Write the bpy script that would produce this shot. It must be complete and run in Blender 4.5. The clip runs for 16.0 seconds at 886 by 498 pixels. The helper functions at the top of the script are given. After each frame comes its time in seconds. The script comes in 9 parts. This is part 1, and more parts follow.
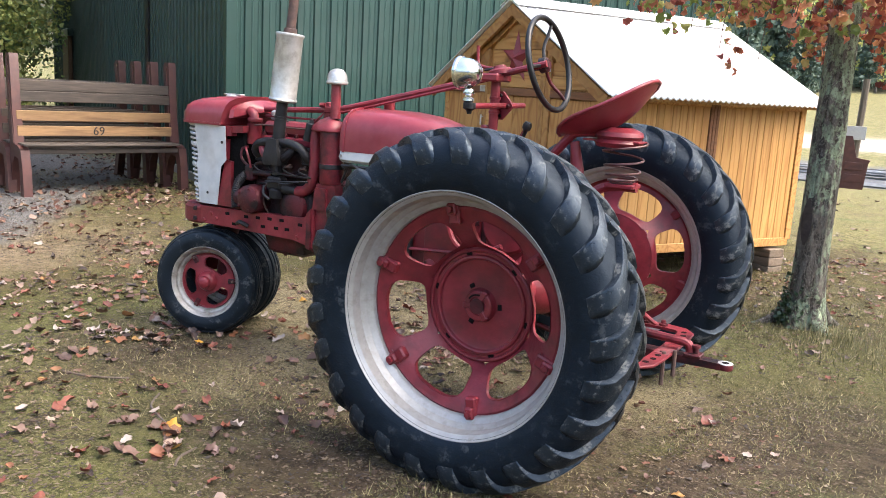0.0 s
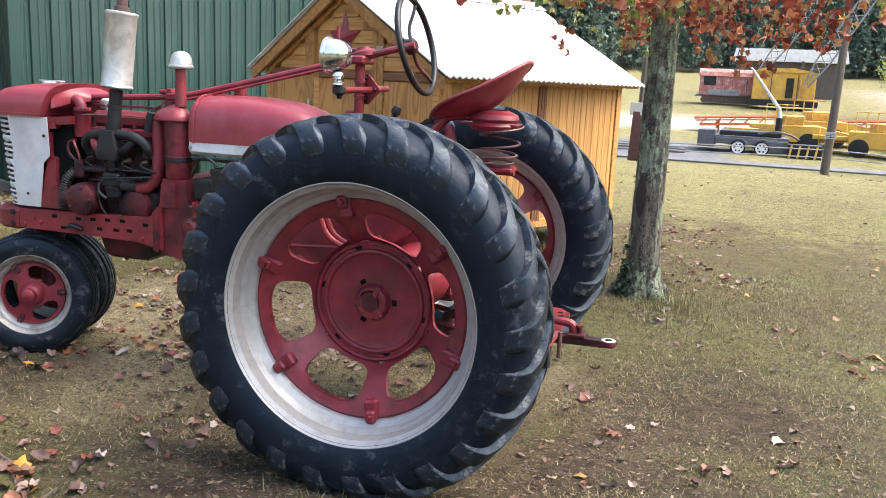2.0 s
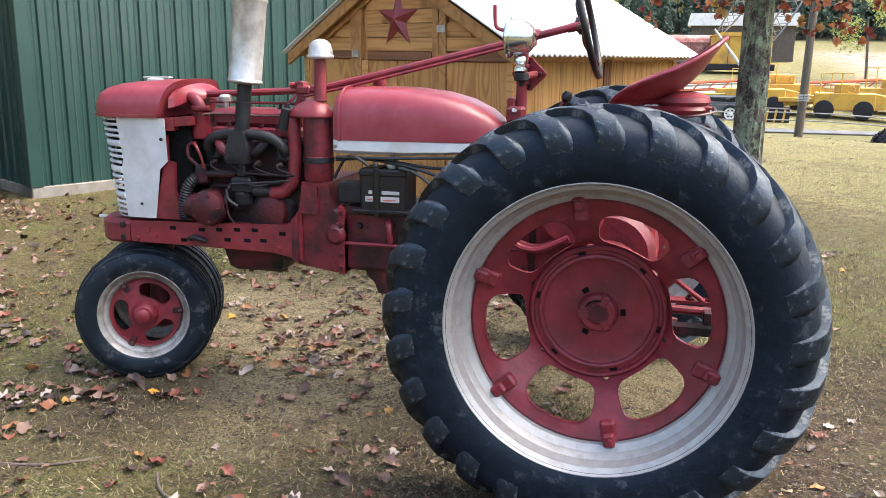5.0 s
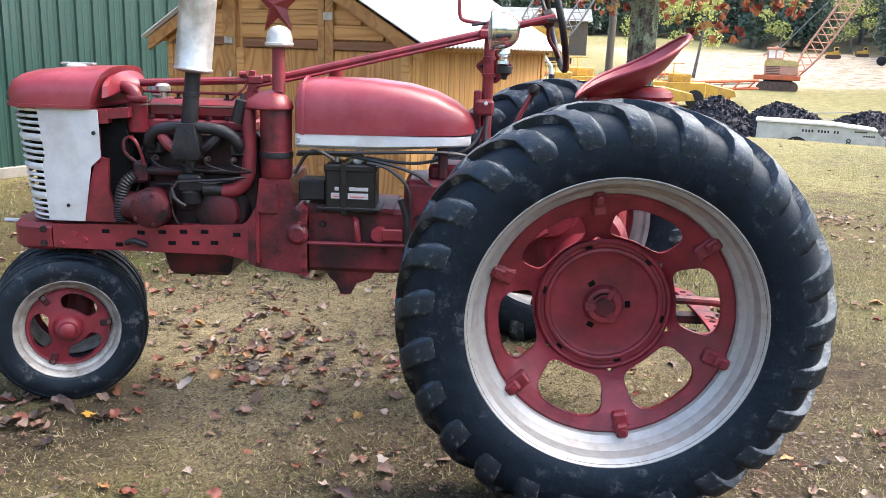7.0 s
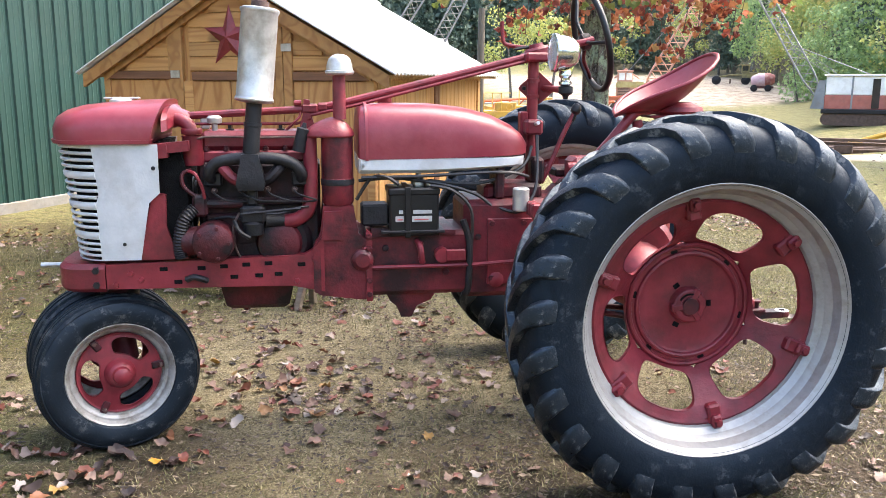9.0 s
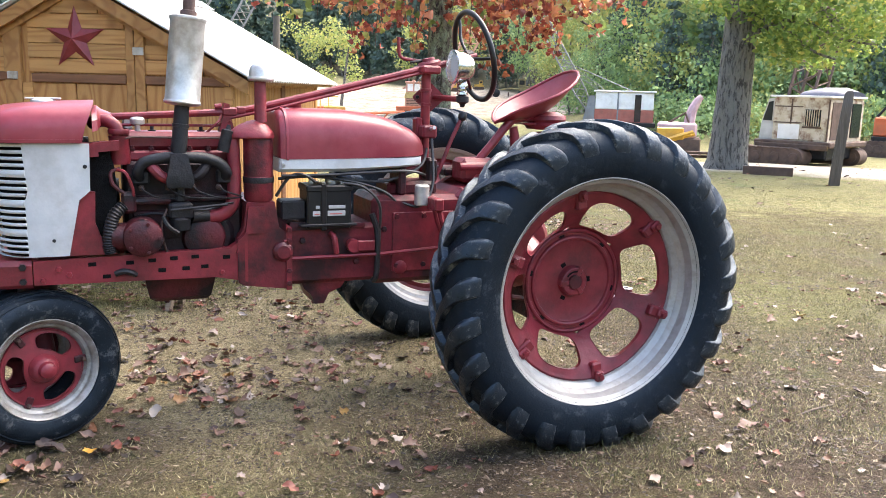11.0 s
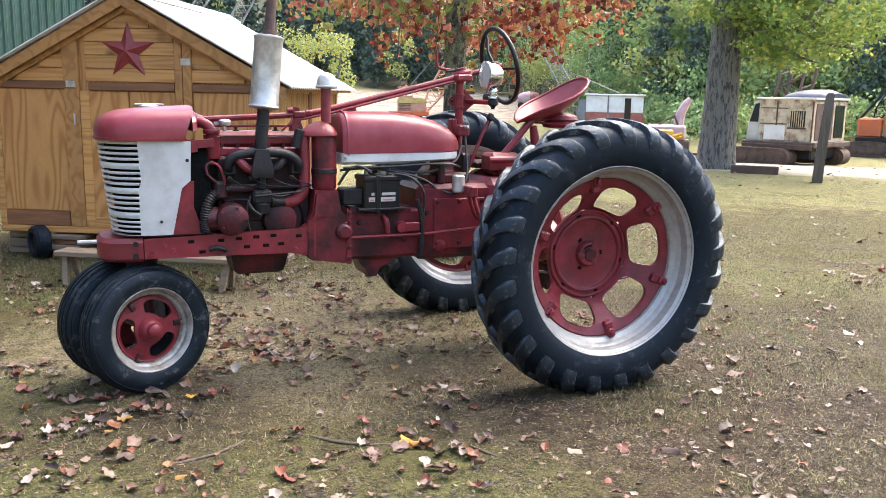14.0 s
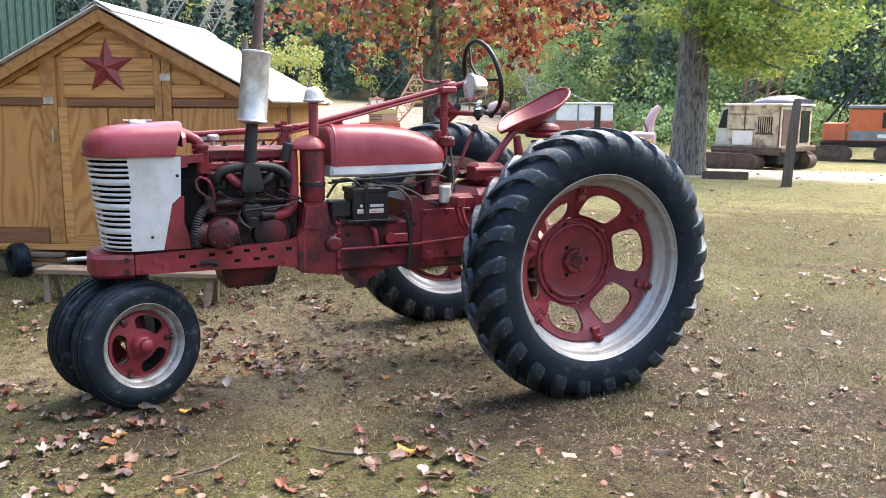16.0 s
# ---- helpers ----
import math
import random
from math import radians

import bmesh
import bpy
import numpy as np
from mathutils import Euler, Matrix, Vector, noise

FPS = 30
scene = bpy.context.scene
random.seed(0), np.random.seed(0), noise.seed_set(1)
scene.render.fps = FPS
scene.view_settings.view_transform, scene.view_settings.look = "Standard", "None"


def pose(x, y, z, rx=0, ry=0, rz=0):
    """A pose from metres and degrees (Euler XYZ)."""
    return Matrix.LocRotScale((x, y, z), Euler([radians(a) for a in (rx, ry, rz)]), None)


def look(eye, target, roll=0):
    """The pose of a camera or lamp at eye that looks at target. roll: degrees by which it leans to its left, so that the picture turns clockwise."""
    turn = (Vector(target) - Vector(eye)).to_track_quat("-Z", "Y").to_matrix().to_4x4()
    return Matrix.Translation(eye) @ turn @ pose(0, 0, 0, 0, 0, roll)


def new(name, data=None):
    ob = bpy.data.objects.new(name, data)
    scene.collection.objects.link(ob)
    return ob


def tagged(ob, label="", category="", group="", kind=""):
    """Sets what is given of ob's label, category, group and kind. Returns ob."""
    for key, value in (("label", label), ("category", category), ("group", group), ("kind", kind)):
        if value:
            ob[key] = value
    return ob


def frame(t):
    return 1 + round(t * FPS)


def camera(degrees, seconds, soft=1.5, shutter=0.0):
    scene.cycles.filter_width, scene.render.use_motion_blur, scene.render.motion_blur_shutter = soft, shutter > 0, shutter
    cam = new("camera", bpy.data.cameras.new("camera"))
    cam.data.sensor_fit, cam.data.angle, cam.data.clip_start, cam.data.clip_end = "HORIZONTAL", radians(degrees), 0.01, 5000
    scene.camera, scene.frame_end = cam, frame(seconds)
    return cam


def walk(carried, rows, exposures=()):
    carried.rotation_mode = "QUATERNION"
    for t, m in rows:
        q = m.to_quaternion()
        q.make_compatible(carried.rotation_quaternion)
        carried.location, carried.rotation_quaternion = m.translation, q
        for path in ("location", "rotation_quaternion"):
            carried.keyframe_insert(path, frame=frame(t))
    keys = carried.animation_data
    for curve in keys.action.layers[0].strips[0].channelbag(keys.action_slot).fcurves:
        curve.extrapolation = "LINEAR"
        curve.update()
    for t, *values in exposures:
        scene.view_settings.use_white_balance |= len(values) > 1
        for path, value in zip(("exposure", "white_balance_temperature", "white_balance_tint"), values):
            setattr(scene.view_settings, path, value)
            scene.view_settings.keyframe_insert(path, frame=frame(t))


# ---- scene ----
cam = camera(55.0, 16.0, 0.9)
PATH = [
    (0, (1.611, -3.787, 1.585), (0.603, -2.102, 1.207), 3.3),
    (0.5, (1.504, -3.829, 1.584), (0.617, -2.074, 1.215), 3.7),
    (1, (1.409, -3.84, 1.572), (0.634, -2.034, 1.199), 4.0),
    (1.5, (1.317, -3.816, 1.564), (0.722, -1.944, 1.183), 4.4),
    (2, (1.203, -3.769, 1.573), (0.625, -1.896, 1.178), 2.7),
    (2.5, (1.094, -3.739, 1.575), (0.514, -1.868, 1.171), 2.3),
    (3, (0.909, -3.758, 1.574), (0.339, -1.891, 1.142), 1.0),
    (3.5, (0.702, -3.8, 1.575), (0.141, -1.932, 1.133), 1.1),
    (4, (0.544, -3.76, 1.566), (0.003, -1.886, 1.125), 1.5),
    (4.5, (0.351, -3.694, 1.582), (-0.173, -1.815, 1.139), 1.0),
    (7, (-0.535, -3.689, 1.576), (-0.564, -1.743, 1.114), 1.9),
    (7.5, (-0.769, -3.748, 1.575), (-0.693, -1.801, 1.123), 2.1),
    (8, (-0.955, -3.726, 1.533), (-0.824, -1.775, 1.11), 2.6),
    (8.5, (-1.146, -3.701, 1.534), (-0.95, -1.751, 1.136), 2.6),
    (9, (-1.379, -3.732, 1.536), (-1.092, -1.791, 1.146), 0.2),
    (9.5, (-1.547, -3.811, 1.54), (-1.055, -1.91, 1.161), 0.2),
    (11.8, (-2.189, -4.19, 1.522), (-1.412, -2.383, 1.159), 1.6),
    (12, (-2.217, -4.244, 1.525), (-1.457, -2.43, 1.162), 1.8),
    (12.5, (-2.312, -4.342, 1.53), (-1.582, -2.515, 1.169), 1.4),
    (13, (-2.456, -4.425, 1.52), (-1.674, -2.62, 1.156), 0.1),
    (13.5, (-2.528, -4.529, 1.525), (-1.712, -2.738, 1.17), 0.6),
    (14, (-2.535, -4.627, 1.521), (-1.749, -2.821, 1.17), 1.1),
    (14.5, (-2.576, -4.636, 1.527), (-1.805, -2.825, 1.175), 0.5),
    (15, (-2.625, -4.634, 1.53), (-1.821, -2.836, 1.186), 0.4),
    (15.5, (-2.638, -4.642, 1.528), (-1.805, -2.855, 1.193), 0.3),
    (16, (-2.639, -4.642, 1.529), (-1.793, -2.859, 1.202), 0.3),
]
walk(cam, [(t, look(eye, target, roll)) for t, eye, target, roll in PATH], [(0.0, 2.4), (2.0, 2.42), (5.0, 2.5), (7.5, 2.74), (9.5, 2.82), (12.0, 2.63), (14.0, 2.56), (16.0, 2.55)])

# ---- world, sun, exposure ----
world = bpy.data.worlds.new("world")
scene.world = world
world.use_nodes = True
wn = world.node_tree
sky = wn.nodes.new("ShaderNodeTexSky")
sky.sky_type, sky.sun_disc = "NISHITA", False
SUN_ELEV, SUN_ROT = radians(56), radians(72)
sky.sun_elevation, sky.sun_rotation = SUN_ELEV, SUN_ROT
sky.air_density, sky.dust_density, sky.ozone_density = 1.0, 5.0, 1.0
wn.links.new(sky.outputs[0], wn.nodes["Background"].inputs[0])
wn.nodes["Background"].inputs[1].default_value = 0.15
sun = new("sun", bpy.data.lights.new("sun", "SUN"))
sun.data.energy, sun.data.angle, sun.data.color = 0.8, radians(60), (1.0, 0.93, 0.84)
# the lamp's rays come from the side that the sky's sun stands on
sun_dir = Vector((math.sin(SUN_ROT) * math.cos(SUN_ELEV), math.cos(SUN_ROT) * math.cos(SUN_ELEV), math.sin(SUN_ELEV)))
sun.matrix_world = look(tuple(sun_dir * 50), (0, 0, 0))


# ---- materials ----
def mat(name, c1, c2, scale=6.0, rough=0.6, metal=0.0, bump=0.0, bscale=40.0, dirt=None, dscale=2.5, damt=0.5, vary=0.0, stretch=(1, 1, 1), spec=0.5, dlo=0.48, dhi=0.66):
    """Two colours mixed by fine noise, a third one by coarse noise, relief by a finer noise still."""
    m = bpy.data.materials.new(name)
    m.use_nodes = True
    nt = m.node_tree
    b = nt.nodes["Principled BSDF"]
    tc = nt.nodes.new("ShaderNodeTexCoord")
    mp = nt.nodes.new("ShaderNodeMapping")
    mp.inputs["Scale"].default_value = stretch
    nt.links.new(tc.outputs["Object"], mp.inputs[0])

    def noise_at(s, detail=5, vec=mp):
        n = nt.nodes.new("ShaderNodeTexNoise")
        n.inputs["Scale"].default_value, n.inputs["Detail"].default_value, n.inputs["Roughness"].default_value = s, detail, 0.62
        nt.links.new(vec.outputs[0], n.inputs["Vector"])
        return n

    def ramp(src, lo, hi):
        r = nt.nodes.new("ShaderNodeMapRange")
        r.inputs[1].default_value, r.inputs[2].default_value = lo, hi
        nt.links.new(src, r.inputs[0])
        return r.outputs[0]

    def mix(fac, a, bb):
        x = nt.nodes.new("ShaderNodeMix")
        x.data_type = "RGBA"
        for s, v in ((x.inputs["Factor"], fac), (x.inputs["A"], a), (x.inputs["B"], bb)):
            if isinstance(v, (int, float)):
                s.default_value = v
            elif isinstance(v, tuple):
                s.default_value = (*v, 1)
            else:
                nt.links.new(v, s)
        return x.outputs["Result"]

    fine = noise_at(scale)
    col = mix(ramp(fine.outputs["Fac"], 0.35, 0.65), c1, c2)
    if dirt:
        coarse = noise_at(dscale, 8)
        k = nt.nodes.new("ShaderNodeMath")
        k.operation = "MULTIPLY"
        k.inputs[1].default_value = damt
        nt.links.new(ramp(coarse.outputs["Fac"], dlo, dhi), k.inputs[0])
        col = mix(k.outputs[0], col, dirt)
    if vary:
        info = nt.nodes.new("ShaderNodeObjectInfo")
        hsv = nt.nodes.new("ShaderNodeHueSaturation")
        r = nt.nodes.new("ShaderNodeMapRange")
        r.inputs[3].default_value, r.inputs[4].default_value = 1 - vary, 1 + vary
        nt.links.new(info.outputs["Random"], r.inputs[0])
        nt.links.new(r.outputs[0], hsv.inputs["Value"])
        nt.links.new(col, hsv.inputs["Color"])
        col = hsv.outputs[0]
    nt.links.new(col, b.inputs["Base Color"])
    rr = nt.nodes.new("ShaderNodeMapRange")
    rr.inputs[3].default_value, rr.inputs[4].default_value = max(0.02, rough - 0.12), min(1, rough + 0.12)
    nt.links.new(noise_at(scale * 0.6).outputs["Fac"], rr.inputs[0])
    nt.links.new(rr.outputs[0], b.inputs["Roughness"])
    b.inputs["Metallic"].default_value = metal
    b.inputs["Specular IOR Level"].default_value = spec
    if bump:
        bn = nt.nodes.new("ShaderNodeBump")
        bn.inputs["Strength"].default_value, bn.inputs["Distance"].default_value = bump, 0.01
        nt.links.new(noise_at(bscale).outputs["Fac"], bn.inputs["Height"])
        nt.links.new(bn.outputs[0], b.inputs["Normal"])
    return m

def rubber(name, dark, mid, scuff, share, cracks=0.6, shine=0.35, gloss=0.3):
    """Old rubber: black, a blue cast of sky and camera put into base colour and gloss tint; ragged dusty scuffs, fine
    cracks and uneven shine.
    """
    m = bpy.data.materials.new(name)
    m.use_nodes = True
    nt = m.node_tree
    N, L = nt.nodes, nt.links
    b = N["Principled BSDF"]
    tc = N.new("ShaderNodeTexCoord")

    def nz(scale, detail=8, r=0.68):
        n = N.new("ShaderNodeTexNoise")
        n.inputs["Scale"].default_value, n.inputs["Detail"].default_value, n.inputs["Roughness"].default_value = scale, detail, r
        L.new(tc.outputs["Object"], n.inputs["Vector"])
        return n

    def ramp(src, lo, hi, a=0.0, bb=1.0):
        r = N.new("ShaderNodeMapRange")
        for k, v in zip((1, 2, 3, 4), (lo, hi, a, bb)):
            r.inputs[k].default_value = v
        L.new(src, r.inputs[0])
        return r.outputs[0]

    def mix(fac, a, bb):
        x = N.new("ShaderNodeMix")
        x.data_type = "RGBA"
        for sock, v in ((x.inputs["Factor"], fac), (x.inputs["A"], a), (x.inputs["B"], bb)):
            if isinstance(v, tuple):
                sock.default_value = (*v, 1)
            else:
                L.new(v, sock)
        return x.outputs["Result"]

    def times(a, bb):
        x = N.new("ShaderNodeMath")
        x.operation = "MULTIPLY"
        for sock, v in zip(x.inputs, (a, bb)):
            if isinstance(v, float):
                sock.default_value = v
            else:
                L.new(v, sock)
        return x.outputs[0]

    broad, mottle, grit = nz(5.0, 6), nz(17.0, 10, 0.75), nz(130.0, 4)
    col = mix(ramp(mottle.outputs["Fac"], 0.40, 0.62), dark, mid)
    worn = times(ramp(mottle.outputs["Fac"], 0.535, 0.60), ramp(broad.outputs["Fac"], 0.62 - share, 0.74 - share))
    col = mix(worn, col, scuff)
    col = mix(ramp(grit.outputs["Fac"], 0.66, 0.72, 0.0, 0.5), col, tuple(v * 1.6 for v in scuff))
    warp = N.new("ShaderNodeVectorMath")
    warp.operation = "MULTIPLY_ADD"
    L.new(mottle.outputs["Color"], warp.inputs[0])
    warp.inputs[1].default_value = (0.05, 0.05, 0.05)
    L.new(tc.outputs["Object"], warp.inputs[2])
    cell = N.new("ShaderNodeTexVoronoi")
    cell.feature = "DISTANCE_TO_EDGE"
    cell.inputs["Scale"].default_value = 26.0
    L.new(warp.outputs[0], cell.inputs["Vector"])
    split = times(ramp(cell.outputs["Distance"], 0.035, 0.012), ramp(broad.outputs["Fac"], 0.44, 0.56, 0.0, cracks))
    col = mix(split, col, tuple(v * 0.4 for v in dark))
    L.new(col, b.inputs["Base Color"])
    L.new(ramp(mottle.outputs["Fac"], 0.35, 0.65, shine, shine + 0.4), b.inputs["Roughness"])
    b.inputs["Specular IOR Level"].default_value = gloss
    b.inputs["Specular Tint"].default_value = (0.62, 0.80, 1.0, 1)
    bump = N.new("ShaderNodeBump")
    bump.inputs["Strength"].default_value, bump.inputs["Distance"].default_value = 0.35, 0.012
    tall = N.new("ShaderNodeMath")
    tall.operation = "SUBTRACT"
    L.new(mottle.outputs["Fac"], tall.inputs[0])
    L.new(times(split, 0.25), tall.inputs[1])
    L.new(tall.outputs[0], bump.inputs["Height"])
    L.new(bump.outputs[0], b.inputs["Normal"])
    return m


RED = mat("red_paint", (0.145, 0.013, 0.020), (0.205, 0.022, 0.032), 11, 0.42, bump=0.25, bscale=40, dirt=(0.065, 0.012, 0.014), dscale=8, damt=0.7, spec=0.38, dlo=0.46)
RED_HOOD = mat("red_hood_paint", (0.160, 0.016, 0.026), (0.205, 0.024, 0.036), 6, 0.34, bump=0.16, bscale=14, dirt=(0.25, 0.055, 0.066), dscale=5, damt=0.5, spec=0.45)
# Grime and soot on the engine reds, blackened further to hold its shadows.
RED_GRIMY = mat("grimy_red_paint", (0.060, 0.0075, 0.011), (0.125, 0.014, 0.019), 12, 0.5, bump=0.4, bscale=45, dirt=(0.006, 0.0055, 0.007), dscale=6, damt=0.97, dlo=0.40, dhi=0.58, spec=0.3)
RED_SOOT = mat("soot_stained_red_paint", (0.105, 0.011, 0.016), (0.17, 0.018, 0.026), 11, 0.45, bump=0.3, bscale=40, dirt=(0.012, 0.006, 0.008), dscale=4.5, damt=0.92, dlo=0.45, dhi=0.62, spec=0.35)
SOOTY_SHADED = mat("sooty_shaded_red_iron", (0.020, 0.006, 0.008), (0.055, 0.010, 0.013), 14, 0.55, bump=0.4, bscale=50, dirt=(0.005, 0.005, 0.006), dscale=7, damt=0.95, dlo=0.38, dhi=0.56, spec=0.25)
WORN = mat("worn_red_steel", (0.10, 0.022, 0.026), (0.16, 0.04, 0.045), 20, 0.5, bump=0.3, bscale=50, dirt=(0.24, 0.20, 0.19), dscale=9, damt=0.9)
SPRING = mat("dull_spring_steel", (0.06, 0.028, 0.030), (0.10, 0.05, 0.05), 20, 0.45, metal=0.3)
WHITE = mat("white_paint", (0.45, 0.47, 0.48), (0.52, 0.53, 0.535), 14, 0.4, bump=0.3, bscale=12, dirt=(0.34, 0.325, 0.305), dscale=6, damt=0.55)
SILVER = mat("silver_rim_paint", (0.30, 0.296, 0.284), (0.35, 0.345, 0.332), 30, 0.42, metal=0.35, bump=0.06, bscale=60, dirt=(0.23, 0.21, 0.18), dscale=22, damt=0.5, dlo=0.52, spec=0.4)
SILVER_FRONT = mat("dull_front_rim_paint", (0.26, 0.255, 0.24), (0.33, 0.32, 0.30), 30, 0.45, metal=0.3, bump=0.1, bscale=60, dirt=(0.15, 0.13, 0.105), dscale=18, damt=0.85, dlo=0.46)
ALU = mat("dull_aluminium", (0.42, 0.42, 0.41), (0.58, 0.58, 0.57), 16, 0.42, metal=0.7, bump=0.1, bscale=70, dirt=(0.30, 0.28, 0.25), dscale=14, damt=0.7)
CHROME = mat("chrome", (0.58, 0.59, 0.60), (0.66, 0.66, 0.66), 5, 0.16, metal=1.0, bump=0.05, bscale=9)
BLACK = mat("black_iron", (0.006, 0.0065, 0.008), (0.016, 0.016, 0.018), 15, 0.5, bump=0.3, bscale=60, dirt=(0.018, 0.012, 0.013), dscale=9, damt=0.5, spec=0.3)
# Near-black that stands in for shade in gaps, slots and holes.
DARK = mat("dark_recess_fill", (0.003, 0.003, 0.0035), (0.007, 0.007, 0.007), 60, 0.8, bump=0.5, bscale=180, spec=0.08)
PLASTIC = mat("black_plastic", (0.006, 0.006, 0.007), (0.010, 0.010, 0.011), 20, 0.38, bump=0.08, bscale=80, spec=0.35)
RUBBER = rubber("tyre_rubber", (0.0028, 0.0050, 0.0088), (0.0060, 0.0092, 0.0142), (0.034, 0.039, 0.044), 0.15, 0.3, 0.36, 0.26)
TREAD = rubber("worn_tread_rubber", (0.0045, 0.0066, 0.0100), (0.0105, 0.0140, 0.0185), (0.095, 0.097, 0.094), 0.27, 0.9, 0.24, 0.5)
RUBBER_FRONT = rubber("front_tyre_rubber", (0.0030, 0.0046, 0.0072), (0.0075, 0.0100, 0.0135), (0.062, 0.066, 0.068), 0.17, 0.4, 0.36, 0.34)
RUST = mat("rusty_pipe", (0.05, 0.03, 0.026), (0.09, 0.05, 0.04), 30, 0.75, bump=0.3, bscale=90)
CABLE = mat("black_cable", (0.015, 0.015, 0.016), (0.02, 0.02, 0.02), 10, 0.5)
LABEL = mat("label_paper", (0.34, 0.335, 0.325), (0.42, 0.41, 0.40), 40, 0.6)
LABEL_RED = mat("label_red_print", (0.42, 0.07, 0.06), (0.5, 0.1, 0.08), 40, 0.6)


def grained(name, c1, c2, c3, scale=(2.6, 2.6, 0.35), lines=26.0, rough=0.55, vary=0.1, knots=0.0):
    """Sawn softwood: flame figure from a stretched noise cut into rings, a different cut on each piece, and dark knots."""
    m = bpy.data.materials.new(name)
    m.use_nodes = True
    nt = m.node_tree
    N, L = nt.nodes, nt.links
    b = N["Principled BSDF"]

    def op(kind, *vals):
        x = N.new("ShaderNodeMath")
        x.operation = kind
        for s, v in zip(x.inputs, vals):
            if isinstance(v, (int, float)):
                s.default_value = v
            else:
                L.new(v, s)
        return x.outputs[0]

    def mix(fac, a, bb):
        x = N.new("ShaderNodeMix")
        x.data_type = "RGBA"
        for s, v in ((x.inputs["Factor"], fac), (x.inputs["A"], a), (x.inputs["B"], bb)):
            if isinstance(v, tuple):
                s.default_value = (*v, 1)
            else:
                L.new(v, s)
        return x.outputs["Result"]

    tc, info = N.new("ShaderNodeTexCoord"), N.new("ShaderNodeObjectInfo")
    shift = N.new("ShaderNodeVectorMath")
    shift.operation = "ADD"
    L.new(tc.outputs["Object"], shift.inputs[0])
    off = N.new("ShaderNodeCombineXYZ")
    for k, f in enumerate((13.0, 29.0, 47.0)):
        L.new(op("MULTIPLY", info.outputs["Random"], f), off.inputs[k])
    L.new(off.outputs[0], shift.inputs[1])

    def noise_at(vec, s, scl, detail):
        mp = N.new("ShaderNodeMapping")
        mp.inputs["Scale"].default_value = s
        L.new(vec, mp.inputs[0])
        n = N.new("ShaderNodeTexNoise")
        n.inputs["Scale"].default_value, n.inputs["Detail"].default_value = scl, detail
        L.new(mp.outputs[0], n.inputs["Vector"])
        return n.outputs["Fac"]

    v = shift.outputs[0]
    figure = noise_at(v, scale, 1.0, 1.5)
    wave = op("SINE", op("MULTIPLY", figure, lines * 6.28))
    ring = op("POWER", op("ADD", op("MULTIPLY", wave, 0.5), 0.5), 2.2)
    fibre = noise_at(v, tuple(22 * s for s in scale), 2.0, 4)
    tone = noise_at(v, tuple(0.8 * s for s in scale), 1.0, 3)
    col = mix(op("MULTIPLY", ring, 0.85), mix(tone, c1, c2), c3)
    col = mix(op("MULTIPLY", op("SUBTRACT", fibre, 0.38), 0.9), col, c3)
    if knots:
        vo = N.new("ShaderNodeTexVoronoi")
        vo.inputs["Scale"].default_value = knots
        L.new(v, vo.inputs["Vector"])
        kr = N.new("ShaderNodeMapRange")
        kr.inputs[1].default_value, kr.inputs[2].default_value, kr.inputs[3].default_value, kr.inputs[4].default_value = 0.06, 0.16, 0.85, 0.0
        L.new(vo.outputs["Distance"], kr.inputs[0])
        col = mix(kr.outputs[0], col, (c3[0] * 0.35, c3[1] * 0.3, c3[2] * 0.3))
    hsv, r = N.new("ShaderNodeHueSaturation"), N.new("ShaderNodeMapRange")
    r.inputs[3].default_value, r.inputs[4].default_value = 1 - vary, 1 + vary
    L.new(info.outputs["Random"], r.inputs[0])
    L.new(r.outputs[0], hsv.inputs["Value"])
    L.new(col, hsv.inputs["Color"])
    L.new(hsv.outputs[0], b.inputs["Base Color"])
    b.inputs["Roughness"].default_value = rough
    bn = N.new("ShaderNodeBump")
    bn.inputs["Strength"].default_value, bn.inputs["Distance"].default_value = 0.2, 0.004
    L.new(fibre, bn.inputs["Height"])
    L.new(bn.outputs[0], b.inputs["Normal"])
    return m


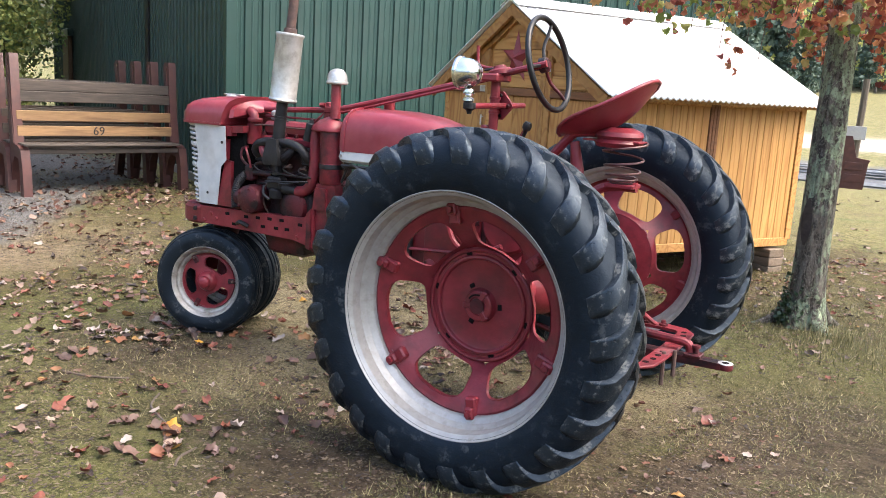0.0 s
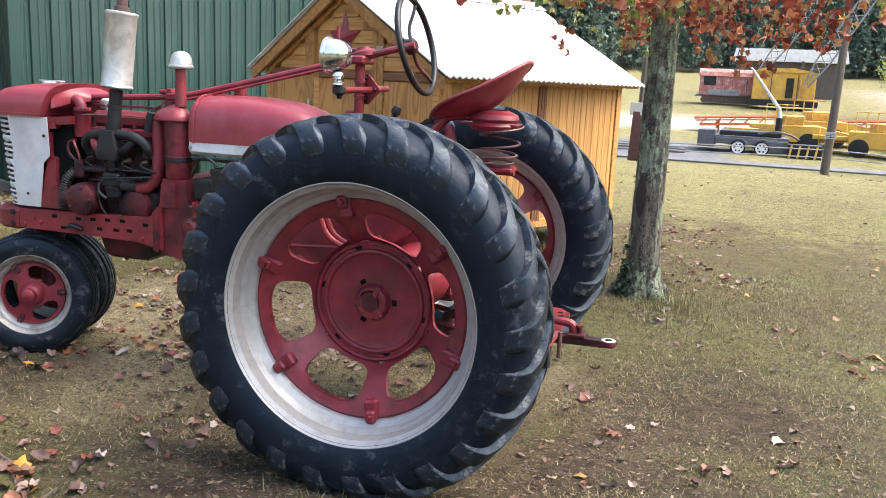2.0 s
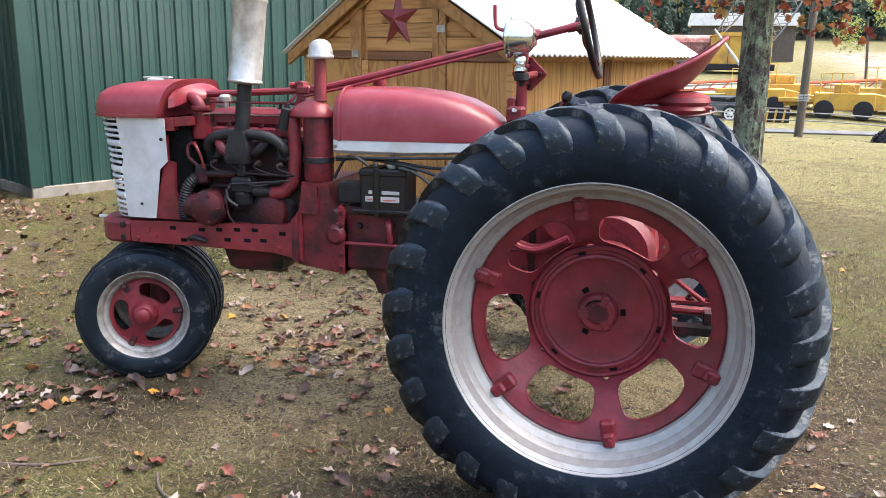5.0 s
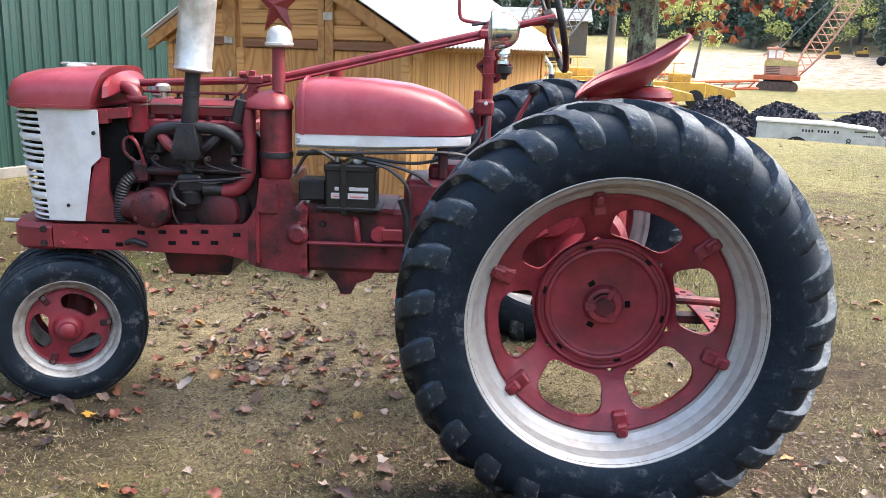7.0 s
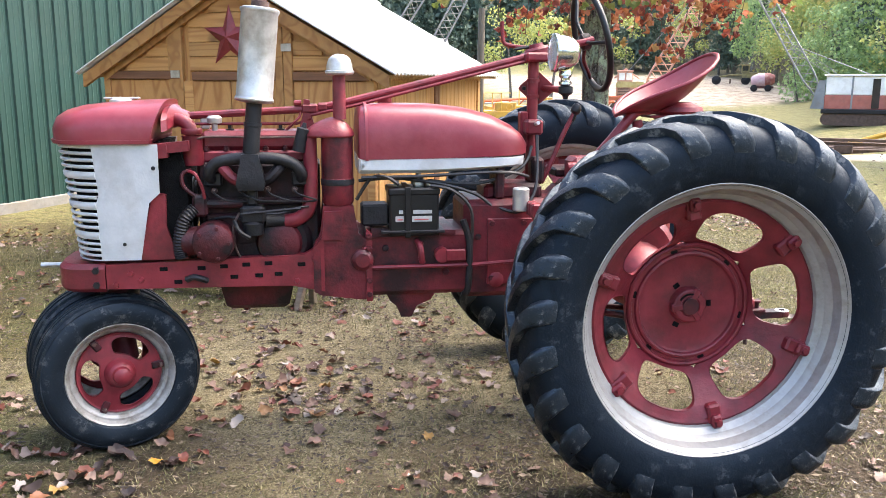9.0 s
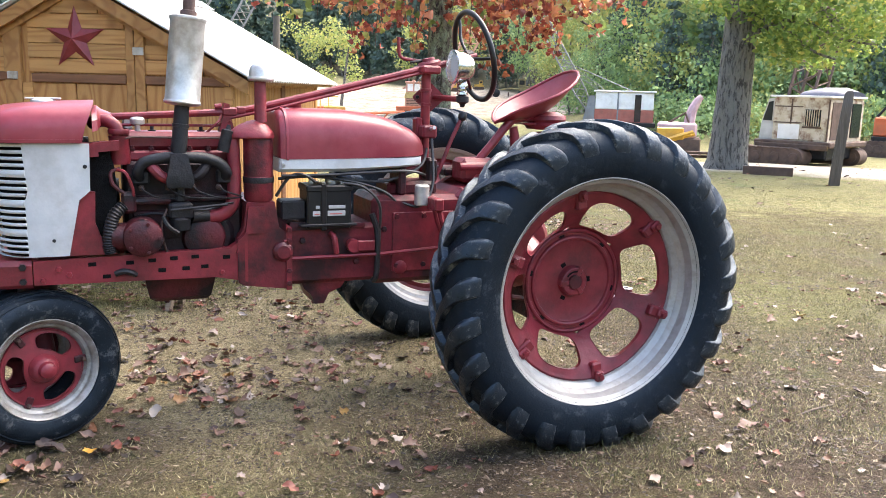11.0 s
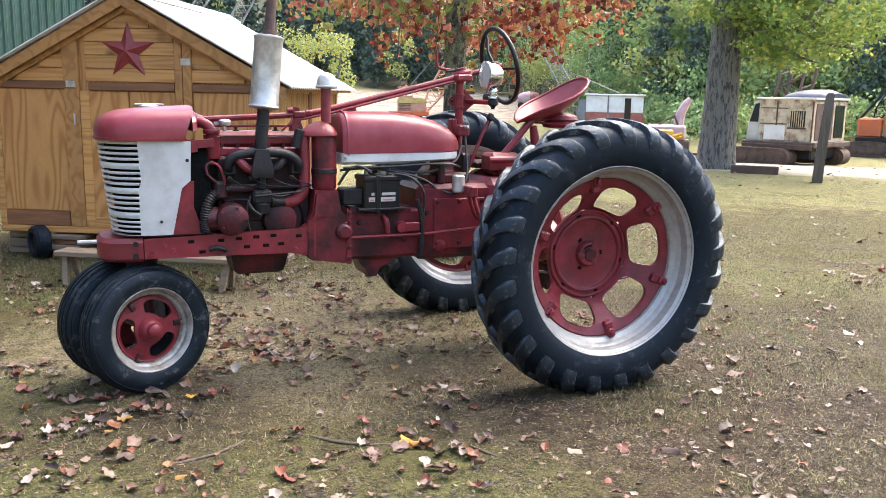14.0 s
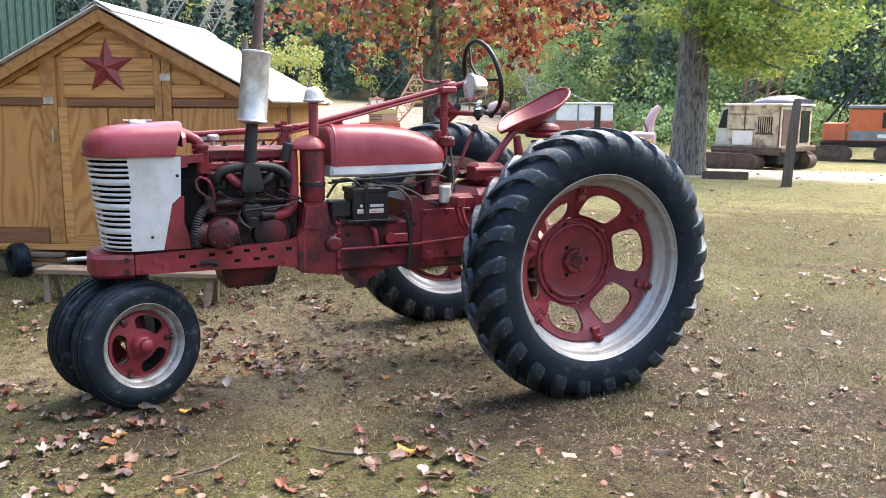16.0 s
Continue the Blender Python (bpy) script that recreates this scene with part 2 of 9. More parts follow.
# ---- mesh helpers ----
class Build:
    def __init__(self):
        self.v, self.f = [], []

    def add(self, verts, faces, m=None):
        n = len(self.v)
        self.v += [tuple(m @ Vector(p)) if m else tuple(p) for p in verts]
        self.f += [tuple(i + n for i in f) for f in faces]
        return self

    def box(self, lo, hi, bevel=0.006, m=None):
        """A box from corner to corner with chamfered edges."""
        c = [(a + b) / 2 for a, b in zip(lo, hi)]
        h = [abs(b - a) / 2 for a, b in zip(lo, hi)]
        e = min(bevel, *(0.45 * s for s in h))
        vs, idx = [], {}
        for sx in (-1, 1):
            for sy in (-1, 1):
                for sz in (-1, 1):
                    for k in range(3):
                        p = [s * (hh - (0 if a == k else e)) for a, (s, hh) in enumerate(zip((sx, sy, sz), h))]
                        idx[sx, sy, sz, k] = len(vs)
                        vs.append([q + cc for q, cc in zip(p, c)])
        fs = []
        for k in range(3):
            i, j = (k + 1) % 3, (k + 2) % 3
            for s in (-1, 1):
                ring = []
                for a, b in ((-1, -1), (1, -1), (1, 1), (-1, 1)):
                    sg = [0, 0, 0]
                    sg[k], sg[i], sg[j] = s, a, b
                    ring.append(idx[(*sg, k)])
                fs.append(ring if s > 0 else ring[::-1])
            for a in (-1, 1):
                for b in (-1, 1):
                    q = []
                    for s in (-1, 1):
                        sg = [0, 0, 0]
                        sg[k], sg[i], sg[j] = s, a, b
                        q.append((idx[(*sg, i)], idx[(*sg, j)]))
                    ring = [q[0][0], q[1][0], q[1][1], q[0][1]]
                    fs.append(ring if a * b < 0 else ring[::-1])
        for sx in (-1, 1):
            for sy in (-1, 1):
                for sz in (-1, 1):
                    t = [idx[sx, sy, sz, k] for k in range(3)]
                    fs.append(t if sx * sy * sz > 0 else t[::-1])
        return self.add(vs, fs, m)

    def tube(self, pts, r, n=10, closed=False, caps=True, m=None):
        """A round bar along pts; r is one radius or one for each point."""
        pts = [Vector(p) for p in pts]
        rs = r if isinstance(r, (list, tuple)) else [r] * len(pts)
        vs, fs, up = [], [], None
        k = len(pts)
        for i, p in enumerate(pts):
            if closed:
                d = pts[(i + 1) % k] - pts[i - 1]
            else:
                d = pts[min(i + 1, k - 1)] - pts[max(i - 1, 0)]
            d.normalize()
            if up is None:
                up = Vector((0, 0, 1)) if abs(d.z) < 0.9 else Vector((1, 0, 0))
            a = d.cross(up)
            a.normalize()
            up = a.cross(d)
            up.normalize()
            for j in range(n):
                t = 2 * math.pi * j / n
                vs.append(p + rs[i] * (math.cos(t) * a + math.sin(t) * up))
        for i in range(k if closed else k - 1):
            for j in range(n):
                i2, j2 = (i + 1) % k, (j + 1) % n
                fs.append((i * n + j, i * n + j2, i2 * n + j2, i2 * n + j))
        if caps and not closed:
            fs += [tuple(range(n))[::-1], tuple((k - 1) * n + j for j in range(n))]
        return self.add(vs, fs, m)

    def lathe(self, profile, m=None, n=32, close=False):
        """Rows of (radius, height) turned round the local z axis; close joins the last row to the first."""
        vs, fs = [], []
        for r, h in profile:
            for j in range(n):
                t = 2 * math.pi * j / n
                vs.append((r * math.cos(t), r * math.sin(t), h))
        k = len(profile)
        for i in range(k if close else k - 1):
            for j in range(n):
                i2, j2 = (i + 1) % k, (j + 1) % n
                fs.append((i * n + j, i * n + j2, i2 * n + j2, i2 * n + j))
        return self.add(vs, fs, m)

    def prism(self, outline, y0, y1, m=None):
        """An outline of (x, z) between two depths y."""
        n = len(outline)
        vs = [(x, y0, z) for x, z in outline] + [(x, y1, z) for x, z in outline]
        fs = [tuple(range(n))[::-1], tuple(range(n, 2 * n))] + [(i, (i + 1) % n, n + (i + 1) % n, n + i) for i in range(n)]
        return self.add(vs, fs, m)

    def loft(self, rings, caps=True, m=None):
        n = len(rings[0])
        vs = [p for r in rings for p in r]
        fs = [(i * n + j, i * n + (j + 1) % n, (i + 1) * n + (j + 1) % n, (i + 1) * n + j) for i in range(len(rings) - 1) for j in range(n)]
        if caps:
            fs += [tuple(range(n))[::-1], tuple((len(rings) - 1) * n + j for j in range(n))]
        return self.add(vs, fs, m)

    def mesh(self, name, material, smooth=35):
        me = bpy.data.meshes.new(name)
        me.from_pydata(self.v, [], self.f)
        me.update()
        bm = bmesh.new()
        bm.from_mesh(me)
        bmesh.ops.remove_doubles(bm, verts=bm.verts, dist=0.0003)
        bmesh.ops.recalc_face_normals(bm, faces=bm.faces)
        bm.to_mesh(me)
        bm.free()
        if material:
            me.materials.append(material)
        if smooth:
            me.shade_smooth()
            me.set_sharp_from_angle(angle=radians(smooth))
        return me


def part(name, b, material, parent=None, label="", smooth=35, m=None):
    ob = new(name, b.mesh(name, material, smooth) if isinstance(b, Build) else b)
    if parent:
        ob.parent = parent
    if m is not None:
        ob.matrix_basis = m
    if label:
        ob["label"] = label
    return ob


def thing(name, label, category, loc=(0, 0, 0), rz=0, group="", kind=""):
    ob = new(name)
    ob.empty_display_size = 0.2
    ob.matrix_basis = pose(*loc, 0, 0, rz)
    return tagged(ob, label, category, group, kind)


def bez(p, n=12):
    """A smooth line through the given points."""
    p = [Vector(q) for q in p]
    out = []
    for i in range(len(p) - 1):
        a, b, c, d = p[max(i - 1, 0)], p[i], p[i + 1], p[min(i + 2, len(p) - 1)]
        for k in range(n):
            t = k / n
            out.append(0.5 * ((2 * b) + (c - a) * t + (2 * a - 5 * b + 4 * c - d) * t * t + (3 * b - a - 3 * c + d) * t ** 3))
    return out + [p[-1]]


def turn_y(x, y, z):
    """Local z axis laid along the world's -y, at a point: for wheels and discs that face the walk."""
    return pose(x, y, z, 90, 0, 0)


# ---- tractor ----
tractor = thing("tractor", "old red row-crop tractor with silver rear rims on leaf-strewn bare ground", "tractor")
AX_Z, TREAD_Y = 0.70, 0.91


def superplan(hw, xf, xr, n=14, e=0.46, corner=0.32):
    """The plan of the nose: from the rear left edge round the front to the rear right edge, as (x, y)."""
    pts = []
    xs = xf + corner * (xr - xf) + 0.04
    for i in range(n + 1):
        a = math.pi / 2 * i / n
        pts.append((xs - (xs - xf) * math.sin(a) ** (2 * e), -hw * math.cos(a) ** (2 * e)))
    half = [(xr, -hw), ((xr + xs) / 2, -hw)] + pts
    return half + [(x, -y) for x, y in half[-2::-1]]


# nose: the red cap over the radiator
b = Build()
rings = []
for z, hw, xf, xr in ((1.286, 0.252, -2.425, -2.03), (1.292, 0.262, -2.435, -2.025), (1.34, 0.263, -2.438, -2.012), (1.385, 0.252, -2.42, -1.995), (1.412, 0.23, -2.38, -1.985), (1.43, 0.19, -2.32, -1.978), (1.440, 0.13, -2.24, -1.975), (1.444, 0.05, -2.14, -1.975)):
    rings.append([(x, y, z + 0.012 * max(0, (x + 2.25)) / 0.3) for x, y in superplan(hw, xf, xr)])
b.loft(rings)
hood = part("hood", b, RED_HOOD, tractor, "faded red sheet-metal radiator cap", 40)
part("radiator_cap", Build().lathe([(0, 0.03), (0.035, 0.03), (0.05, 0.022), (0.052, 0.004), (0.04, -0.01)], pose(-2.17, -0.01, 1.428), 20).box((-2.24, -0.028, 1.454), (-2.10, 0.008, 1.462), 0.004), ALU, hood, "dull metal radiator cap")
b = Build().loft([[(x, y, z) for x, y in superplan(hw, xf, xr)] for z, hw, xf, xr in ((1.286, 0.268, -2.442, -2.03), (1.30, 0.269, -2.444, -2.022))])
part("lip", b, RED_HOOD, hood)
# rear collar of the cap with its neck over the water outlet
b = Build()
rings = []
for x, hw, zt, zb in ((-1.985, 0.235, 1.428, 1.33), (-1.965, 0.22, 1.434, 1.335), (-1.945, 0.10, 1.418, 1.36), (-1.90, 0.045, 1.40, 1.365)):
    rings.append([(x, hw * s * math.cos(a), zb + (zt - zb) * math.sin(a) ** 0.6) for s, a in [(-1, math.pi / 2 * k / 6) for k in range(7)] + [(1, math.pi / 2 * k / 6) for k in range(5, -1, -1)]])
b.loft(rings)
part("collar", b, RED_HOOD, hood)

# grille: white side panels, centre strip and wide bars, with thin slats between
ZT, ZB = 1.284, 0.815


def grille_plan(z, grow=0.0):
    k = (ZT - z) / (ZT - ZB)
    return superplan(0.25 - 0.035 * k + grow, -2.425 + 0.055 * k - grow, -2.0 - 0.095 * k if z < 1.08 else -2.0 - 0.01 * k, e=0.46, corner=0.45)


N_PLAN = len(grille_plan(1.0))
FIRST, LAST = 4, N_PLAN - 5
grille = None
for lo, hi in ((0, FIRST), (LAST, N_PLAN - 1)):
    levels = [ZB + (ZT - ZB) * k / 12 for k in range(13)]
    outer = [[grille_plan(z)[i] + (z,) for i in range(lo, hi + 1)] for z in levels]
    inner = [[grille_plan(z, -0.004)[i] + (z,) for i in range(lo, hi + 1)] for z in levels]
    b = Build().loft([o + q[::-1] for o, q in zip(outer, inner)])
    grille = part("grille_panel", b, WHITE, tractor, "white painted grille side panel", 40)
rows = []
z = 1.262
for group in range(4):
    for s in range(4):
        rows.append((z, 0.0085))
        z -= 0.0265 if group < 3 else 0.024
    z -= 0.016
edges = [ZT] + [q for zz, hh in rows for q in (zz + hh * 0.75, zz - hh * 0.75)] + [ZB]
for hi_z, lo_z in zip(edges[0::2], edges[1::2]):
    b = Build()
    outer = [[grille_plan(zz, g)[i] + (zz,) for i in range(FIRST, LAST + 1)] for zz, g in ((lo_z, 0.0), (lo_z * 0.7 + hi_z * 0.3, 0.0045), (lo_z * 0.3 + hi_z * 0.7, 0.0045), (hi_z, 0.0))]
    inner = [[grille_plan(zz, -0.006)[i] + (zz,) for i in range(FIRST, LAST + 1)] for zz in (lo_z, lo_z * 0.7 + hi_z * 0.3, lo_z * 0.3 + hi_z * 0.7, hi_z)]
    b.loft([o + q[::-1] for o, q in zip(outer, inner)])
    part("grille_slat", b, WHITE, tractor, "white grille slat")
# Dark solids in place of the shade behind slats and radiator.
b = Build().loft([[(x, y, zz) for x, y in grille_plan(zz, -0.03)] for zz in (ZB, ZT)])
part("radiator_core", b, DARK, tractor, "dark radiator liner holding the shade behind the slats")
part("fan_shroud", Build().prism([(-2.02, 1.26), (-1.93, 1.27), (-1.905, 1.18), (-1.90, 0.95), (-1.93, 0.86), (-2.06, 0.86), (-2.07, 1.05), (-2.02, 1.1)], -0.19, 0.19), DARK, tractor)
b = Build()
b.prism([(-2.035, 1.285), (-1.97, 1.285), (-1.965, 1.23), (-2.015, 1.225), (-2.02, 1.09), (-2.05, 1.09)], -0.232, -0.19)
b.prism([(-2.035, 1.09), (-1.985, 1.08), (-1.99, 0.95), (-1.96, 0.86), (-1.915, 0.85), (-1.91, 0.815), (-2.10, 0.815), (-2.07, 0.95)], -0.212, -0.17)
b.prism([(-1.995, 1.285), (-1.885, 1.295), (-1.885, 1.255), (-1.985, 1.245)], -0.225, -0.18)
part("radiator_frame", b, RED, tractor)
part("grille_bolt", Build().lathe([(0, 0.006), (0.008, 0.005), (0.009, 0)], turn_y(-2.02, -0.251, 1.19), 8), BLACK, grille)
part("grille_bolt", Build().lathe([(0, 0.006), (0.007, 0.005), (0.008, 0)], turn_y(-2.15, -0.236, 0.885), 8), BLACK, grille)

# frame: bolster, side rails with slots, front pin
b = Build()
rings = []
for z, g in ((0.685, -0.012), (0.70, 0.0), (0.78, 0.0), (0.80, -0.018)):
    rings.append([(x, y, z) for x, y in superplan(0.215 + g, -2.45 - g, -2.24, e=0.36, corner=0.6)])
b.loft(rings)
bolster = part("front_bolster", b, RED, tractor)
for x, z in ((-2.275, 0.775), (-2.275, 0.715)):
    part("bolt", Build().lathe([(0, 0.012), (0.014, 0.012), (0.016, 0)], turn_y(x, -0.212, z), 6), BLACK, bolster)
part("crank_pin", Build().tube([(-2.40, -0.02, 0.765), (-2.54, -0.02, 0.765)], 0.011, 8), ALU, bolster)
RAIL = [(-2.235, 0.697), (-1.50, 0.69), (-1.36, 0.66), (-1.36, 0.90), (-1.40, 0.845), (-1.44, 0.82), (-2.235, 0.797)]
for s in (-1, 1):
    b = Build().prism(RAIL, s * 0.215, s * 0.165)
    rail = part("frame_rail", b, RED, tractor)
    if s < 0:
        # Slots are near-black plates set on the rail, their shade given as colour.
        for x, z in ((-2.01, 0.775), (-1.955, 0.72), (-1.86, 0.775), (-1.77, 0.78), (-1.68, 0.785), (-1.59, 0.788), (-1.73, 0.735), (-1.63, 0.738), (-1.55, 0.742), (-1.455, 0.78)):
            part("slot", Build().box((x - 0.016, -0.2175, z - 0.0085), (x + 0.016, -0.212, z + 0.0085), 0.004), DARK, rail)
        for x, z in ((-2.2, 0.715), (-2.14, 0.76), (-2.1, 0.735), (-1.475, 0.71), (-1.40, 0.80)):
            part("bolt", Build().lathe([(0, 0.01), (0.011, 0.009), (0.014, 0)], turn_y(x, -0.214, z), 6), RED, rail)
        part("hook", Build().tube(bez([(-1.92, -0.225, 0.73), (-1.89, -0.235, 0.742), (-1.86, -0.235, 0.735), (-1.84, -0.22, 0.722)], 4), 0.013, 8), BLACK, rail)

# front pedestal and wheels
STEER = Matrix.Translation((-2.285, 0, 0)) @ Matrix.Rotation(radians(21), 4, "Z")
b = Build().lathe([(0.085, 0.69), (0.08, 0.62), (0.055, 0.55), (0.05, 0.42), (0.06, 0.34), (0.0, 0.30)], pose(-2.235, 0, 0), 20)
b.tube([(-0.0, -0.12, 0.33), (0.0, 0.12, 0.33)], 0.028, 12, m=STEER)
part("pedestal", b, RED_GRIMY, tractor)


def holed_disc(b, r1, r2, rc, hr, ht, count, a0, dish, thick, n=28, ex=0.55, m=None):
    """A dished disc of spokes: round-cornered openings between r1 and r2."""
    for k in range(count):
        ac = a0 + 2 * math.pi * k / count
        half = math.pi / count
        loops = []
        for kind in (0, 1):
            ring = []
            for i in range(n):
                p = 2 * math.pi * i / n
                c, s = math.cos(p), math.sin(p)
                if kind == 0:
                    r = rc + hr * math.copysign(abs(c) ** ex, c)
                    a = ac + ht * math.copysign(abs(s) ** ex, s) * (1 - 0.1 * c)
                else:
                    q = max(abs(c), abs(s))
                    r = (r1 + r2) / 2 + (r2 - r1) / 2 * c / q
                    a = ac + half * s / q
                ring.append((r, a))
            loops.append(ring)
        for d0 in (0.0, thick):
            vs = [(r * math.cos(a), r * math.sin(a), dish(r) - d0) for ring in loops for r, a in ring]
            fs = [(i, (i + 1) % n, n + (i + 1) % n, n + i) for i in range(n)]
            b.add(vs, fs if d0 == 0 else [f[::-1] for f in fs], m)
        vs = [(r * math.cos(a), r * math.sin(a), dish(r) - d0 + (0.004 if d0 == 0 else 0)) for d0 in (0.0, thick) for r, a in loops[0]]
        b.add(vs, [(i, n + i, n + (i + 1) % n, (i + 1) % n) for i in range(n)], m)
    return b


def arc_tyre(profile, n, m):
    return Build().lathe(profile, m, n)


def front_wheel(side):
    # local z points outwards; the pair is turned a little to the left
    lean = Matrix.Rotation(radians(2.5 * side), 4, "X")
    m = STEER @ Matrix.Translation((0, side * 0.15, 0.323)) @ lean @ pose(0, 0, 0, 90 if side < 0 else -90, 0, 0)
    turn = radians(64) if side < 0 else radians(20)
    b = Build()
    b.lathe([(0.0, 0.05), (0.05, 0.05), (0.06, 0.042), (0.064, 0.03)], None, 24)
    holed_disc(b, 0.062, 0.166, 0.118, 0.036, 0.66, 3, turn, lambda r: 0.03 - 0.012 * (r - 0.062) / 0.1, 0.012, 24, 0.6)
    b.lathe([(0.163, 0.020), (0.170, 0.022), (0.173, 0.016), (0.173, -0.01), (0.163, -0.01)], None, 40)
    wheel = part("front_wheel", b, RED, tractor, "small front wheel with red three-spoke centre", m=m)
    prof = [(0.210, 0.066), (0.216, 0.071), (0.221, 0.067), (0.217, 0.058), (0.208, 0.056), (0.206, 0.044), (0.198, 0.042), (0.196, 0.030), (0.188, 0.028), (0.185, 0.010), (0.179, 0.006), (0.178, -0.02), (0.2, -0.03), (0.203, -0.046), (0.218, -0.060), (0.211, -0.064), (0.197, -0.045), (0.195, -0.034), (0.172, -0.024), (0.172, 0.012), (0.183, 0.03), (0.195, 0.038), (0.2, 0.052)]
    part("rim", Build().lathe(prof, None, 56, True), SILVER_FRONT, wheel, "dull silver rim", 14)
    half = [(0.214, 0.062), (0.224, 0.075), (0.246, 0.083), (0.268, 0.083), (0.288, 0.077), (0.296, 0.071), (0.300, 0.0715), (0.306, 0.063), (0.309, 0.057), (0.305, 0.053), (0.305, 0.046), (0.315, 0.044), (0.319, 0.036), (0.318, 0.029), (0.308, 0.027), (0.308, 0.020), (0.321, 0.017), (0.322, 0.007), (0.313, 0.004)]
    half = [(0.214 + (r - 0.214) * 1.11, h) for r, h in half]
    prof = half + [(r, -h * 1.28) for r, h in half[::-1]]
    part("tyre", Build().lathe(prof, None, 72), RUBBER_FRONT, wheel, "worn ribbed black tyre", 24)
    part("hub", Build().lathe([(0, 0.104), (0.022, 0.102), (0.034, 0.092), (0.038, 0.07), (0.048, 0.064), (0.055, 0.05), (0.06, 0.04)], None, 20), RED, wheel)
    for k in range(3):
        a = turn + math.pi / 3 + 2 * math.pi * k / 3
        bb = Build().box((0.13, -0.015, 0.010), (0.181, 0.015, 0.029), 0.006, Matrix.Rotation(a, 4, "Z"))
        clamp = part("rim_clamp", bb, RED_GRIMY, wheel)
        part("nut", Build().lathe([(0, 0.046), (0.008, 0.044), (0.010, 0.026)], Matrix.Rotation(a, 4, "Z") @ pose(0.166, 0, 0), 6), RUST, clamp)
    return wheel


for s in (-1, 1):
    front_wheel(s)


def rear_wheel(side):
    m = Matrix.Translation((0, side * TREAD_Y, AX_Z)) @ pose(0, 0, 0, 90 if side < 0 else -90, 0, 0)
    # local: x = world x, y = world +-z, z outwards from the tyre's middle plane
    flip = 1 if side < 0 else -1
    spokes = radians(39.6 * flip)
    dish = lambda r: -0.15 + 0.15 * max(0.0, min(1.0, (r - 0.24) / 0.15)) ** 0.8
    b = Build()
    holed_disc(b, 0.238, 0.408, 0.316, 0.063, 0.375, 6, spokes + radians(30), dish, 0.016)
    b.lathe([(0.405, 0.0), (0.417, 0.005), (0.426, 0.0), (0.427, -0.03), (0.405, -0.018)], None, 72)
    wheel = part("rear_wheel", b, RED, tractor, "large rear wheel with red six-spoke centre", m=m)
    prof = [(0.0, -0.148), (0.05, -0.148), (0.12, -0.150), (0.178, -0.149), (0.189, -0.145), (0.193, -0.136), (0.199, -0.133), (0.208, -0.135), (0.212, -0.143), (0.222, -0.143), (0.226, -0.134), (0.234, -0.132), (0.241, -0.137), (0.242, -0.16), (0.2, -0.17), (0, -0.17)]
    part("centre_plate", Build().lathe(prof, None, 72), RED, wheel)
    b = Build().lathe([(0.074, -0.150), (0.068, -0.142), (0.064, -0.122), (0.058, -0.117), (0.040, -0.117), (0.036, -0.121), (0.030, -0.121), (0.026, -0.115), (0, -0.114)], None, 32)
    for k in range(3):
        r = Matrix.Rotation(spokes + radians(25) + 2 * math.pi * k / 3, 4, "Z")
        b.box((0.02, -0.016, -0.15), (0.072, 0.016, -0.114), 0.008, r)
    part("hub", b, RED, wheel)
    part("key_groove", Build().loft([[(r * math.cos(a), r * math.sin(a), z) for r, z in ((0.044, -0.118), (0.051, -0.118), (0.051, -0.1155), (0.044, -0.1155))] for a in (spokes + radians(10 + 9 * k) for k in range(12))]), DARK, wheel)
    # Slots and bolt holes as near-black pieces instead of shaded recesses.
    for k in range(3):
        r = Matrix.Rotation(spokes + radians(85) + 2 * math.pi * k / 3, 4, "Z")
        part("slot", Build().box((0.078, -0.016, -0.1505), (0.096, 0.008, -0.1462), 0.006, r), DARK, wheel)
    for k in range(6):
        for da in (-1.6, 1.6):
            a = spokes + radians(8 + da) + math.pi / 3 * k
            part("bolt_hole", Build().lathe([(0, -0.1405), (0.0075, -0.1405), (0.0077, -0.146)], pose(0.217 * math.cos(a), 0.217 * math.sin(a), 0), 8), DARK, wheel)
    for k in range(6):
        r = Matrix.Rotation(spokes + math.pi / 3 * k, 4, "Z")
        b = Build().box((0.352, -0.026, -0.03), (0.432, 0.026, 0.012), 0.008, r)
        b.box((0.388, -0.02, -0.02), (0.44, 0.02, 0.032), 0.008, r)
        b.lathe([(0, 0.046), (0.013, 0.044), (0.015, 0.03)], r @ pose(0.414, 0, 0), 6)
        part("rim_clamp", b, RED, wheel)
    prof = [(0.487, 0.116), (0.495, 0.127), (0.502, 0.125), (0.503, 0.112), (0.492, 0.104), (0.486, 0.101), (0.484, 0.086), (0.476, 0.083), (0.473, 0.060), (0.464, 0.056), (0.461, 0.036), (0.452, 0.032), (0.449, 0.020), (0.437, 0.008), (0.432, -0.01), (0.432, -0.05), (0.45, -0.075), (0.474, -0.09), (0.482, -0.11), (0.50, -0.122), (0.496, -0.127), (0.478, -0.115), (0.466, -0.09), (0.445, -0.078), (0.424, -0.05), (0.424, -0.006), (0.43, 0.016), (0.45, 0.036), (0.457, 0.05), (0.466, 0.062), (0.47, 0.08), (0.474, 0.104)]
    part("rim", Build().lathe(prof, None, 96, True), SILVER, wheel, "silver painted steel rim", 14)
    half = [(0.488, 0.118), (0.505, 0.132), (0.535, 0.143), (0.575, 0.150), (0.615, 0.150), (0.645, 0.143), (0.668, 0.130), (0.687, 0.108), (0.703, 0.06), (0.708, 0.0)]
    prof = half + [(r, -h) for r, h in half[-2::-1]]
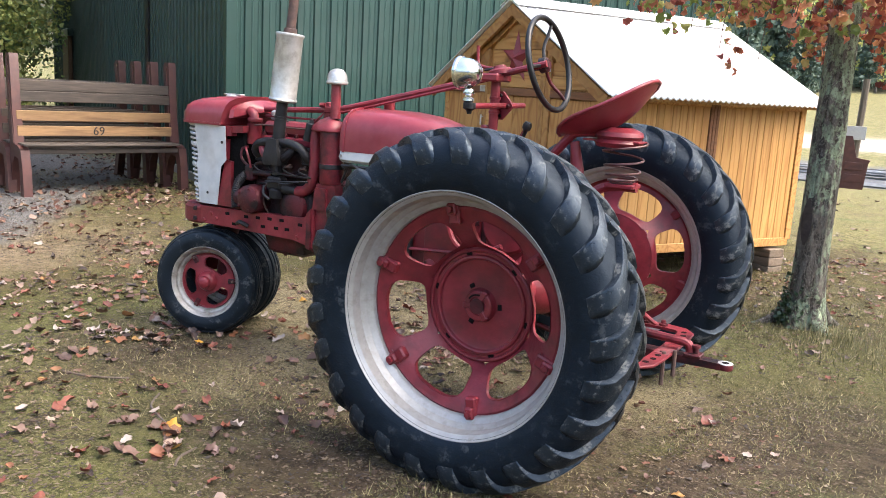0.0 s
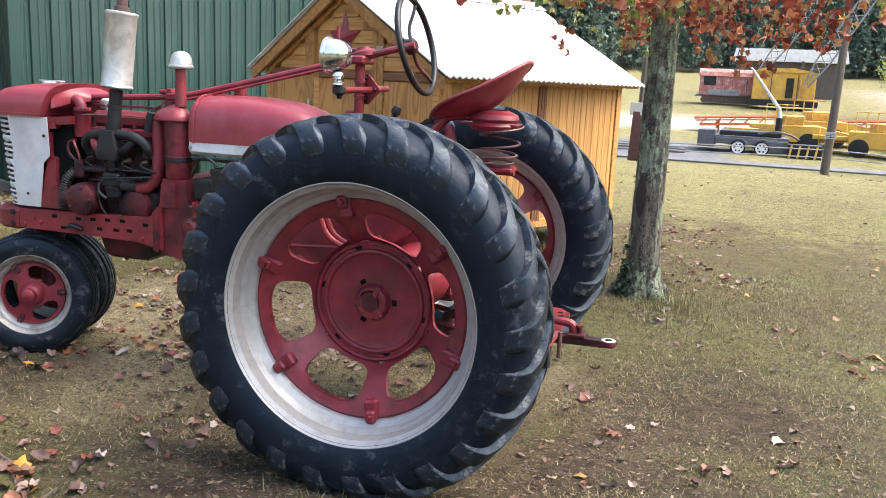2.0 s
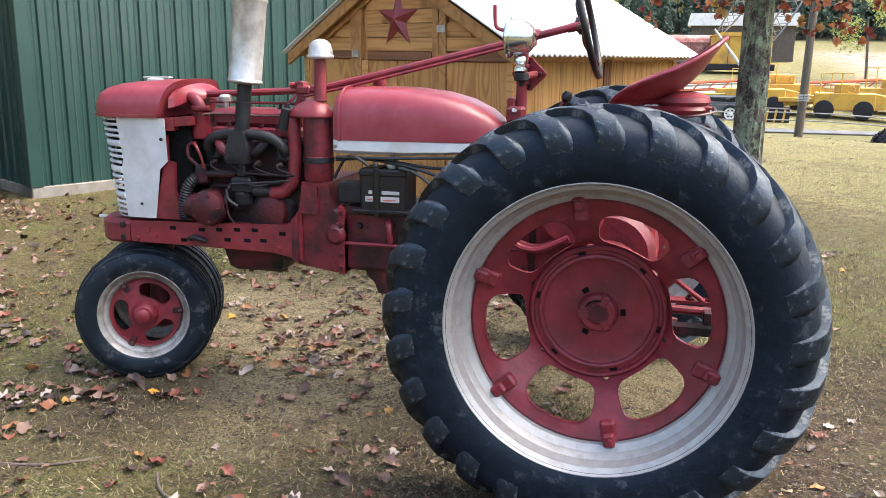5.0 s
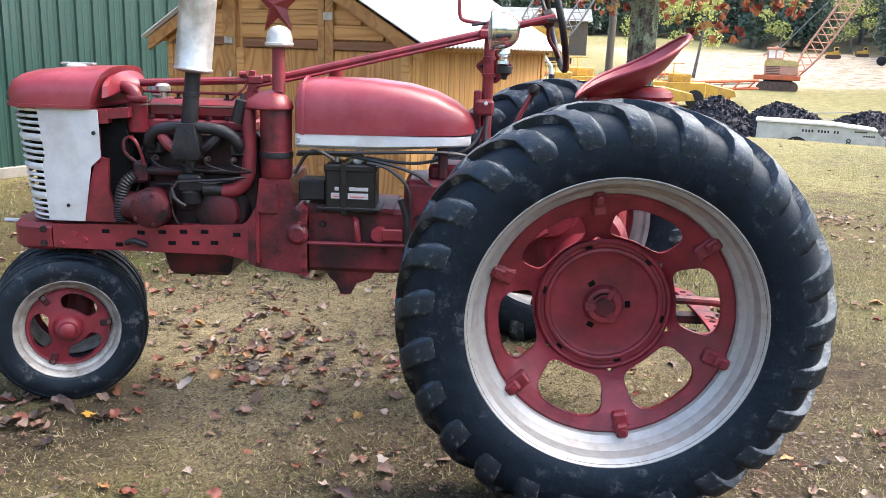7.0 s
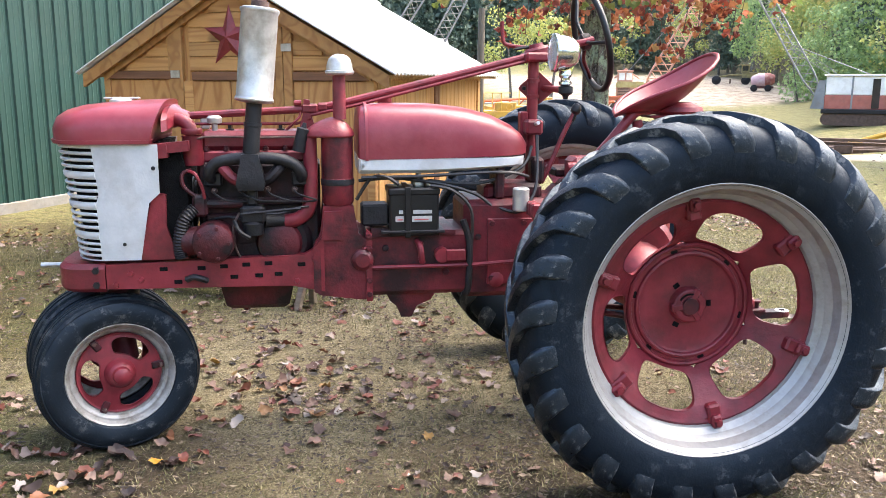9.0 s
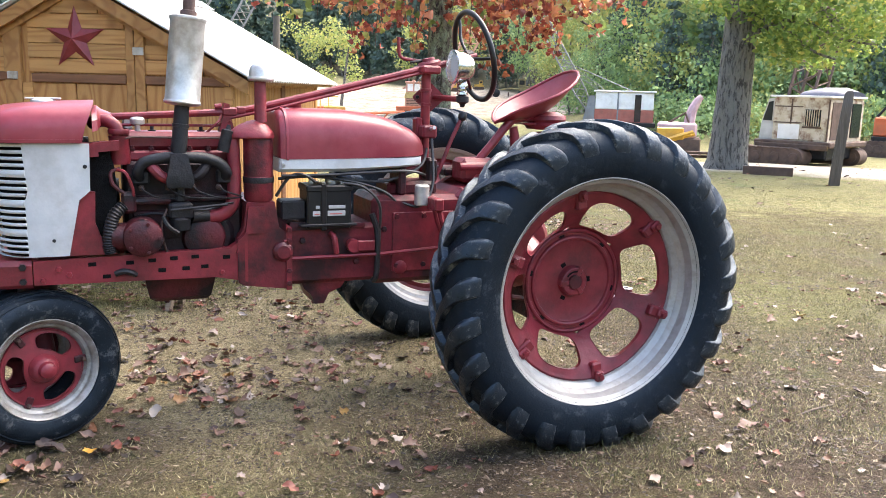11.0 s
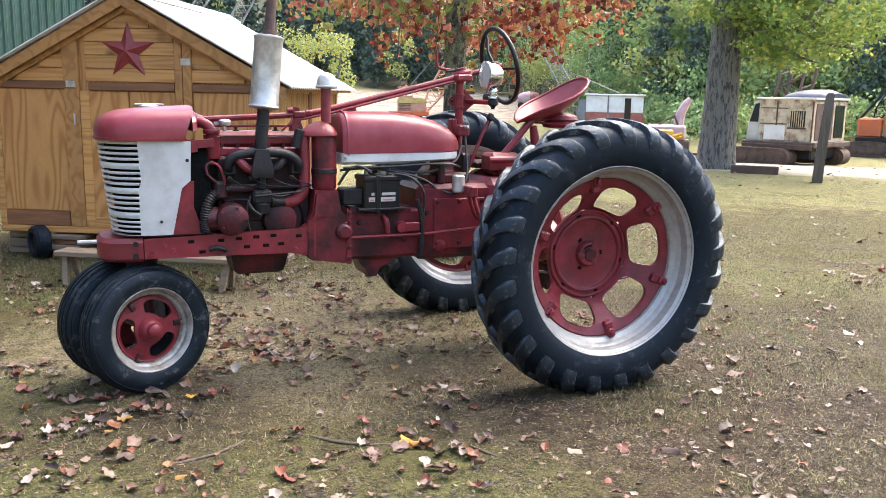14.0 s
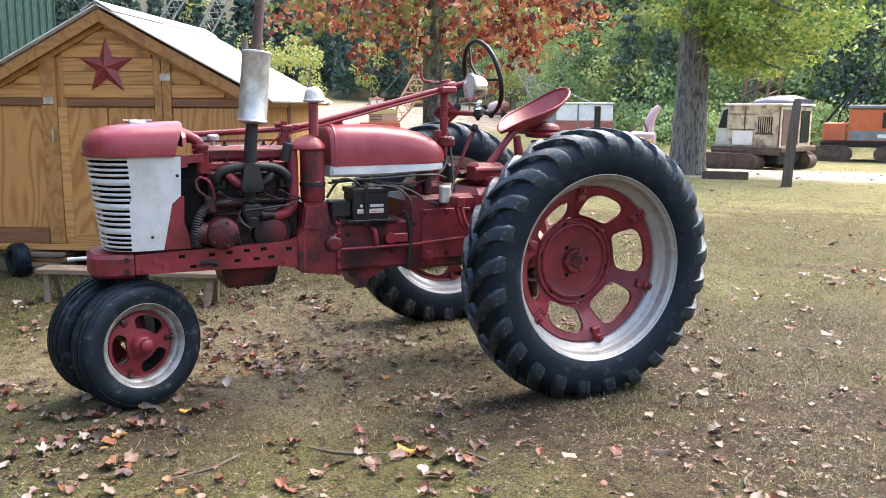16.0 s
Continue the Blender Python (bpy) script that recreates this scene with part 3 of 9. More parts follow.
    part("tyre", Build().lathe(prof, None, 96), RUBBER, wheel, "worn black tractor tyre with angled tread bars", 28)
    # worn bars that swell out of the sidewall, round the shoulder and run slanting to the middle; the two sides half a step apart
    bars = 25
    # rows: radius and depth of the casing, outward lean, height of the bar, half widths ahead and behind, turn
    rows = ((0.585, 0.149, 0.02, -0.002, 0.026, 0.034, -0.050), (0.612, 0.1485, 0.10, 0.005, 0.032, 0.038, -0.047), (0.640, 0.143, 0.30, 0.014, 0.036, 0.040, -0.040), (0.662, 0.133, 0.62, 0.024, 0.038, 0.041, -0.028), (0.682, 0.113, 0.95, 0.031, 0.037, 0.039, -0.006), (0.695, 0.085, 1.25, 0.033, 0.034, 0.036, 0.04), (0.703, 0.050, 1.42, 0.032, 0.031, 0.033, 0.105), (0.707, 0.014, 1.53, 0.031, 0.029, 0.031, 0.18), (0.707, -0.016, 1.57, 0.028, 0.027, 0.029, 0.235), (0.707, -0.030, 1.57, 0.006, 0.022, 0.024, 0.258))
    for sd in (1, -1):
        shapes = []
        for v in range(4):
            rings = []
            wear = random.uniform(0, 0.003)
            for r0, h0, lean, up, wa, wb, da in rows:
                up = up - wear * (up > 0.015) - random.uniform(0, 0.0025) * (up > 0)
                wa, wb = wa * random.uniform(0.95, 1.06), wb * random.uniform(0.95, 1.06)
                nr, nh = math.sin(lean), math.cos(lean)
                ring = []
                for off, ww in ((-0.012, wa * 1.30), (up * 0.15, wa * 1.12), (up * 0.86, wa * 1.0), (up * 0.98, wa * 0.94), (up, wa * 0.80), (up, -wb * 0.55), (up * 0.94, -wb * 0.86), (up * 0.70, -wb * 1.0), (up * 0.15, -wb * 1.22), (-0.012, -wb * 1.45)):
                    r, h = r0 + nr * off, h0 + nh * off
                    t = flip * (da + ww / r)
                    ring.append((r * math.cos(t), r * math.sin(t), sd * h))
                rings.append(ring)
            shapes.append(Build().loft(rings).mesh("tread_bar", TREAD, 40))
        for k in range(bars):
            base = 2 * math.pi * (k + (0.25 if sd > 0 else -0.25)) / bars + random.uniform(-0.004, 0.004)
            part("tread_bar", shapes[k % 4], None, wheel, m=Matrix.Rotation(flip * base, 4, "Z"))
    return wheel


for s in (-1, 1):
    rear_wheel(s)

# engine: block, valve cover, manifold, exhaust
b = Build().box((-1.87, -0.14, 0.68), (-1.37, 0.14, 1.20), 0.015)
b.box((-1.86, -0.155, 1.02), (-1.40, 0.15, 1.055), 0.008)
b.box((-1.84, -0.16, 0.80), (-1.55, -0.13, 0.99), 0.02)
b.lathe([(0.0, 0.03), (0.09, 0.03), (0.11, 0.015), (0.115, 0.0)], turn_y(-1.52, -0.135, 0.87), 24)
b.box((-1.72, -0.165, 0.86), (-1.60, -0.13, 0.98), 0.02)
block = part("engine_block", b, SOOTY_SHADED, tractor, "greasy red engine block")
for x in (-1.84, -1.74, -1.64, -1.54, -1.44):
    part("bolt", Build().lathe([(0, 0.012), (0.011, 0.01), (0.012, 0)], turn_y(x, -0.153, 1.037), 6), RED_GRIMY, block)
b = Build().box((-1.865, -0.12, 1.20), (-1.40, 0.12, 1.245), 0.008)
b.box((-1.855, -0.095, 1.245), (-1.41, 0.095, 1.325), 0.02)
part("valve_cover", b, RED, tractor)
b = Build().loft([[(x, y, z) for x, y in ((-1.79 + g, -0.12 + g), (-1.50 - g, -0.12 + g), (-1.50 - g, 0.12 - g), (-1.79 + g, 0.12 - g))] for z, g in ((0.69, -0.01), (0.64, 0.0), (0.585, 0.012), (0.565, 0.035))])
b.lathe([(0, -0.018), (0.012, -0.018), (0.016, 0)], pose(-1.70, -0.05, 0.566), 6)
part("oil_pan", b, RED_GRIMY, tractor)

# head, plugs, leads, fuel and oil lines on the open side of the engine
for x in (-1.80, -1.69, -1.585, -1.475):
    pl = part("spark_plug", Build().lathe([(0.013, 0.0), (0.013, 0.02), (0.008, 0.022), (0.008, 0.052), (0.005, 0.056), (0, 0.058)], turn_y(x, -0.15, 1.088), 8), RUST, block, "grimy spark plug")
    part("lead", Build().tube(bez([(x, -0.205, 1.09), (x + 0.02, -0.235, 1.075), (x + 0.09, -0.225, 1.05), (-1.43, -0.19, 1.04)], 4), 0.004, 6), BLACK, pl)
for k in range(6):
    part("head_stud", Build().lathe([(0, 0.02), (0.008, 0.02), (0.008, 0.012), (0.013, 0.012), (0.013, 0)], pose(-1.83 + 0.08 * k, -0.108, 1.246), 6), RED_GRIMY, block)
side = part("side_cover", Build().box((-1.845, -0.172, 0.70), (-1.40, -0.14, 0.80), 0.014), SOOTY_SHADED, block)
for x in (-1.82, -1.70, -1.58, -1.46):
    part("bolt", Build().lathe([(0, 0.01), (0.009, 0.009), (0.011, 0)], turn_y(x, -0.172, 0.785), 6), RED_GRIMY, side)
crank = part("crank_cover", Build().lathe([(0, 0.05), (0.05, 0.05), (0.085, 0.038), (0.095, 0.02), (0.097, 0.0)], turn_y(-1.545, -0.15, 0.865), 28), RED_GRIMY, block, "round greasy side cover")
for k in range(6):
    a = 2 * math.pi * k / 6 + 0.3
    part("bolt", Build().lathe([(0, 0.032), (0.008, 0.03), (0.009, 0.01)], turn_y(-1.545 + 0.083 * math.cos(a), -0.15, 0.865 + 0.083 * math.sin(a)), 6), SOOTY_SHADED, crank)
for pts, r, m in (([(-1.90, -0.18, 1.17), (-1.865, -0.215, 1.16), (-1.84, -0.215, 1.10), (-1.835, -0.21, 1.06)], 0.007, RED), ([(-1.62, -0.24, 1.005), (-1.54, -0.25, 1.0), (-1.46, -0.225, 1.02), (-1.42, -0.2, 1.02)], 0.005, BLACK), ([(-1.83, -0.165, 0.965), (-1.74, -0.185, 0.98), (-1.66, -0.19, 0.95), (-1.62, -0.2, 0.92)], 0.006, BLACK), ([(-1.70, -0.2, 1.0), (-1.725, -0.225, 0.94), (-1.72, -0.215, 0.86), (-1.70, -0.19, 0.80)], 0.005, RUST), ([(-1.86, -0.16, 1.30), (-1.80, -0.13, 1.305), (-1.6, -0.125, 1.30), (-1.46, -0.14, 1.30), (-1.42, -0.15, 1.27)], 0.005, RUST)):
    part("engine_line", Build().tube(bez(pts, 5), r, 6), m, block)
part("coil", Build().lathe([(0, 0.12), (0.008, 0.12), (0.012, 0.10), (0.026, 0.095), (0.027, 0.0), (0, 0)], pose(-1.455, -0.17, 1.245, 0, 14, 0), 14), BLACK, block, "black ignition coil")
part("breather", Build().lathe([(0.012, 0.0), (0.012, 0.03), (0.03, 0.034), (0.032, 0.055), (0.024, 0.064), (0, 0.066)], pose(-1.80, -0.04, 1.322), 14), ALU, block, "pale metal oil breather")
for x in (-1.74, -1.53):
    part("cover_nut", Build().lathe([(0, 0.024), (0.008, 0.022), (0.008, 0.008), (0.017, 0.006), (0.017, 0)], pose(x, -0.03, 1.324), 8), BLACK, block)
# fan, belt and pulley behind the radiator
fan = part("fan_hub", Build().tube([(-1.955, 0, 1.06), (-1.885, 0, 1.06)], 0.055, 16), BLACK, tractor, "black cooling fan hub")
for k in range(4):
    a = math.pi / 4 + math.pi / 2 * k
    part("blade", Build().box((-0.006, 0.04, -0.045), (0.006, 0.20, 0.045), 0.003, Matrix.Translation((-1.945, 0, 1.06)) @ Matrix.Rotation(a, 4, "X") @ Matrix.Rotation(radians(25), 4, "Y")), BLACK, fan)
part("fan_belt", Build().tube([(-1.905, 0.062 * math.cos(t), 1.06 + 0.062 * math.sin(t)) for t in [math.pi * k / 8 for k in range(9)]] + [(-1.905, -0.085 + 0.07 * math.cos(t), 0.86 + 0.07 * math.sin(t)) for t in [math.pi + math.pi * k / 8 for k in range(9)]], 0.009, 6, True), CABLE, fan)

man = part("manifold", Build().tube(bez([(-1.795, -0.155, 1.125), (-1.815, -0.19, 1.155), (-1.79, -0.20, 1.198), (-1.72, -0.205, 1.218), (-1.64, -0.205, 1.222), (-1.54, -0.205, 1.218), (-1.475, -0.20, 1.195), (-1.445, -0.19, 1.155), (-1.455, -0.155, 1.125)], 4), 0.0245, 12), BLACK, tractor, "black cast manifold")
for x in (-1.80, -1.452):
    part("flange", Build().box((x - 0.035, -0.185, 1.105), (x + 0.035, -0.15, 1.165), 0.008), BLACK, man)
for x0, x1 in ((-1.755, -1.69), (-1.535, -1.60)):
    part("runner", Build().tube(bez([(x0 - 0.02 * (1 if x0 < -1.6 else -1), -0.15, 1.195), (x0, -0.20, 1.18), ((x0 + x1) / 2, -0.215, 1.145), (x1, -0.21, 1.13)], 4), 0.023, 10), RED if x0 < -1.6 else SOOTY_SHADED, man)
b = Build().loft([[(-1.647 + sx * w, -0.215 + sy * d, z) for sx, sy in ((-1, -1), (1, -1), (1, 1), (-1, 1))] for z, w, d in ((1.095, 0.05, 0.04), (1.12, 0.058, 0.045), (1.16, 0.05, 0.042), (1.205, 0.04, 0.038), (1.24, 0.033, 0.033))])
part("exhaust_elbow", b, BLACK, man)
EX0, EX1 = Vector((-1.647, -0.195, 1.22)), Vector((-1.588, -0.178, 1.815))
ex_dir = (EX1 - EX0).normalized()
exm = Matrix.Translation(EX0) @ ex_dir.to_track_quat("Z", "Y").to_matrix().to_4x4()
pipe = part("exhaust_pipe", Build().lathe([(0.034, -0.03), (0.033, 0.13), (0.036, 0.131), (0.036, 0.145), (0.032, 0.146), (0.031, 0.26)], exm, 18), BLACK, tractor)
part("muffler", Build().lathe([(0.03, 0.222), (0.066, 0.226), (0.077, 0.232), (0.0785, 0.238), (0.075, 0.244), (0.073, 0.25), (0.073, 0.572), (0.076, 0.578), (0.0785, 0.584), (0.077, 0.592), (0.066, 0.596), (0.03, 0.598)], exm, 36), ALU, pipe, "dull aluminium muffler")
part("exhaust_outlet", Build().lathe([(0.036, 0.595), (0.035, 0.62), (0.026, 0.622), (0.0255, 1.05), (0.021, 1.05), (0.021, 0.6)], exm, 18), RUST, pipe, "rusty upright exhaust stack")

# water outlet, pump, generator, carburettor
b = Build().tube(bez([(-1.99, -0.07, 1.36), (-1.935, -0.11, 1.372), (-1.895, -0.128, 1.352), (-1.882, -0.13, 1.31)], 5), 0.027, 12)
b.lathe([(0.04, 0.315), (0.043, 0.32), (0.043, 0.335), (0.04, 0.34)], pose(-1.882, -0.13, 1.0), 16)
b.lathe([(0.042, 0.19), (0.045, 0.20), (0.04, 0.30), (0.043, 0.31)], pose(-1.882, -0.13, 1.0), 16)
part("water_outlet", b, RED, tractor)
part("hose_clamp", Build().lathe([(0.0285, -0.008), (0.031, -0.006), (0.031, 0.006), (0.0285, 0.008)], pose(-1.882, -0.13, 1.30), 16), BLACK, tractor)
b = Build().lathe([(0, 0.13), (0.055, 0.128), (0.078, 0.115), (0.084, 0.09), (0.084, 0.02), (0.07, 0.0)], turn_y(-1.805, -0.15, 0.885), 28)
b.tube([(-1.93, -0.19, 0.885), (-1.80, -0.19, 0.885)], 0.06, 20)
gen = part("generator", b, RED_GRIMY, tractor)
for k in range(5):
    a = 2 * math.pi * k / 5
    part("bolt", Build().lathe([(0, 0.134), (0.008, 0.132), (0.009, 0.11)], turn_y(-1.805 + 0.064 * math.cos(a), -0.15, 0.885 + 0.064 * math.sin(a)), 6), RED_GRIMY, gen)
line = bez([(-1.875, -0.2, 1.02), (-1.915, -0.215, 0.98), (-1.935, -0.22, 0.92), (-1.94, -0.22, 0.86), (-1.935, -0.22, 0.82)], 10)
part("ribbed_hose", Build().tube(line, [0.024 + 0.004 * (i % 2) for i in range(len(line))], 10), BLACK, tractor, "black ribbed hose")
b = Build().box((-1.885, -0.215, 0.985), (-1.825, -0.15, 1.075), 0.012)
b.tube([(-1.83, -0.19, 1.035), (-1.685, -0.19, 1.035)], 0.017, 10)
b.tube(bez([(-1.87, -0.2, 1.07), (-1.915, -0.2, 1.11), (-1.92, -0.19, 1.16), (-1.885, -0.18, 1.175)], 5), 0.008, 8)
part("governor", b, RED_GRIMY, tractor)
b = Build().box((-1.695, -0.235, 0.955), (-1.595, -0.16, 1.03), 0.012)
b.lathe([(0, 0), (0.04, 0.004), (0.045, 0.05), (0.03, 0.065), (0.03, 0.12)], pose(-1.645, -0.2, 0.905), 18)
b.tube([(-1.60, -0.2, 0.965), (-1.515, -0.17, 0.958)], 0.026, 12)
b.box((-1.665, -0.225, 1.03), (-1.625, -0.175, 1.10), 0.008)
b.tube([(-1.69, -0.245, 1.0), (-1.45, -0.245, 1.02)], 0.006, 6)
b.tube(bez([(-1.72, -0.22, 0.97), (-1.70, -0.245, 0.93), (-1.66, -0.24, 0.90)], 4), 0.009, 6)
part("carburettor", b, BLACK, tractor, "grimy black carburettor")

# air cleaner
b = Build().lathe([(0, 0), (0.058, 0.0), (0.066, 0.012), (0.067, 0.10), (0.0685, 0.102), (0.0685, 0.112), (0.066, 0.114), (0.066, 0.30)], pose(-1.297, -0.15, 1.02), 32)
air = part("air_cleaner", b, RED_SOOT, tractor, "upright red oil-bath air cleaner")
rings = []
for z, g in ((1.303, 0.004), (1.308, 0.008), (1.316, 0.008), (1.335, 0.0), (1.36, -0.022), (1.378, -0.048), (1.384, -0.064)):
    ring = []
    for k in range(32):
        a = 2 * math.pi * k / 32
        rx = 0.07 + g
        cx = -1.302 if math.cos(a) > 0 else -1.302
        ring.append((cx + (rx if math.cos(a) > 0 else rx + 0.048 * max(0, 1 + g * 12)) * math.cos(a), -0.15 + rx * math.sin(a), z))
    rings.append(ring)
part("cap", Build().loft(rings), RED, air)
part("inlet_pipe", Build().lathe([(0.029, 1.375), (0.027, 1.385), (0.026, 1.565)], pose(-1.284, -0.149, 0), 18), RED, air)
part("rain_cap", Build().lathe([(0.03, 1.553), (0.054, 1.556), (0.059, 1.562), (0.059, 1.57), (0.054, 1.573), (0.052, 1.595), (0.045, 1.618), (0.03, 1.632), (0.012, 1.638), (0, 1.639)], pose(-1.28, -0.148, 0), 28), ALU, air, "dull aluminium rain cap")
part("intake_pipe", Build().tube(bez([(-1.41, -0.155, 1.31), (-1.408, -0.16, 1.20), (-1.41, -0.165, 1.06), (-1.425, -0.17, 1.0), (-1.465, -0.17, 0.965), (-1.52, -0.17, 0.955)], 5), 0.03, 12), RED, air)
b = Build().lathe([(0.0695, 1.105), (0.0705, 1.11), (0.0705, 1.125), (0.0695, 1.13)], pose(-1.297, -0.15, 0), 28)
part("band", b, BLACK, air)

# clutch housing, gearbox, final drive
b = Build().prism([(-1.40, 0.655), (-1.38, 0.64), (-1.20, 0.615), (-1.16, 0.62), (-1.16, 0.86), (-1.215, 0.90), (-1.235, 1.02), (-1.36, 1.02), (-1.375, 0.9), (-1.40, 0.86)], -0.2, 0.2)
b.prism([(-1.37, 0.88), (-1.28, 0.88), (-1.285, 1.0), (-1.355, 1.0)], -0.218, -0.19)
b.prism([(-1.405, 0.66), (-1.375, 0.65), (-1.375, 0.88), (-1.405, 0.85)], -0.225, 0.225)
b.lathe([(0, 0.03), (0.03, 0.028), (0.045, 0.015), (0.048, 0)], turn_y(-1.20, -0.2, 0.79), 16)
part("clutch_housing", b, RED_SOOT, tractor)
b = Build().box((-1.18, -0.165, 0.62), (-0.25, 0.165, 0.90), 0.02)
b.box((-0.76, -0.17, 0.60), (-0.25, 0.17, 1.03), 0.025)
b.prism([(-1.10, 0.63), (-0.87, 0.63), (-0.90, 0.585), (-0.96, 0.56), (-0.985, 0.51), (-1.03, 0.51), (-1.05, 0.56), (-1.08, 0.585)], -0.12, 0.12)
b.lathe([(0, 0), (0.018, 0), (0.02, 0.03)], pose(-1.008, -0.04, 0.495), 8)
b.box((-0.66, -0.10, 1.02), (-0.40, 0.10, 1.09), 0.02)
gearbox = part("gearbox", b, RED_SOOT, tractor)
part("flange", Build().prism([(-1.185, 0.61), (-1.16, 0.61), (-1.16, 0.90), (-1.185, 0.92)], -0.212, 0.212), RED, gearbox)
for z in (0.64, 0.70, 0.77, 0.84, 0.89):
    part("bolt", Build().lathe([(0, 0.012), (0.011, 0.011), (0.013, 0)], turn_y(-1.172, -0.212, z), 6), RED_GRIMY, gearbox)
part("pedal_shaft", Build().tube([(-0.86, -0.21, 0.80), (-0.86, -0.15, 0.80)], 0.032, 14).box((-0.845, -0.215, 0.775), (-0.76, -0.195, 0.825), 0.008), RED, gearbox)
part("lever", Build().tube(bez([(-0.965, -0.17, 0.86), (-0.955, -0.20, 0.84), (-0.95, -0.205, 0.795), (-0.945, -0.2, 0.77)], 4), 0.014, 8), RED, gearbox)
part("rib", Build().prism([(-1.16, 0.88), (-0.80, 0.885), (-0.80, 0.905), (-1.16, 0.92)], -0.18, 0.18), RED_GRIMY, gearbox)
part("drain_boss", Build().lathe([(0, 0.03), (0.02, 0.028), (0.034, 0.02), (0.036, 0)], turn_y(-0.62, -0.165, 0.68), 12), RED, gearbox)
part("side_plate", Build().box((-0.66, -0.182, 0.66), (-0.34, -0.168, 0.95), 0.01), RED, gearbox)
for x, z in ((-0.64, 0.93), (-0.36, 0.93), (-0.64, 0.69), (-0.36, 0.69), (-0.50, 0.93), (-0.50, 0.69)):
    part("bolt", Build().lathe([(0, 0.011), (0.012, 0.01), (0.014, 0)], turn_y(x, -0.182, z), 6), RED_GRIMY, gearbox)
part("tank_bracket", Build().box((-0.62, -0.15, 1.03), (-0.58, 0.0, 1.20), 0.01), RED_GRIMY, gearbox)
part("column_foot", Build().box((-0.44, -0.06, 1.08), (-0.38, 0.06, 1.2), 0.015), RED_GRIMY, gearbox)
for x, z in ((-1.1, 0.83), (-0.95, 0.845), (-0.84, 0.72), (-0.7, 0.87), (-0.55, 0.7), (-0.5, 0.93)):
    part("bolt", Build().lathe([(0, 0.014), (0.013, 0.012), (0.016, 0)], turn_y(x, -0.168, z), 6), RED_GRIMY, gearbox)
part("brake_rod", Build().tube([(-1.19, -0.195, 0.752), (-0.72, -0.20, 0.755), (-0.28, -0.24, 0.79)], 0.009, 8).box((-1.2, -0.215, 0.745), (-1.18, -0.165, 0.845), 0.006), RED, tractor)
b = Build().lathe([(0.0, 0.23), (0.16, 0.23), (0.19, 0.20), (0.20, 0.0), (0.19, -0.20), (0.16, -0.23), (0, -0.23)], pose(0.0, 0, 0.78, 90, 0, 0), 28)
b.box((-0.33, -0.19, 0.57), (0.18, 0.19, 1.06), 0.04)
b.box((-0.2, -0.14, 1.05), (0.12, 0.14, 1.12), 0.02)
for s in (-1, 1):
    b.tube([(0, s * 0.22, 0.70), (0, s * 0.34, 0.70), (0, s * 0.38, 0.70), (0, s * 0.72, 0.70)], [0.15, 0.11, 0.07, 0.06], 20)
part("final_drive", b, RED, tractor)
part("axle", Build().tube([(0, -0.80, 0.70), (0, 0.80, 0.70)], 0.032, 14), RED_GRIMY, tractor)
for s in (-1, 1):
    part("brake_drum", Build().lathe([(0, 0.07), (0.12, 0.07), (0.135, 0.055), (0.135, 0.0)], pose(-0.16, s * 0.19, 0.95, 90 if s < 0 else -90, 0, 0), 24), RED, tractor)
# brake pedals and pedal arm
for dy in (-0.30, -0.24):
    part("brake_pedal", Build().tube(bez([(-0.16, dy, 0.86), (-0.3, dy, 0.80), (-0.42, dy, 0.85), (-0.47, dy, 0.98)], 5), 0.014, 8).box((-0.50, dy - 0.028, 0.97), (-0.455, dy + 0.028, 1.03), 0.006), RED, tractor)

# battery under the tank
bat = part("battery", Build().box((-1.085, -0.205, 0.885), (-0.875, -0.04, 1.075), 0.008).box((-1.09, -0.21, 1.06), (-0.87, -0.035, 1.09), 0.006), PLASTIC, tractor, "black battery with printed white labels")
for s in ((-1.06, -1.03), (-0.93, -0.90)):
    part("terminal", Build().lathe([(0, 0.022), (0.011, 0.022), (0.013, 0)], pose((s[0] + s[1]) / 2, -0.11, 1.09), 10), ALU, bat)
part("logo_bar", Build().box((-0.985, -0.2075, 0.982), (-0.905, -0.204, 0.997), 0.001), LABEL, bat)
part("logo_bar", Build().box((-1.045, -0.2075, 0.982), (-1.028, -0.204, 0.997), 0.001), LABEL, bat)
part("label", Build().box((-0.99, -0.2075, 0.948), (-0.905, -0.204, 0.972), 0.001), LABEL, bat)
part("label", Build().box((-1.06, -0.2075, 0.948), (-1.025, -0.204, 0.972), 0.001), LABEL, bat)
for x, w in ((-0.95, 0.03), (-1.04, 0.012)):
    part("print_bar", Build().box((x - w, -0.2085, 0.955), (x + w, -0.207, 0.96), 0.0005), LABEL_RED, bat)
part("strap", Build().box((-1.02, -0.213, 0.88), (-0.995, -0.03, 1.096), 0.003), PLASTIC, bat)
part("battery_box", Build().box((-1.20, -0.18, 0.93), (-1.085, -0.06, 1.02), 0.008).box((-1.12, -0.215, 0.899), (-0.85, -0.03, 0.912), 0.003), BLACK, tractor)
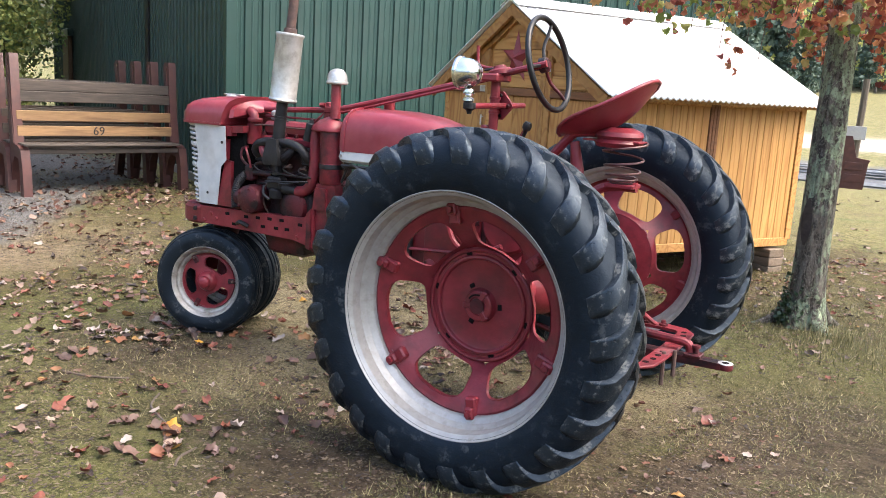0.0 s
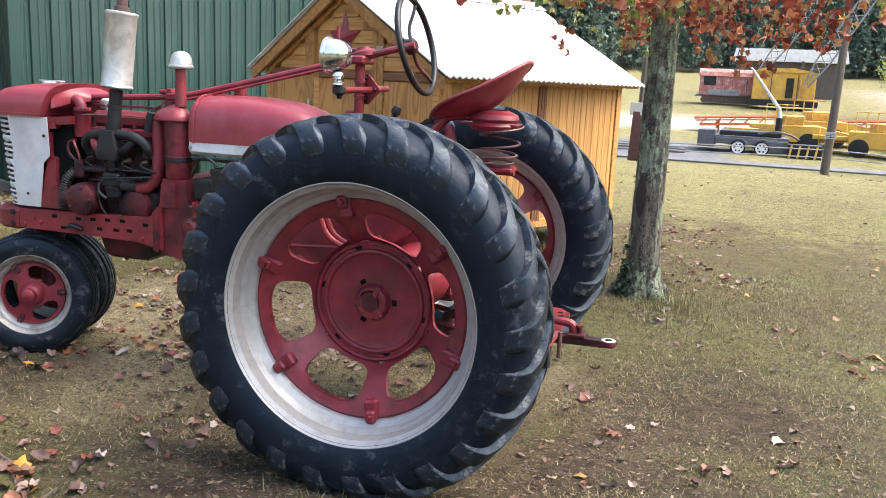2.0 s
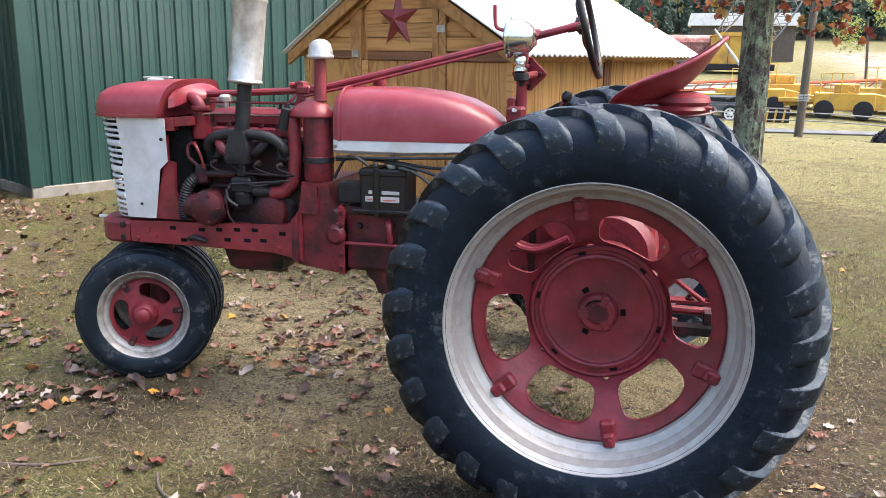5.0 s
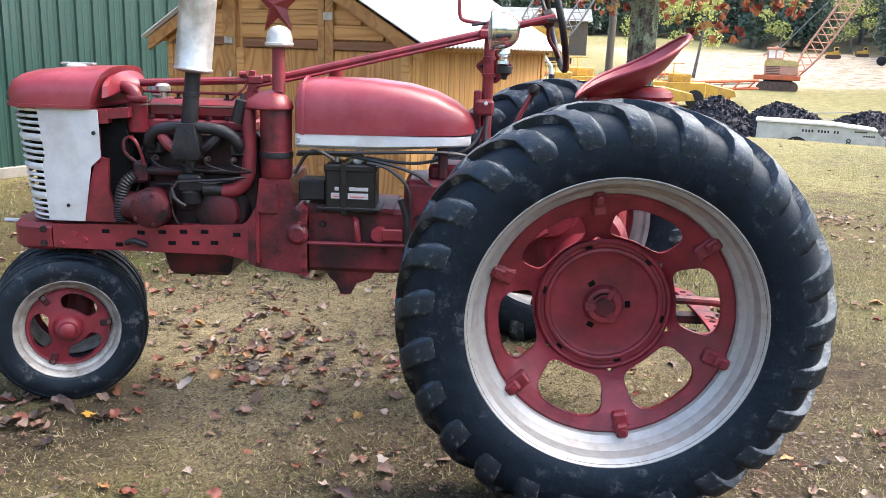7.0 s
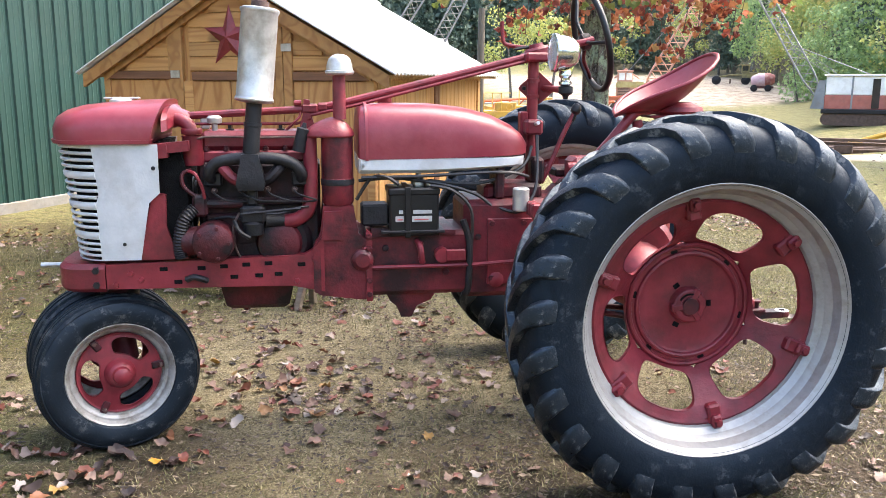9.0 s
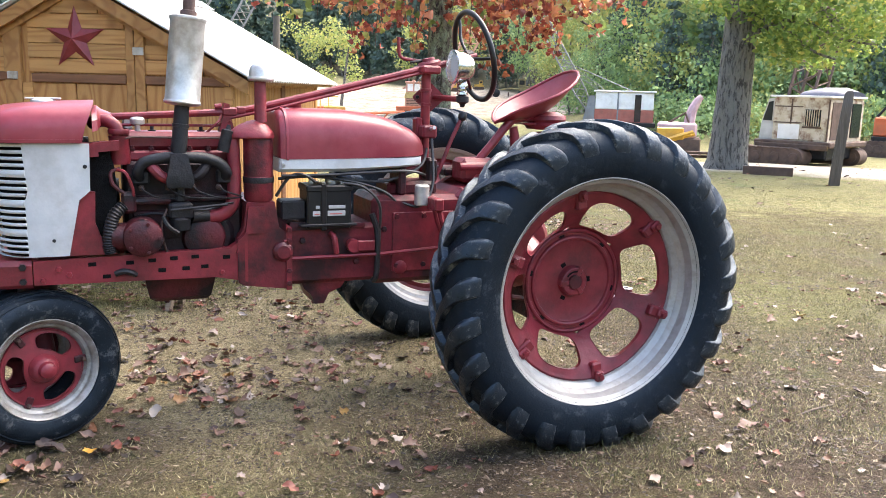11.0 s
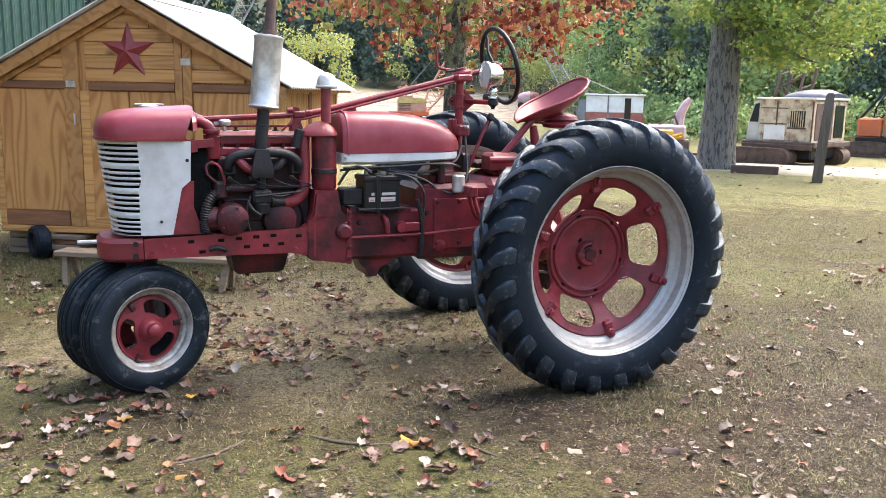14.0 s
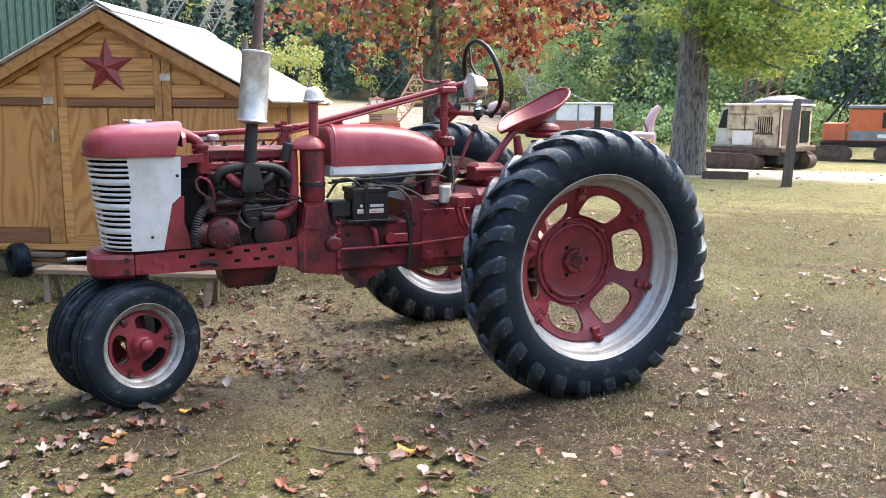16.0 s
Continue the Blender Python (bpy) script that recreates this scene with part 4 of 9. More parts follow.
for pts in ([(-1.21, -0.16, 1.12), (-1.05, -0.18, 1.13), (-0.85, -0.18, 1.10), (-0.7, -0.17, 1.05), (-0.62, -0.16, 0.98)], [(-0.91, -0.2, 1.10), (-0.82, -0.22, 1.08), (-0.74, -0.21, 1.0), (-0.73, -0.19, 0.86), (-0.74, -0.19, 0.64)], [(-1.045, -0.2, 1.105), (-1.1, -0.21, 1.14), (-1.16, -0.18, 1.13), (-1.22, -0.16, 1.04)], [(-0.92, -0.18, 1.12), (-0.7, -0.15, 1.1), (-0.5, -0.1, 1.16), (-0.44, -0.05, 1.25)], [(-1.2, -0.19, 1.135), (-0.95, -0.2, 1.14), (-0.6, -0.17, 1.15), (-0.46, -0.08, 1.12)], [(-0.62, -0.16, 1.0), (-0.52, -0.18, 0.98), (-0.44, -0.14, 1.08), (-0.42, -0.06, 1.3)]):
    part("cable", Build().tube(bez(pts, 6), 0.0075, 6), CABLE, tractor)
part("loom_cover", Build().tube(bez([(-0.77, -0.19, 0.95), (-0.742, -0.195, 0.85), (-0.745, -0.195, 0.66), (-0.76, -0.18, 0.62)], 5), 0.015, 8), BLACK, tractor)
b = Build().lathe([(0.01, 0.06), (0.012, 0.02), (0.03, 0.015), (0.032, 0)], pose(-0.955, -0.14, 1.10), 12)
b.lathe([(0.0, -0.055), (0.022, -0.05), (0.026, 0.0), (0.02, 0.005)], pose(-0.955, -0.14, 1.12), 14)
part("sediment_bowl", b, ALU, tractor)
part("oil_filter", Build().lathe([(0, 0.1), (0.03, 0.1), (0.036, 0.094), (0.036, 0.006), (0.03, 0)], pose(-0.52, -0.2, 0.985), 18), ALU, tractor, "small bright metal canister")

# fuel tank
b = Build()
rings = []


def tank_ring(x, hw, zt, zb, n=24):
    ring = []
    for k in range(n + 1):
        a = math.pi * k / n
        ring.append((x, -hw * math.copysign(abs(math.cos(a)) ** 0.5, math.cos(a)), zb + (zt - zb) * math.sin(a) ** 0.55))
    return ring


for x, hw, zt, zb in ((-1.212, 0.19, 1.395, 1.222), (-1.206, 0.205, 1.418, 1.215), (-1.19, 0.212, 1.43, 1.212), (-1.10, 0.213, 1.438, 1.212), (-0.9, 0.212, 1.436, 1.214), (-0.75, 0.205, 1.42, 1.216), (-0.64, 0.192, 1.392, 1.218), (-0.55, 0.165, 1.35, 1.22), (-0.50, 0.13, 1.312, 1.222), (-0.475, 0.09, 1.28, 1.225), (-0.468, 0.04, 1.25, 1.228)):
    rings.append(tank_ring(x, hw, zt, zb))
tank = part("fuel_tank", b.loft(rings), RED_HOOD, tractor, "rounded red fuel tank with white lower band", 40)
b = Build()
rings = []
for x, hw in ((-1.21, 0.195), (-1.2, 0.207), (-1.1, 0.211), (-0.9, 0.21), (-0.75, 0.203), (-0.64, 0.19), (-0.55, 0.163), (-0.505, 0.13), (-0.485, 0.09)):
    k = max(0, (x + 0.9) / 0.42)
    rings.append([(x, -hw, 1.214), (x, -hw, 1.168 + 0.014 * k), (x, -hw * 0.9, 1.152 + 0.022 * k), (x, hw * 0.9, 1.152 + 0.022 * k), (x, hw, 1.168 + 0.014 * k), (x, hw, 1.214)])
part("lower_band", b.loft(rings), WHITE, tank, "white painted lower band")
for x in (-1.203, -1.203):
    part("rivet", Build().lathe([(0, 0.008), (0.008, 0.006), (0.01, 0)], turn_y(-1.195, -0.207, 1.185), 8), ALU, tank)
b = Build()
rings = [tank_ring(x, 0.2155, 1.4415, 1.208) for x in (-1.182, -1.17)]
part("seam", b.loft(rings), RED_HOOD, tank)

# steering: shaft, support, second rod, column, wheel
b = Build().tube([(-1.96, -0.02, 1.383), (-1.41, -0.04, 1.413)], 0.0165, 10)
b.tube([(-1.39, -0.04, 1.414), (-1.27, -0.03, 1.437), (-0.85, -0.005, 1.539), (-0.42, 0.02, 1.645), (-0.15, 0.026, 1.713)], 0.0165, 10)
part("steering_shaft", b, RED, tractor)
b = Build().box((-1.44, -0.06, 1.395), (-1.37, -0.015, 1.435), 0.008)
b.box((-1.375, -0.055, 1.405), (-1.33, -0.02, 1.44), 0.008)
b.prism([(-1.455, 1.32), (-1.38, 1.32), (-1.40, 1.39), (-1.405, 1.45), (-1.43, 1.455), (-1.435, 1.39)], -0.055, 0.0)
b.tube(bez([(-1.52, -0.06, 1.31), (-1.47, -0.07, 1.36), (-1.45, -0.06, 1.38), (-1.44, -0.04, 1.41)], 4), 0.006, 6)
b.tube([(-1.44, -0.05, 1.44), (-1.47, -0.05, 1.437)], 0.012, 8)
part("shaft_support", b, RED, tractor)
part("governor_rod", Build().tube([(-1.89, -0.03, 1.352), (-1.46, -0.03, 1.352), (-1.40, -0.055, 1.375)], 0.007, 6).tube([(-1.40, -0.05, 1.388), (-1.2, -0.045, 1.432), (-0.85, -0.02, 1.52), (-0.43, 0.0, 1.625)], 0.008, 6), RED, tractor)
b = Build().box((-1.86, -0.03, 1.33), (-1.82, 0.02, 1.385), 0.006)
part("oil_filler", b, ALU, tractor)
part("tank_filler", Build().lathe([(0, 0.05), (0.03, 0.05), (0.032, 0.0)], pose(-1.08, 0.06, 1.43), 14), RED, tank)
b = Build().tube([(-0.425, 0.03, 1.0), (-0.42, 0.03, 1.64)], 0.024, 14)
for z in (1.465, 1.535):
    b.lathe([(0.024, -0.008), (0.029, -0.006), (0.029, 0.006), (0.024, 0.008)], pose(-0.42, 0.03, z), 14)
column = part("steering_column", b, RED, tractor)
pm = Matrix.Translation((-0.395, 0.055, 1.5)) @ Matrix.Rotation(radians(-18), 4, "Z")
b = Build().prism([(-0.083, 0), (-0.075, 0.012), (-0.012, 0.07), (0.012, 0.07), (0.075, 0.012), (0.083, 0), (0.075, -0.012), (0.012, -0.07), (-0.012, -0.07), (-0.075, -0.012)], -0.005, 0.005, pm)
bracket = part("lamp_bracket", b, RED, tractor)
for dx, dz in ((-0.058, 0.0), (0.058, 0.0), (0.0, 0.05), (0.0, -0.05)):
    part("bolt", Build().lathe([(0, 0.012), (0.009, 0.011), (0.011, 0)], pm @ pose(dx, -0.005, dz, 90, 0, 0), 6), RED_GRIMY, bracket)
part("lamp_bar", Build().tube([(-0.365, -0.30, 1.497), (-0.365, 0.24, 1.503)], 0.0145, 10), RED, tractor)
b = Build().box((-0.47, -0.05, 1.615), (-0.37, 0.10, 1.655), 0.01)
b.lathe([(0, 0.03), (0.05, 0.03), (0.06, 0.02), (0.06, 0.0), (0, 0)], pose(-0.40, 0.035, 1.65, 0, -14, 0), 20)
b.lathe([(0, 0.045), (0.03, 0.045), (0.035, 0.028)], pose(-0.40, 0.035, 1.65, 0, -14, 0), 16)
part("throttle_quadrant", b, RED, column)
b = Build().tube(bez([(-0.40, 0.05, 1.675), (-0.47, 0.06, 1.68), (-0.535, 0.066, 1.69), (-0.552, 0.068, 1.715), (-0.556, 0.07, 1.79)], 4), 0.0085, 8)
part("throttle_lever", b, RED, column)
part("reflector_bar", Build().tube([(-0.50, 0.05, 1.67), (-0.38, 0.05, 1.69)], 0.007, 6), BLACK, column)
# lower clamp with cable
b = Build().box((-0.47, -0.075, 1.30), (-0.395, 0.0, 1.365), 0.01, None)
part("clamp", b, RED, column)
part("clamp_bolt", Build().tube([(-0.43, -0.12, 1.355), (-0.43, -0.06, 1.345)], 0.008, 8), ALU, column)
b = Build().box((-0.48, 0.0, 1.24), (-0.445, 0.06, 1.40), 0.012)
part("switch_panel", b, RED, column)
wm = Matrix.Translation((-0.15, 0.055, 1.713)) @ pose(0, 0, 0, 0, 76, 0)
b = Build().tube([(0.223 * math.cos(2 * math.pi * k / 56), 0.223 * math.sin(2 * math.pi * k / 56), 0.0) for k in range(56)], 0.0145, 12, True)
sw = part("steering_wheel", b, PLASTIC, tractor, "thin black steering wheel", m=wm)
for k in range(3):
    a = 2 * math.pi * k / 3 + radians(35)
    part("spoke", Build().tube(bez([(0.03 * math.cos(a), 0.03 * math.sin(a), -0.03), (0.1 * math.cos(a), 0.1 * math.sin(a), -0.035), (0.17 * math.cos(a), 0.17 * math.sin(a), -0.012), (0.218 * math.cos(a), 0.218 * math.sin(a), 0)], 4), 0.0085, 8), PLASTIC if k else RED_GRIMY, sw)
part("hub", Build().lathe([(0, 0.0), (0.022, 0.0), (0.036, -0.012), (0.038, -0.045), (0.02, -0.055), (0.018, -0.09)], None, 20), RED_GRIMY, sw)

# head lamps: chrome bowl with glass looking forwards, on the bar's end
GLASS = bpy.data.materials.new("lamp_glass")
GLASS.use_nodes = True
GLASS.node_tree.nodes["Principled BSDF"].inputs["Transmission Weight"].default_value = 0.7
GLASS.node_tree.nodes["Principled BSDF"].inputs["Roughness"].default_value = 0.12
GLASS.node_tree.nodes["Principled BSDF"].inputs["Base Color"].default_value = (0.85, 0.86, 0.85, 1)
lm = Matrix.Translation((-0.395, -0.318, 1.645)) @ pose(0, 0, 0, 0, -90, 0)
lamp = part("headlight", Build().lathe([(0, -0.078), (0.02, -0.076), (0.038, -0.069), (0.052, -0.056), (0.062, -0.039), (0.068, -0.018), (0.071, 0.004), (0.072, 0.016), (0.077, 0.019), (0.079, 0.026), (0.077, 0.033), (0.070, 0.037), (0.068, 0.028), (0.055, -0.015), (0.03, -0.045), (0, -0.055)], None, 40), CHROME, tractor, "chrome headlight bowl", m=lm)
part("lens", Build().lathe([(0.0, 0.047), (0.04, 0.044), (0.070, 0.035), (0.070, 0.030), (0.0, 0.041)], None, 28), GLASS, lamp)
b = Build().lathe([(0.022, 1.574), (0.026, 1.565), (0.026, 1.552), (0.018, 1.545), (0.018, 1.535), (0.026, 1.53), (0.027, 1.52), (0.016, 1.512)], pose(-0.375, -0.318, 0), 18)
part("lamp_stud", b, CHROME, tractor)
part("lamp_base", Build().lathe([(0.012, 1.515), (0.03, 1.51), (0.03, 1.485), (0.014, 1.475), (0.010, 1.46), (0, 1.46)], pose(-0.37, -0.312, 0), 14), BLACK, tractor)

# gear lever and seat
part("gear_lever", Build().tube(bez([(-0.38, 0.0, 1.08), (-0.34, 0.0, 1.16), (-0.285, 0.005, 1.29), (-0.23, 0.01, 1.395)], 4), 0.011, 8), RED, tractor)
part("knob", Build().lathe([(0, 0.03), (0.016, 0.026), (0.023, 0.01), (0.022, -0.008), (0.012, -0.02), (0.012, -0.05)], pose(-0.225, 0.01, 1.405, 0, 20, 0), 16), PLASTIC, tractor)
b = Build()
NU, NV = 22, 22
vs, fs = [], []
for layer in (0, 1):
    for i in range(NU + 1):
        for j in range(NV + 1):
            a, r = 2 * math.pi * j / NV, i / NU
            px, py = r * math.cos(a), r * math.sin(a)
            x = 0.185 + 0.222 * px * (1.0 if px > 0 else 1.02)
            y = 0.205 * py * (1.0 + 0.10 * px)
            base = 1.522 + 0.088 * px
            rim = r ** 2.2
            z = base - 0.10 * (1 - rim) + 0.05 * max(0, px) ** 2 - 0.05 * max(0, -px) ** 3 * (1 - 0.6 * abs(py))
            z -= 0.006 * layer
            vs.append((x, y, z))
    off = layer * (NU + 1) * (NV + 1)
    for i in range(NU):
        for j in range(NV):
            q = [off + i * (NV + 1) + j, off + i * (NV + 1) + j + 1, off + (i + 1) * (NV + 1) + j + 1, off + (i + 1) * (NV + 1) + j]
            fs.append(tuple(q) if layer else tuple(q[::-1]))
b.add(vs, fs)
seat_rim = [vs[NU * (NV + 1) + j] for j in range(NV)]
b.tube([(x, y, z - 0.004) for x, y, z in seat_rim], 0.009, 8, True)
seat = part("seat", b, RED_HOOD, tractor, "faded red pressed-steel pan seat", 60)
b = Build().box((0.08, -0.05, 1.40), (0.30, 0.05, 1.43), 0.012, None)
b.box((0.10, -0.06, 1.372), (0.37, 0.06, 1.382), 0.004)
b.lathe([(0.05, 1.345), (0.10, 1.35), (0.112, 1.37), (0.10, 1.385), (0.112, 1.40), (0.105, 1.42), (0.06, 1.44)], pose(0.255, 0, 0), 24)
part("seat_mount", b, RED, seat)
part("seat_bar", Build().tube(bez([(-0.17, -0.03, 1.16), (-0.08, -0.03, 1.26), (0.02, -0.03, 1.375), (0.08, -0.03, 1.405), (0.28, -0.02, 1.41)], 5), 0.022, 10), RED, tractor)
part("seat_pivot", Build().box((-0.26, -0.09, 1.08), (-0.06, 0.06, 1.2), 0.02).tube([(-0.30, -0.14, 1.165), (-0.10, -0.14, 1.165)], 0.02, 10), RED, tractor)
part("damper", Build().tube([(0.10, -0.03, 1.12), (0.07, -0.03, 1.25), (0.05, -0.03, 1.36)], [0.03, 0.03, 0.022], 14), RED, tractor)
coil = []
for k in range(0, 151):
    a = 2 * math.pi * k / 30 + 0.6
    r = 0.045 + 0.058 * (k / 150)
    coil.append((0.285 + r * math.cos(a), r * math.sin(a), 1.188 + 0.188 * (k / 150) ** 2.4))
part("seat_spring", Build().tube(coil, 0.0055, 6), SPRING, tractor, "tapered dull red coil spring")
part("spring_arm", Build().tube(bez([(0.1, 0.0, 1.06), (0.17, 0, 1.14), (0.25, 0, 1.17), (0.36, 0, 1.172)], 5), 0.024, 10).box((0.22, -0.06, 1.165), (0.36, 0.06, 1.185), 0.006), RED, tractor)
part("wheel_box", Build().box((-0.3, 0.05, 1.1), (-0.1, 0.25, 1.14), 0.01), RED_GRIMY, tractor)

# drawbar and rear hitch
b = Build().loft([[(x, sy * w, 0.425 + sz * h) for sy, sz in ((-1, -1), (1, -1), (1, 1), (-1, 1))] for x, w, h in ((0.1, 0.036, 0.018), (0.60, 0.036, 0.018), (0.68, 0.033, 0.017), (0.80, 0.032, 0.015), (0.83, 0.032, 0.015))])
b.lathe([(0.016, 0.014), (0.032, 0.014), (0.034, 0.011), (0.034, -0.011), (0.032, -0.014), (0.016, -0.014)], pose(0.845, 0, 0.425), 24, True)
draw = part("drawbar", b, RED_GRIMY, tractor, "dark red drawbar with a worn bare end")
part("worn_end", Build().lathe([(0.017, 0.0155), (0.033, 0.0155), (0.034, 0.0135), (0.016, 0.0135)], pose(0.845, 0, 0.425), 20, True), ALU, draw, "bare worn steel ring")
part("pin_hole", Build().lathe([(0, 0.0165), (0.016, 0.0165), (0.016, 0.013)], pose(0.845, 0, 0.425), 14), DARK, draw)
part("clevis", Build().box((0.665, -0.04, 0.442), (0.74, 0.04, 0.458), 0.005), RED_GRIMY, draw)
part("clevis_pin", Build().tube([(0.71, 0, 0.45), (0.71, 0, 0.492)], 0.013, 10).lathe([(0, 0.012), (0.02, 0.01), (0.021, 0)], pose(0.71, 0, 0.484), 10), RED_GRIMY, draw)
# quadrant plate across the drawbar with rounded corners and arms running forward
# Sooty and grimy reds on the hitch tone down faces turned to the sky.
path_q = [(0.20, -0.36), (0.47, -0.36), (0.545, -0.345), (0.578, -0.30), (0.585, -0.20), (0.588, 0.0), (0.585, 0.22), (0.578, 0.30), (0.545, 0.345), (0.47, 0.36), (0.20, 0.36)]
rings = []
for k, (x, y) in enumerate(path_q):
    ax, ay = path_q[max(0, k - 1)]
    bx, by = path_q[min(len(path_q) - 1, k + 1)]
    d = Vector((bx - ax, by - ay, 0)).normalized()
    nx, ny = d.y, -d.x
    rings.append([(x + nx * w, y + ny * w, z) for w, z in ((-0.038, 0.446), (0.038, 0.446), (0.041, 0.450), (0.041, 0.456), (0.038, 0.460), (-0.038, 0.460))])
hitch = part("hitch_plate", Build().loft(rings), RED_SOOT, tractor, "flat red hitch plate with a row of pin holes")
# Pin holes as near-black discs laid on the plate, nothing cut.
for y in (-0.29, -0.225, -0.16, -0.095, 0.17, 0.235, 0.295):
    part("hole", Build().lathe([(0, 0.0015), (0.014, 0.0015), (0.0145, 0)], pose(0.585 if abs(y) < 0.28 else 0.572, y, 0.460), 12), DARK, hitch)
part("rub_mark", Build().box((0.556, -0.13, 0.4595), (0.62, -0.02, 0.4615), 0.001), WORN, hitch, "rubbed bare metal")
part("stay_tube", Build().tube(bez([(0.20, 0.02, 0.505), (0.45, 0.01, 0.505), (0.60, 0.0, 0.503), (0.665, 0.0, 0.497), (0.682, 0.0, 0.476), (0.684, 0.0, 0.446)], 4), 0.02, 10), RED_SOOT, hitch)
part("stay_lug", Build().box((0.40, -0.05, 0.46), (0.44, 0.05, 0.52), 0.006), RED_GRIMY, hitch)
for x, y, z in ((0.60, -0.12, 0.315), (0.635, -0.07, 0.35)):
    part("hitch_pin", Build().tube([(x, y, z), (x, y, 0.47)], 0.010, 8), RUST, hitch, "rusty hanging pin")
for x, y in ((0.45, 0.355), (0.36, 0.355), (0.45, -0.355)):
    part("bolt_head", Build().lathe([(0, 0.03), (0.012, 0.028), (0.014, 0.012), (0.022, 0.011), (0.022, 0)], pose(x, y, 0.459), 8), RED_GRIMY, hitch)
part("side_stay", Build().tube([(0.42, 0.34, 0.46), (0.30, 0.28, 0.56), (0.22, 0.2, 0.66)], 0.012, 8), RED, hitch)
b = Build().box((0.14, -0.20, 0.505), (0.18, 0.20, 0.56), 0.01)
b.box((0.1, -0.17, 0.36), (0.15, 0.17, 0.52), 0.012)
part("hitch_crossbar", b, RED_GRIMY, tractor)
part("tie_bar", Build().tube([(-0.2, -0.16, 0.52), (0.2, -0.17, 0.45)], 0.014, 8).tube([(-0.3, 0.1, 0.5), (0.3, 0.12, 0.42)], 0.014, 8), RED_GRIMY, tractor)


# ---- ground ----
def step(a, b, x):
    t = max(0.0, min(1.0, (x - a) / (b - a)))
    return t * t * (3 - 2 * t)


def height(x, y):
    """Level round the tractor, then a fall towards the yard and a rise to the wooded hill."""
    r, az = math.hypot(x, y), math.degrees(math.atan2(x, y))
    fall = (1.65 - 0.95 * step(28, 48, az)) * step(-45, -12, az) * (1 - step(95, 140, az))
    fall += 0.3 * step(10, 18, az) * (1 - step(28, 34, az))
    z = -fall * step(12, 37, r) + 0.055 * max(0.0, r - 42)
    edge = 150 - 98 * step(24, 40, az) - 55 * step(-2, -14, az) - 30 * step(14, 20, az) * (1 - step(27, 38, az))
    z += 0.2 * max(0.0, r - edge - 6) * (1 if -150 < az < 120 else 0.3)
    z = min(z, 42)
    near = 0.012 * noise.noise((x * 0.9, y * 0.9, 3)) + 0.02 * noise.noise((x * 0.25, y * 0.25, 7)) * step(3, 9, r)
    return z + near * (1 - 0.85 * step(1.6, 0.4, math.hypot(x - 0.0, abs(y) - 0.91) if abs(x) < 1.5 else 9))


def nodes_of(m):
    nt = m.node_tree
    return nt, nt.nodes, nt.links


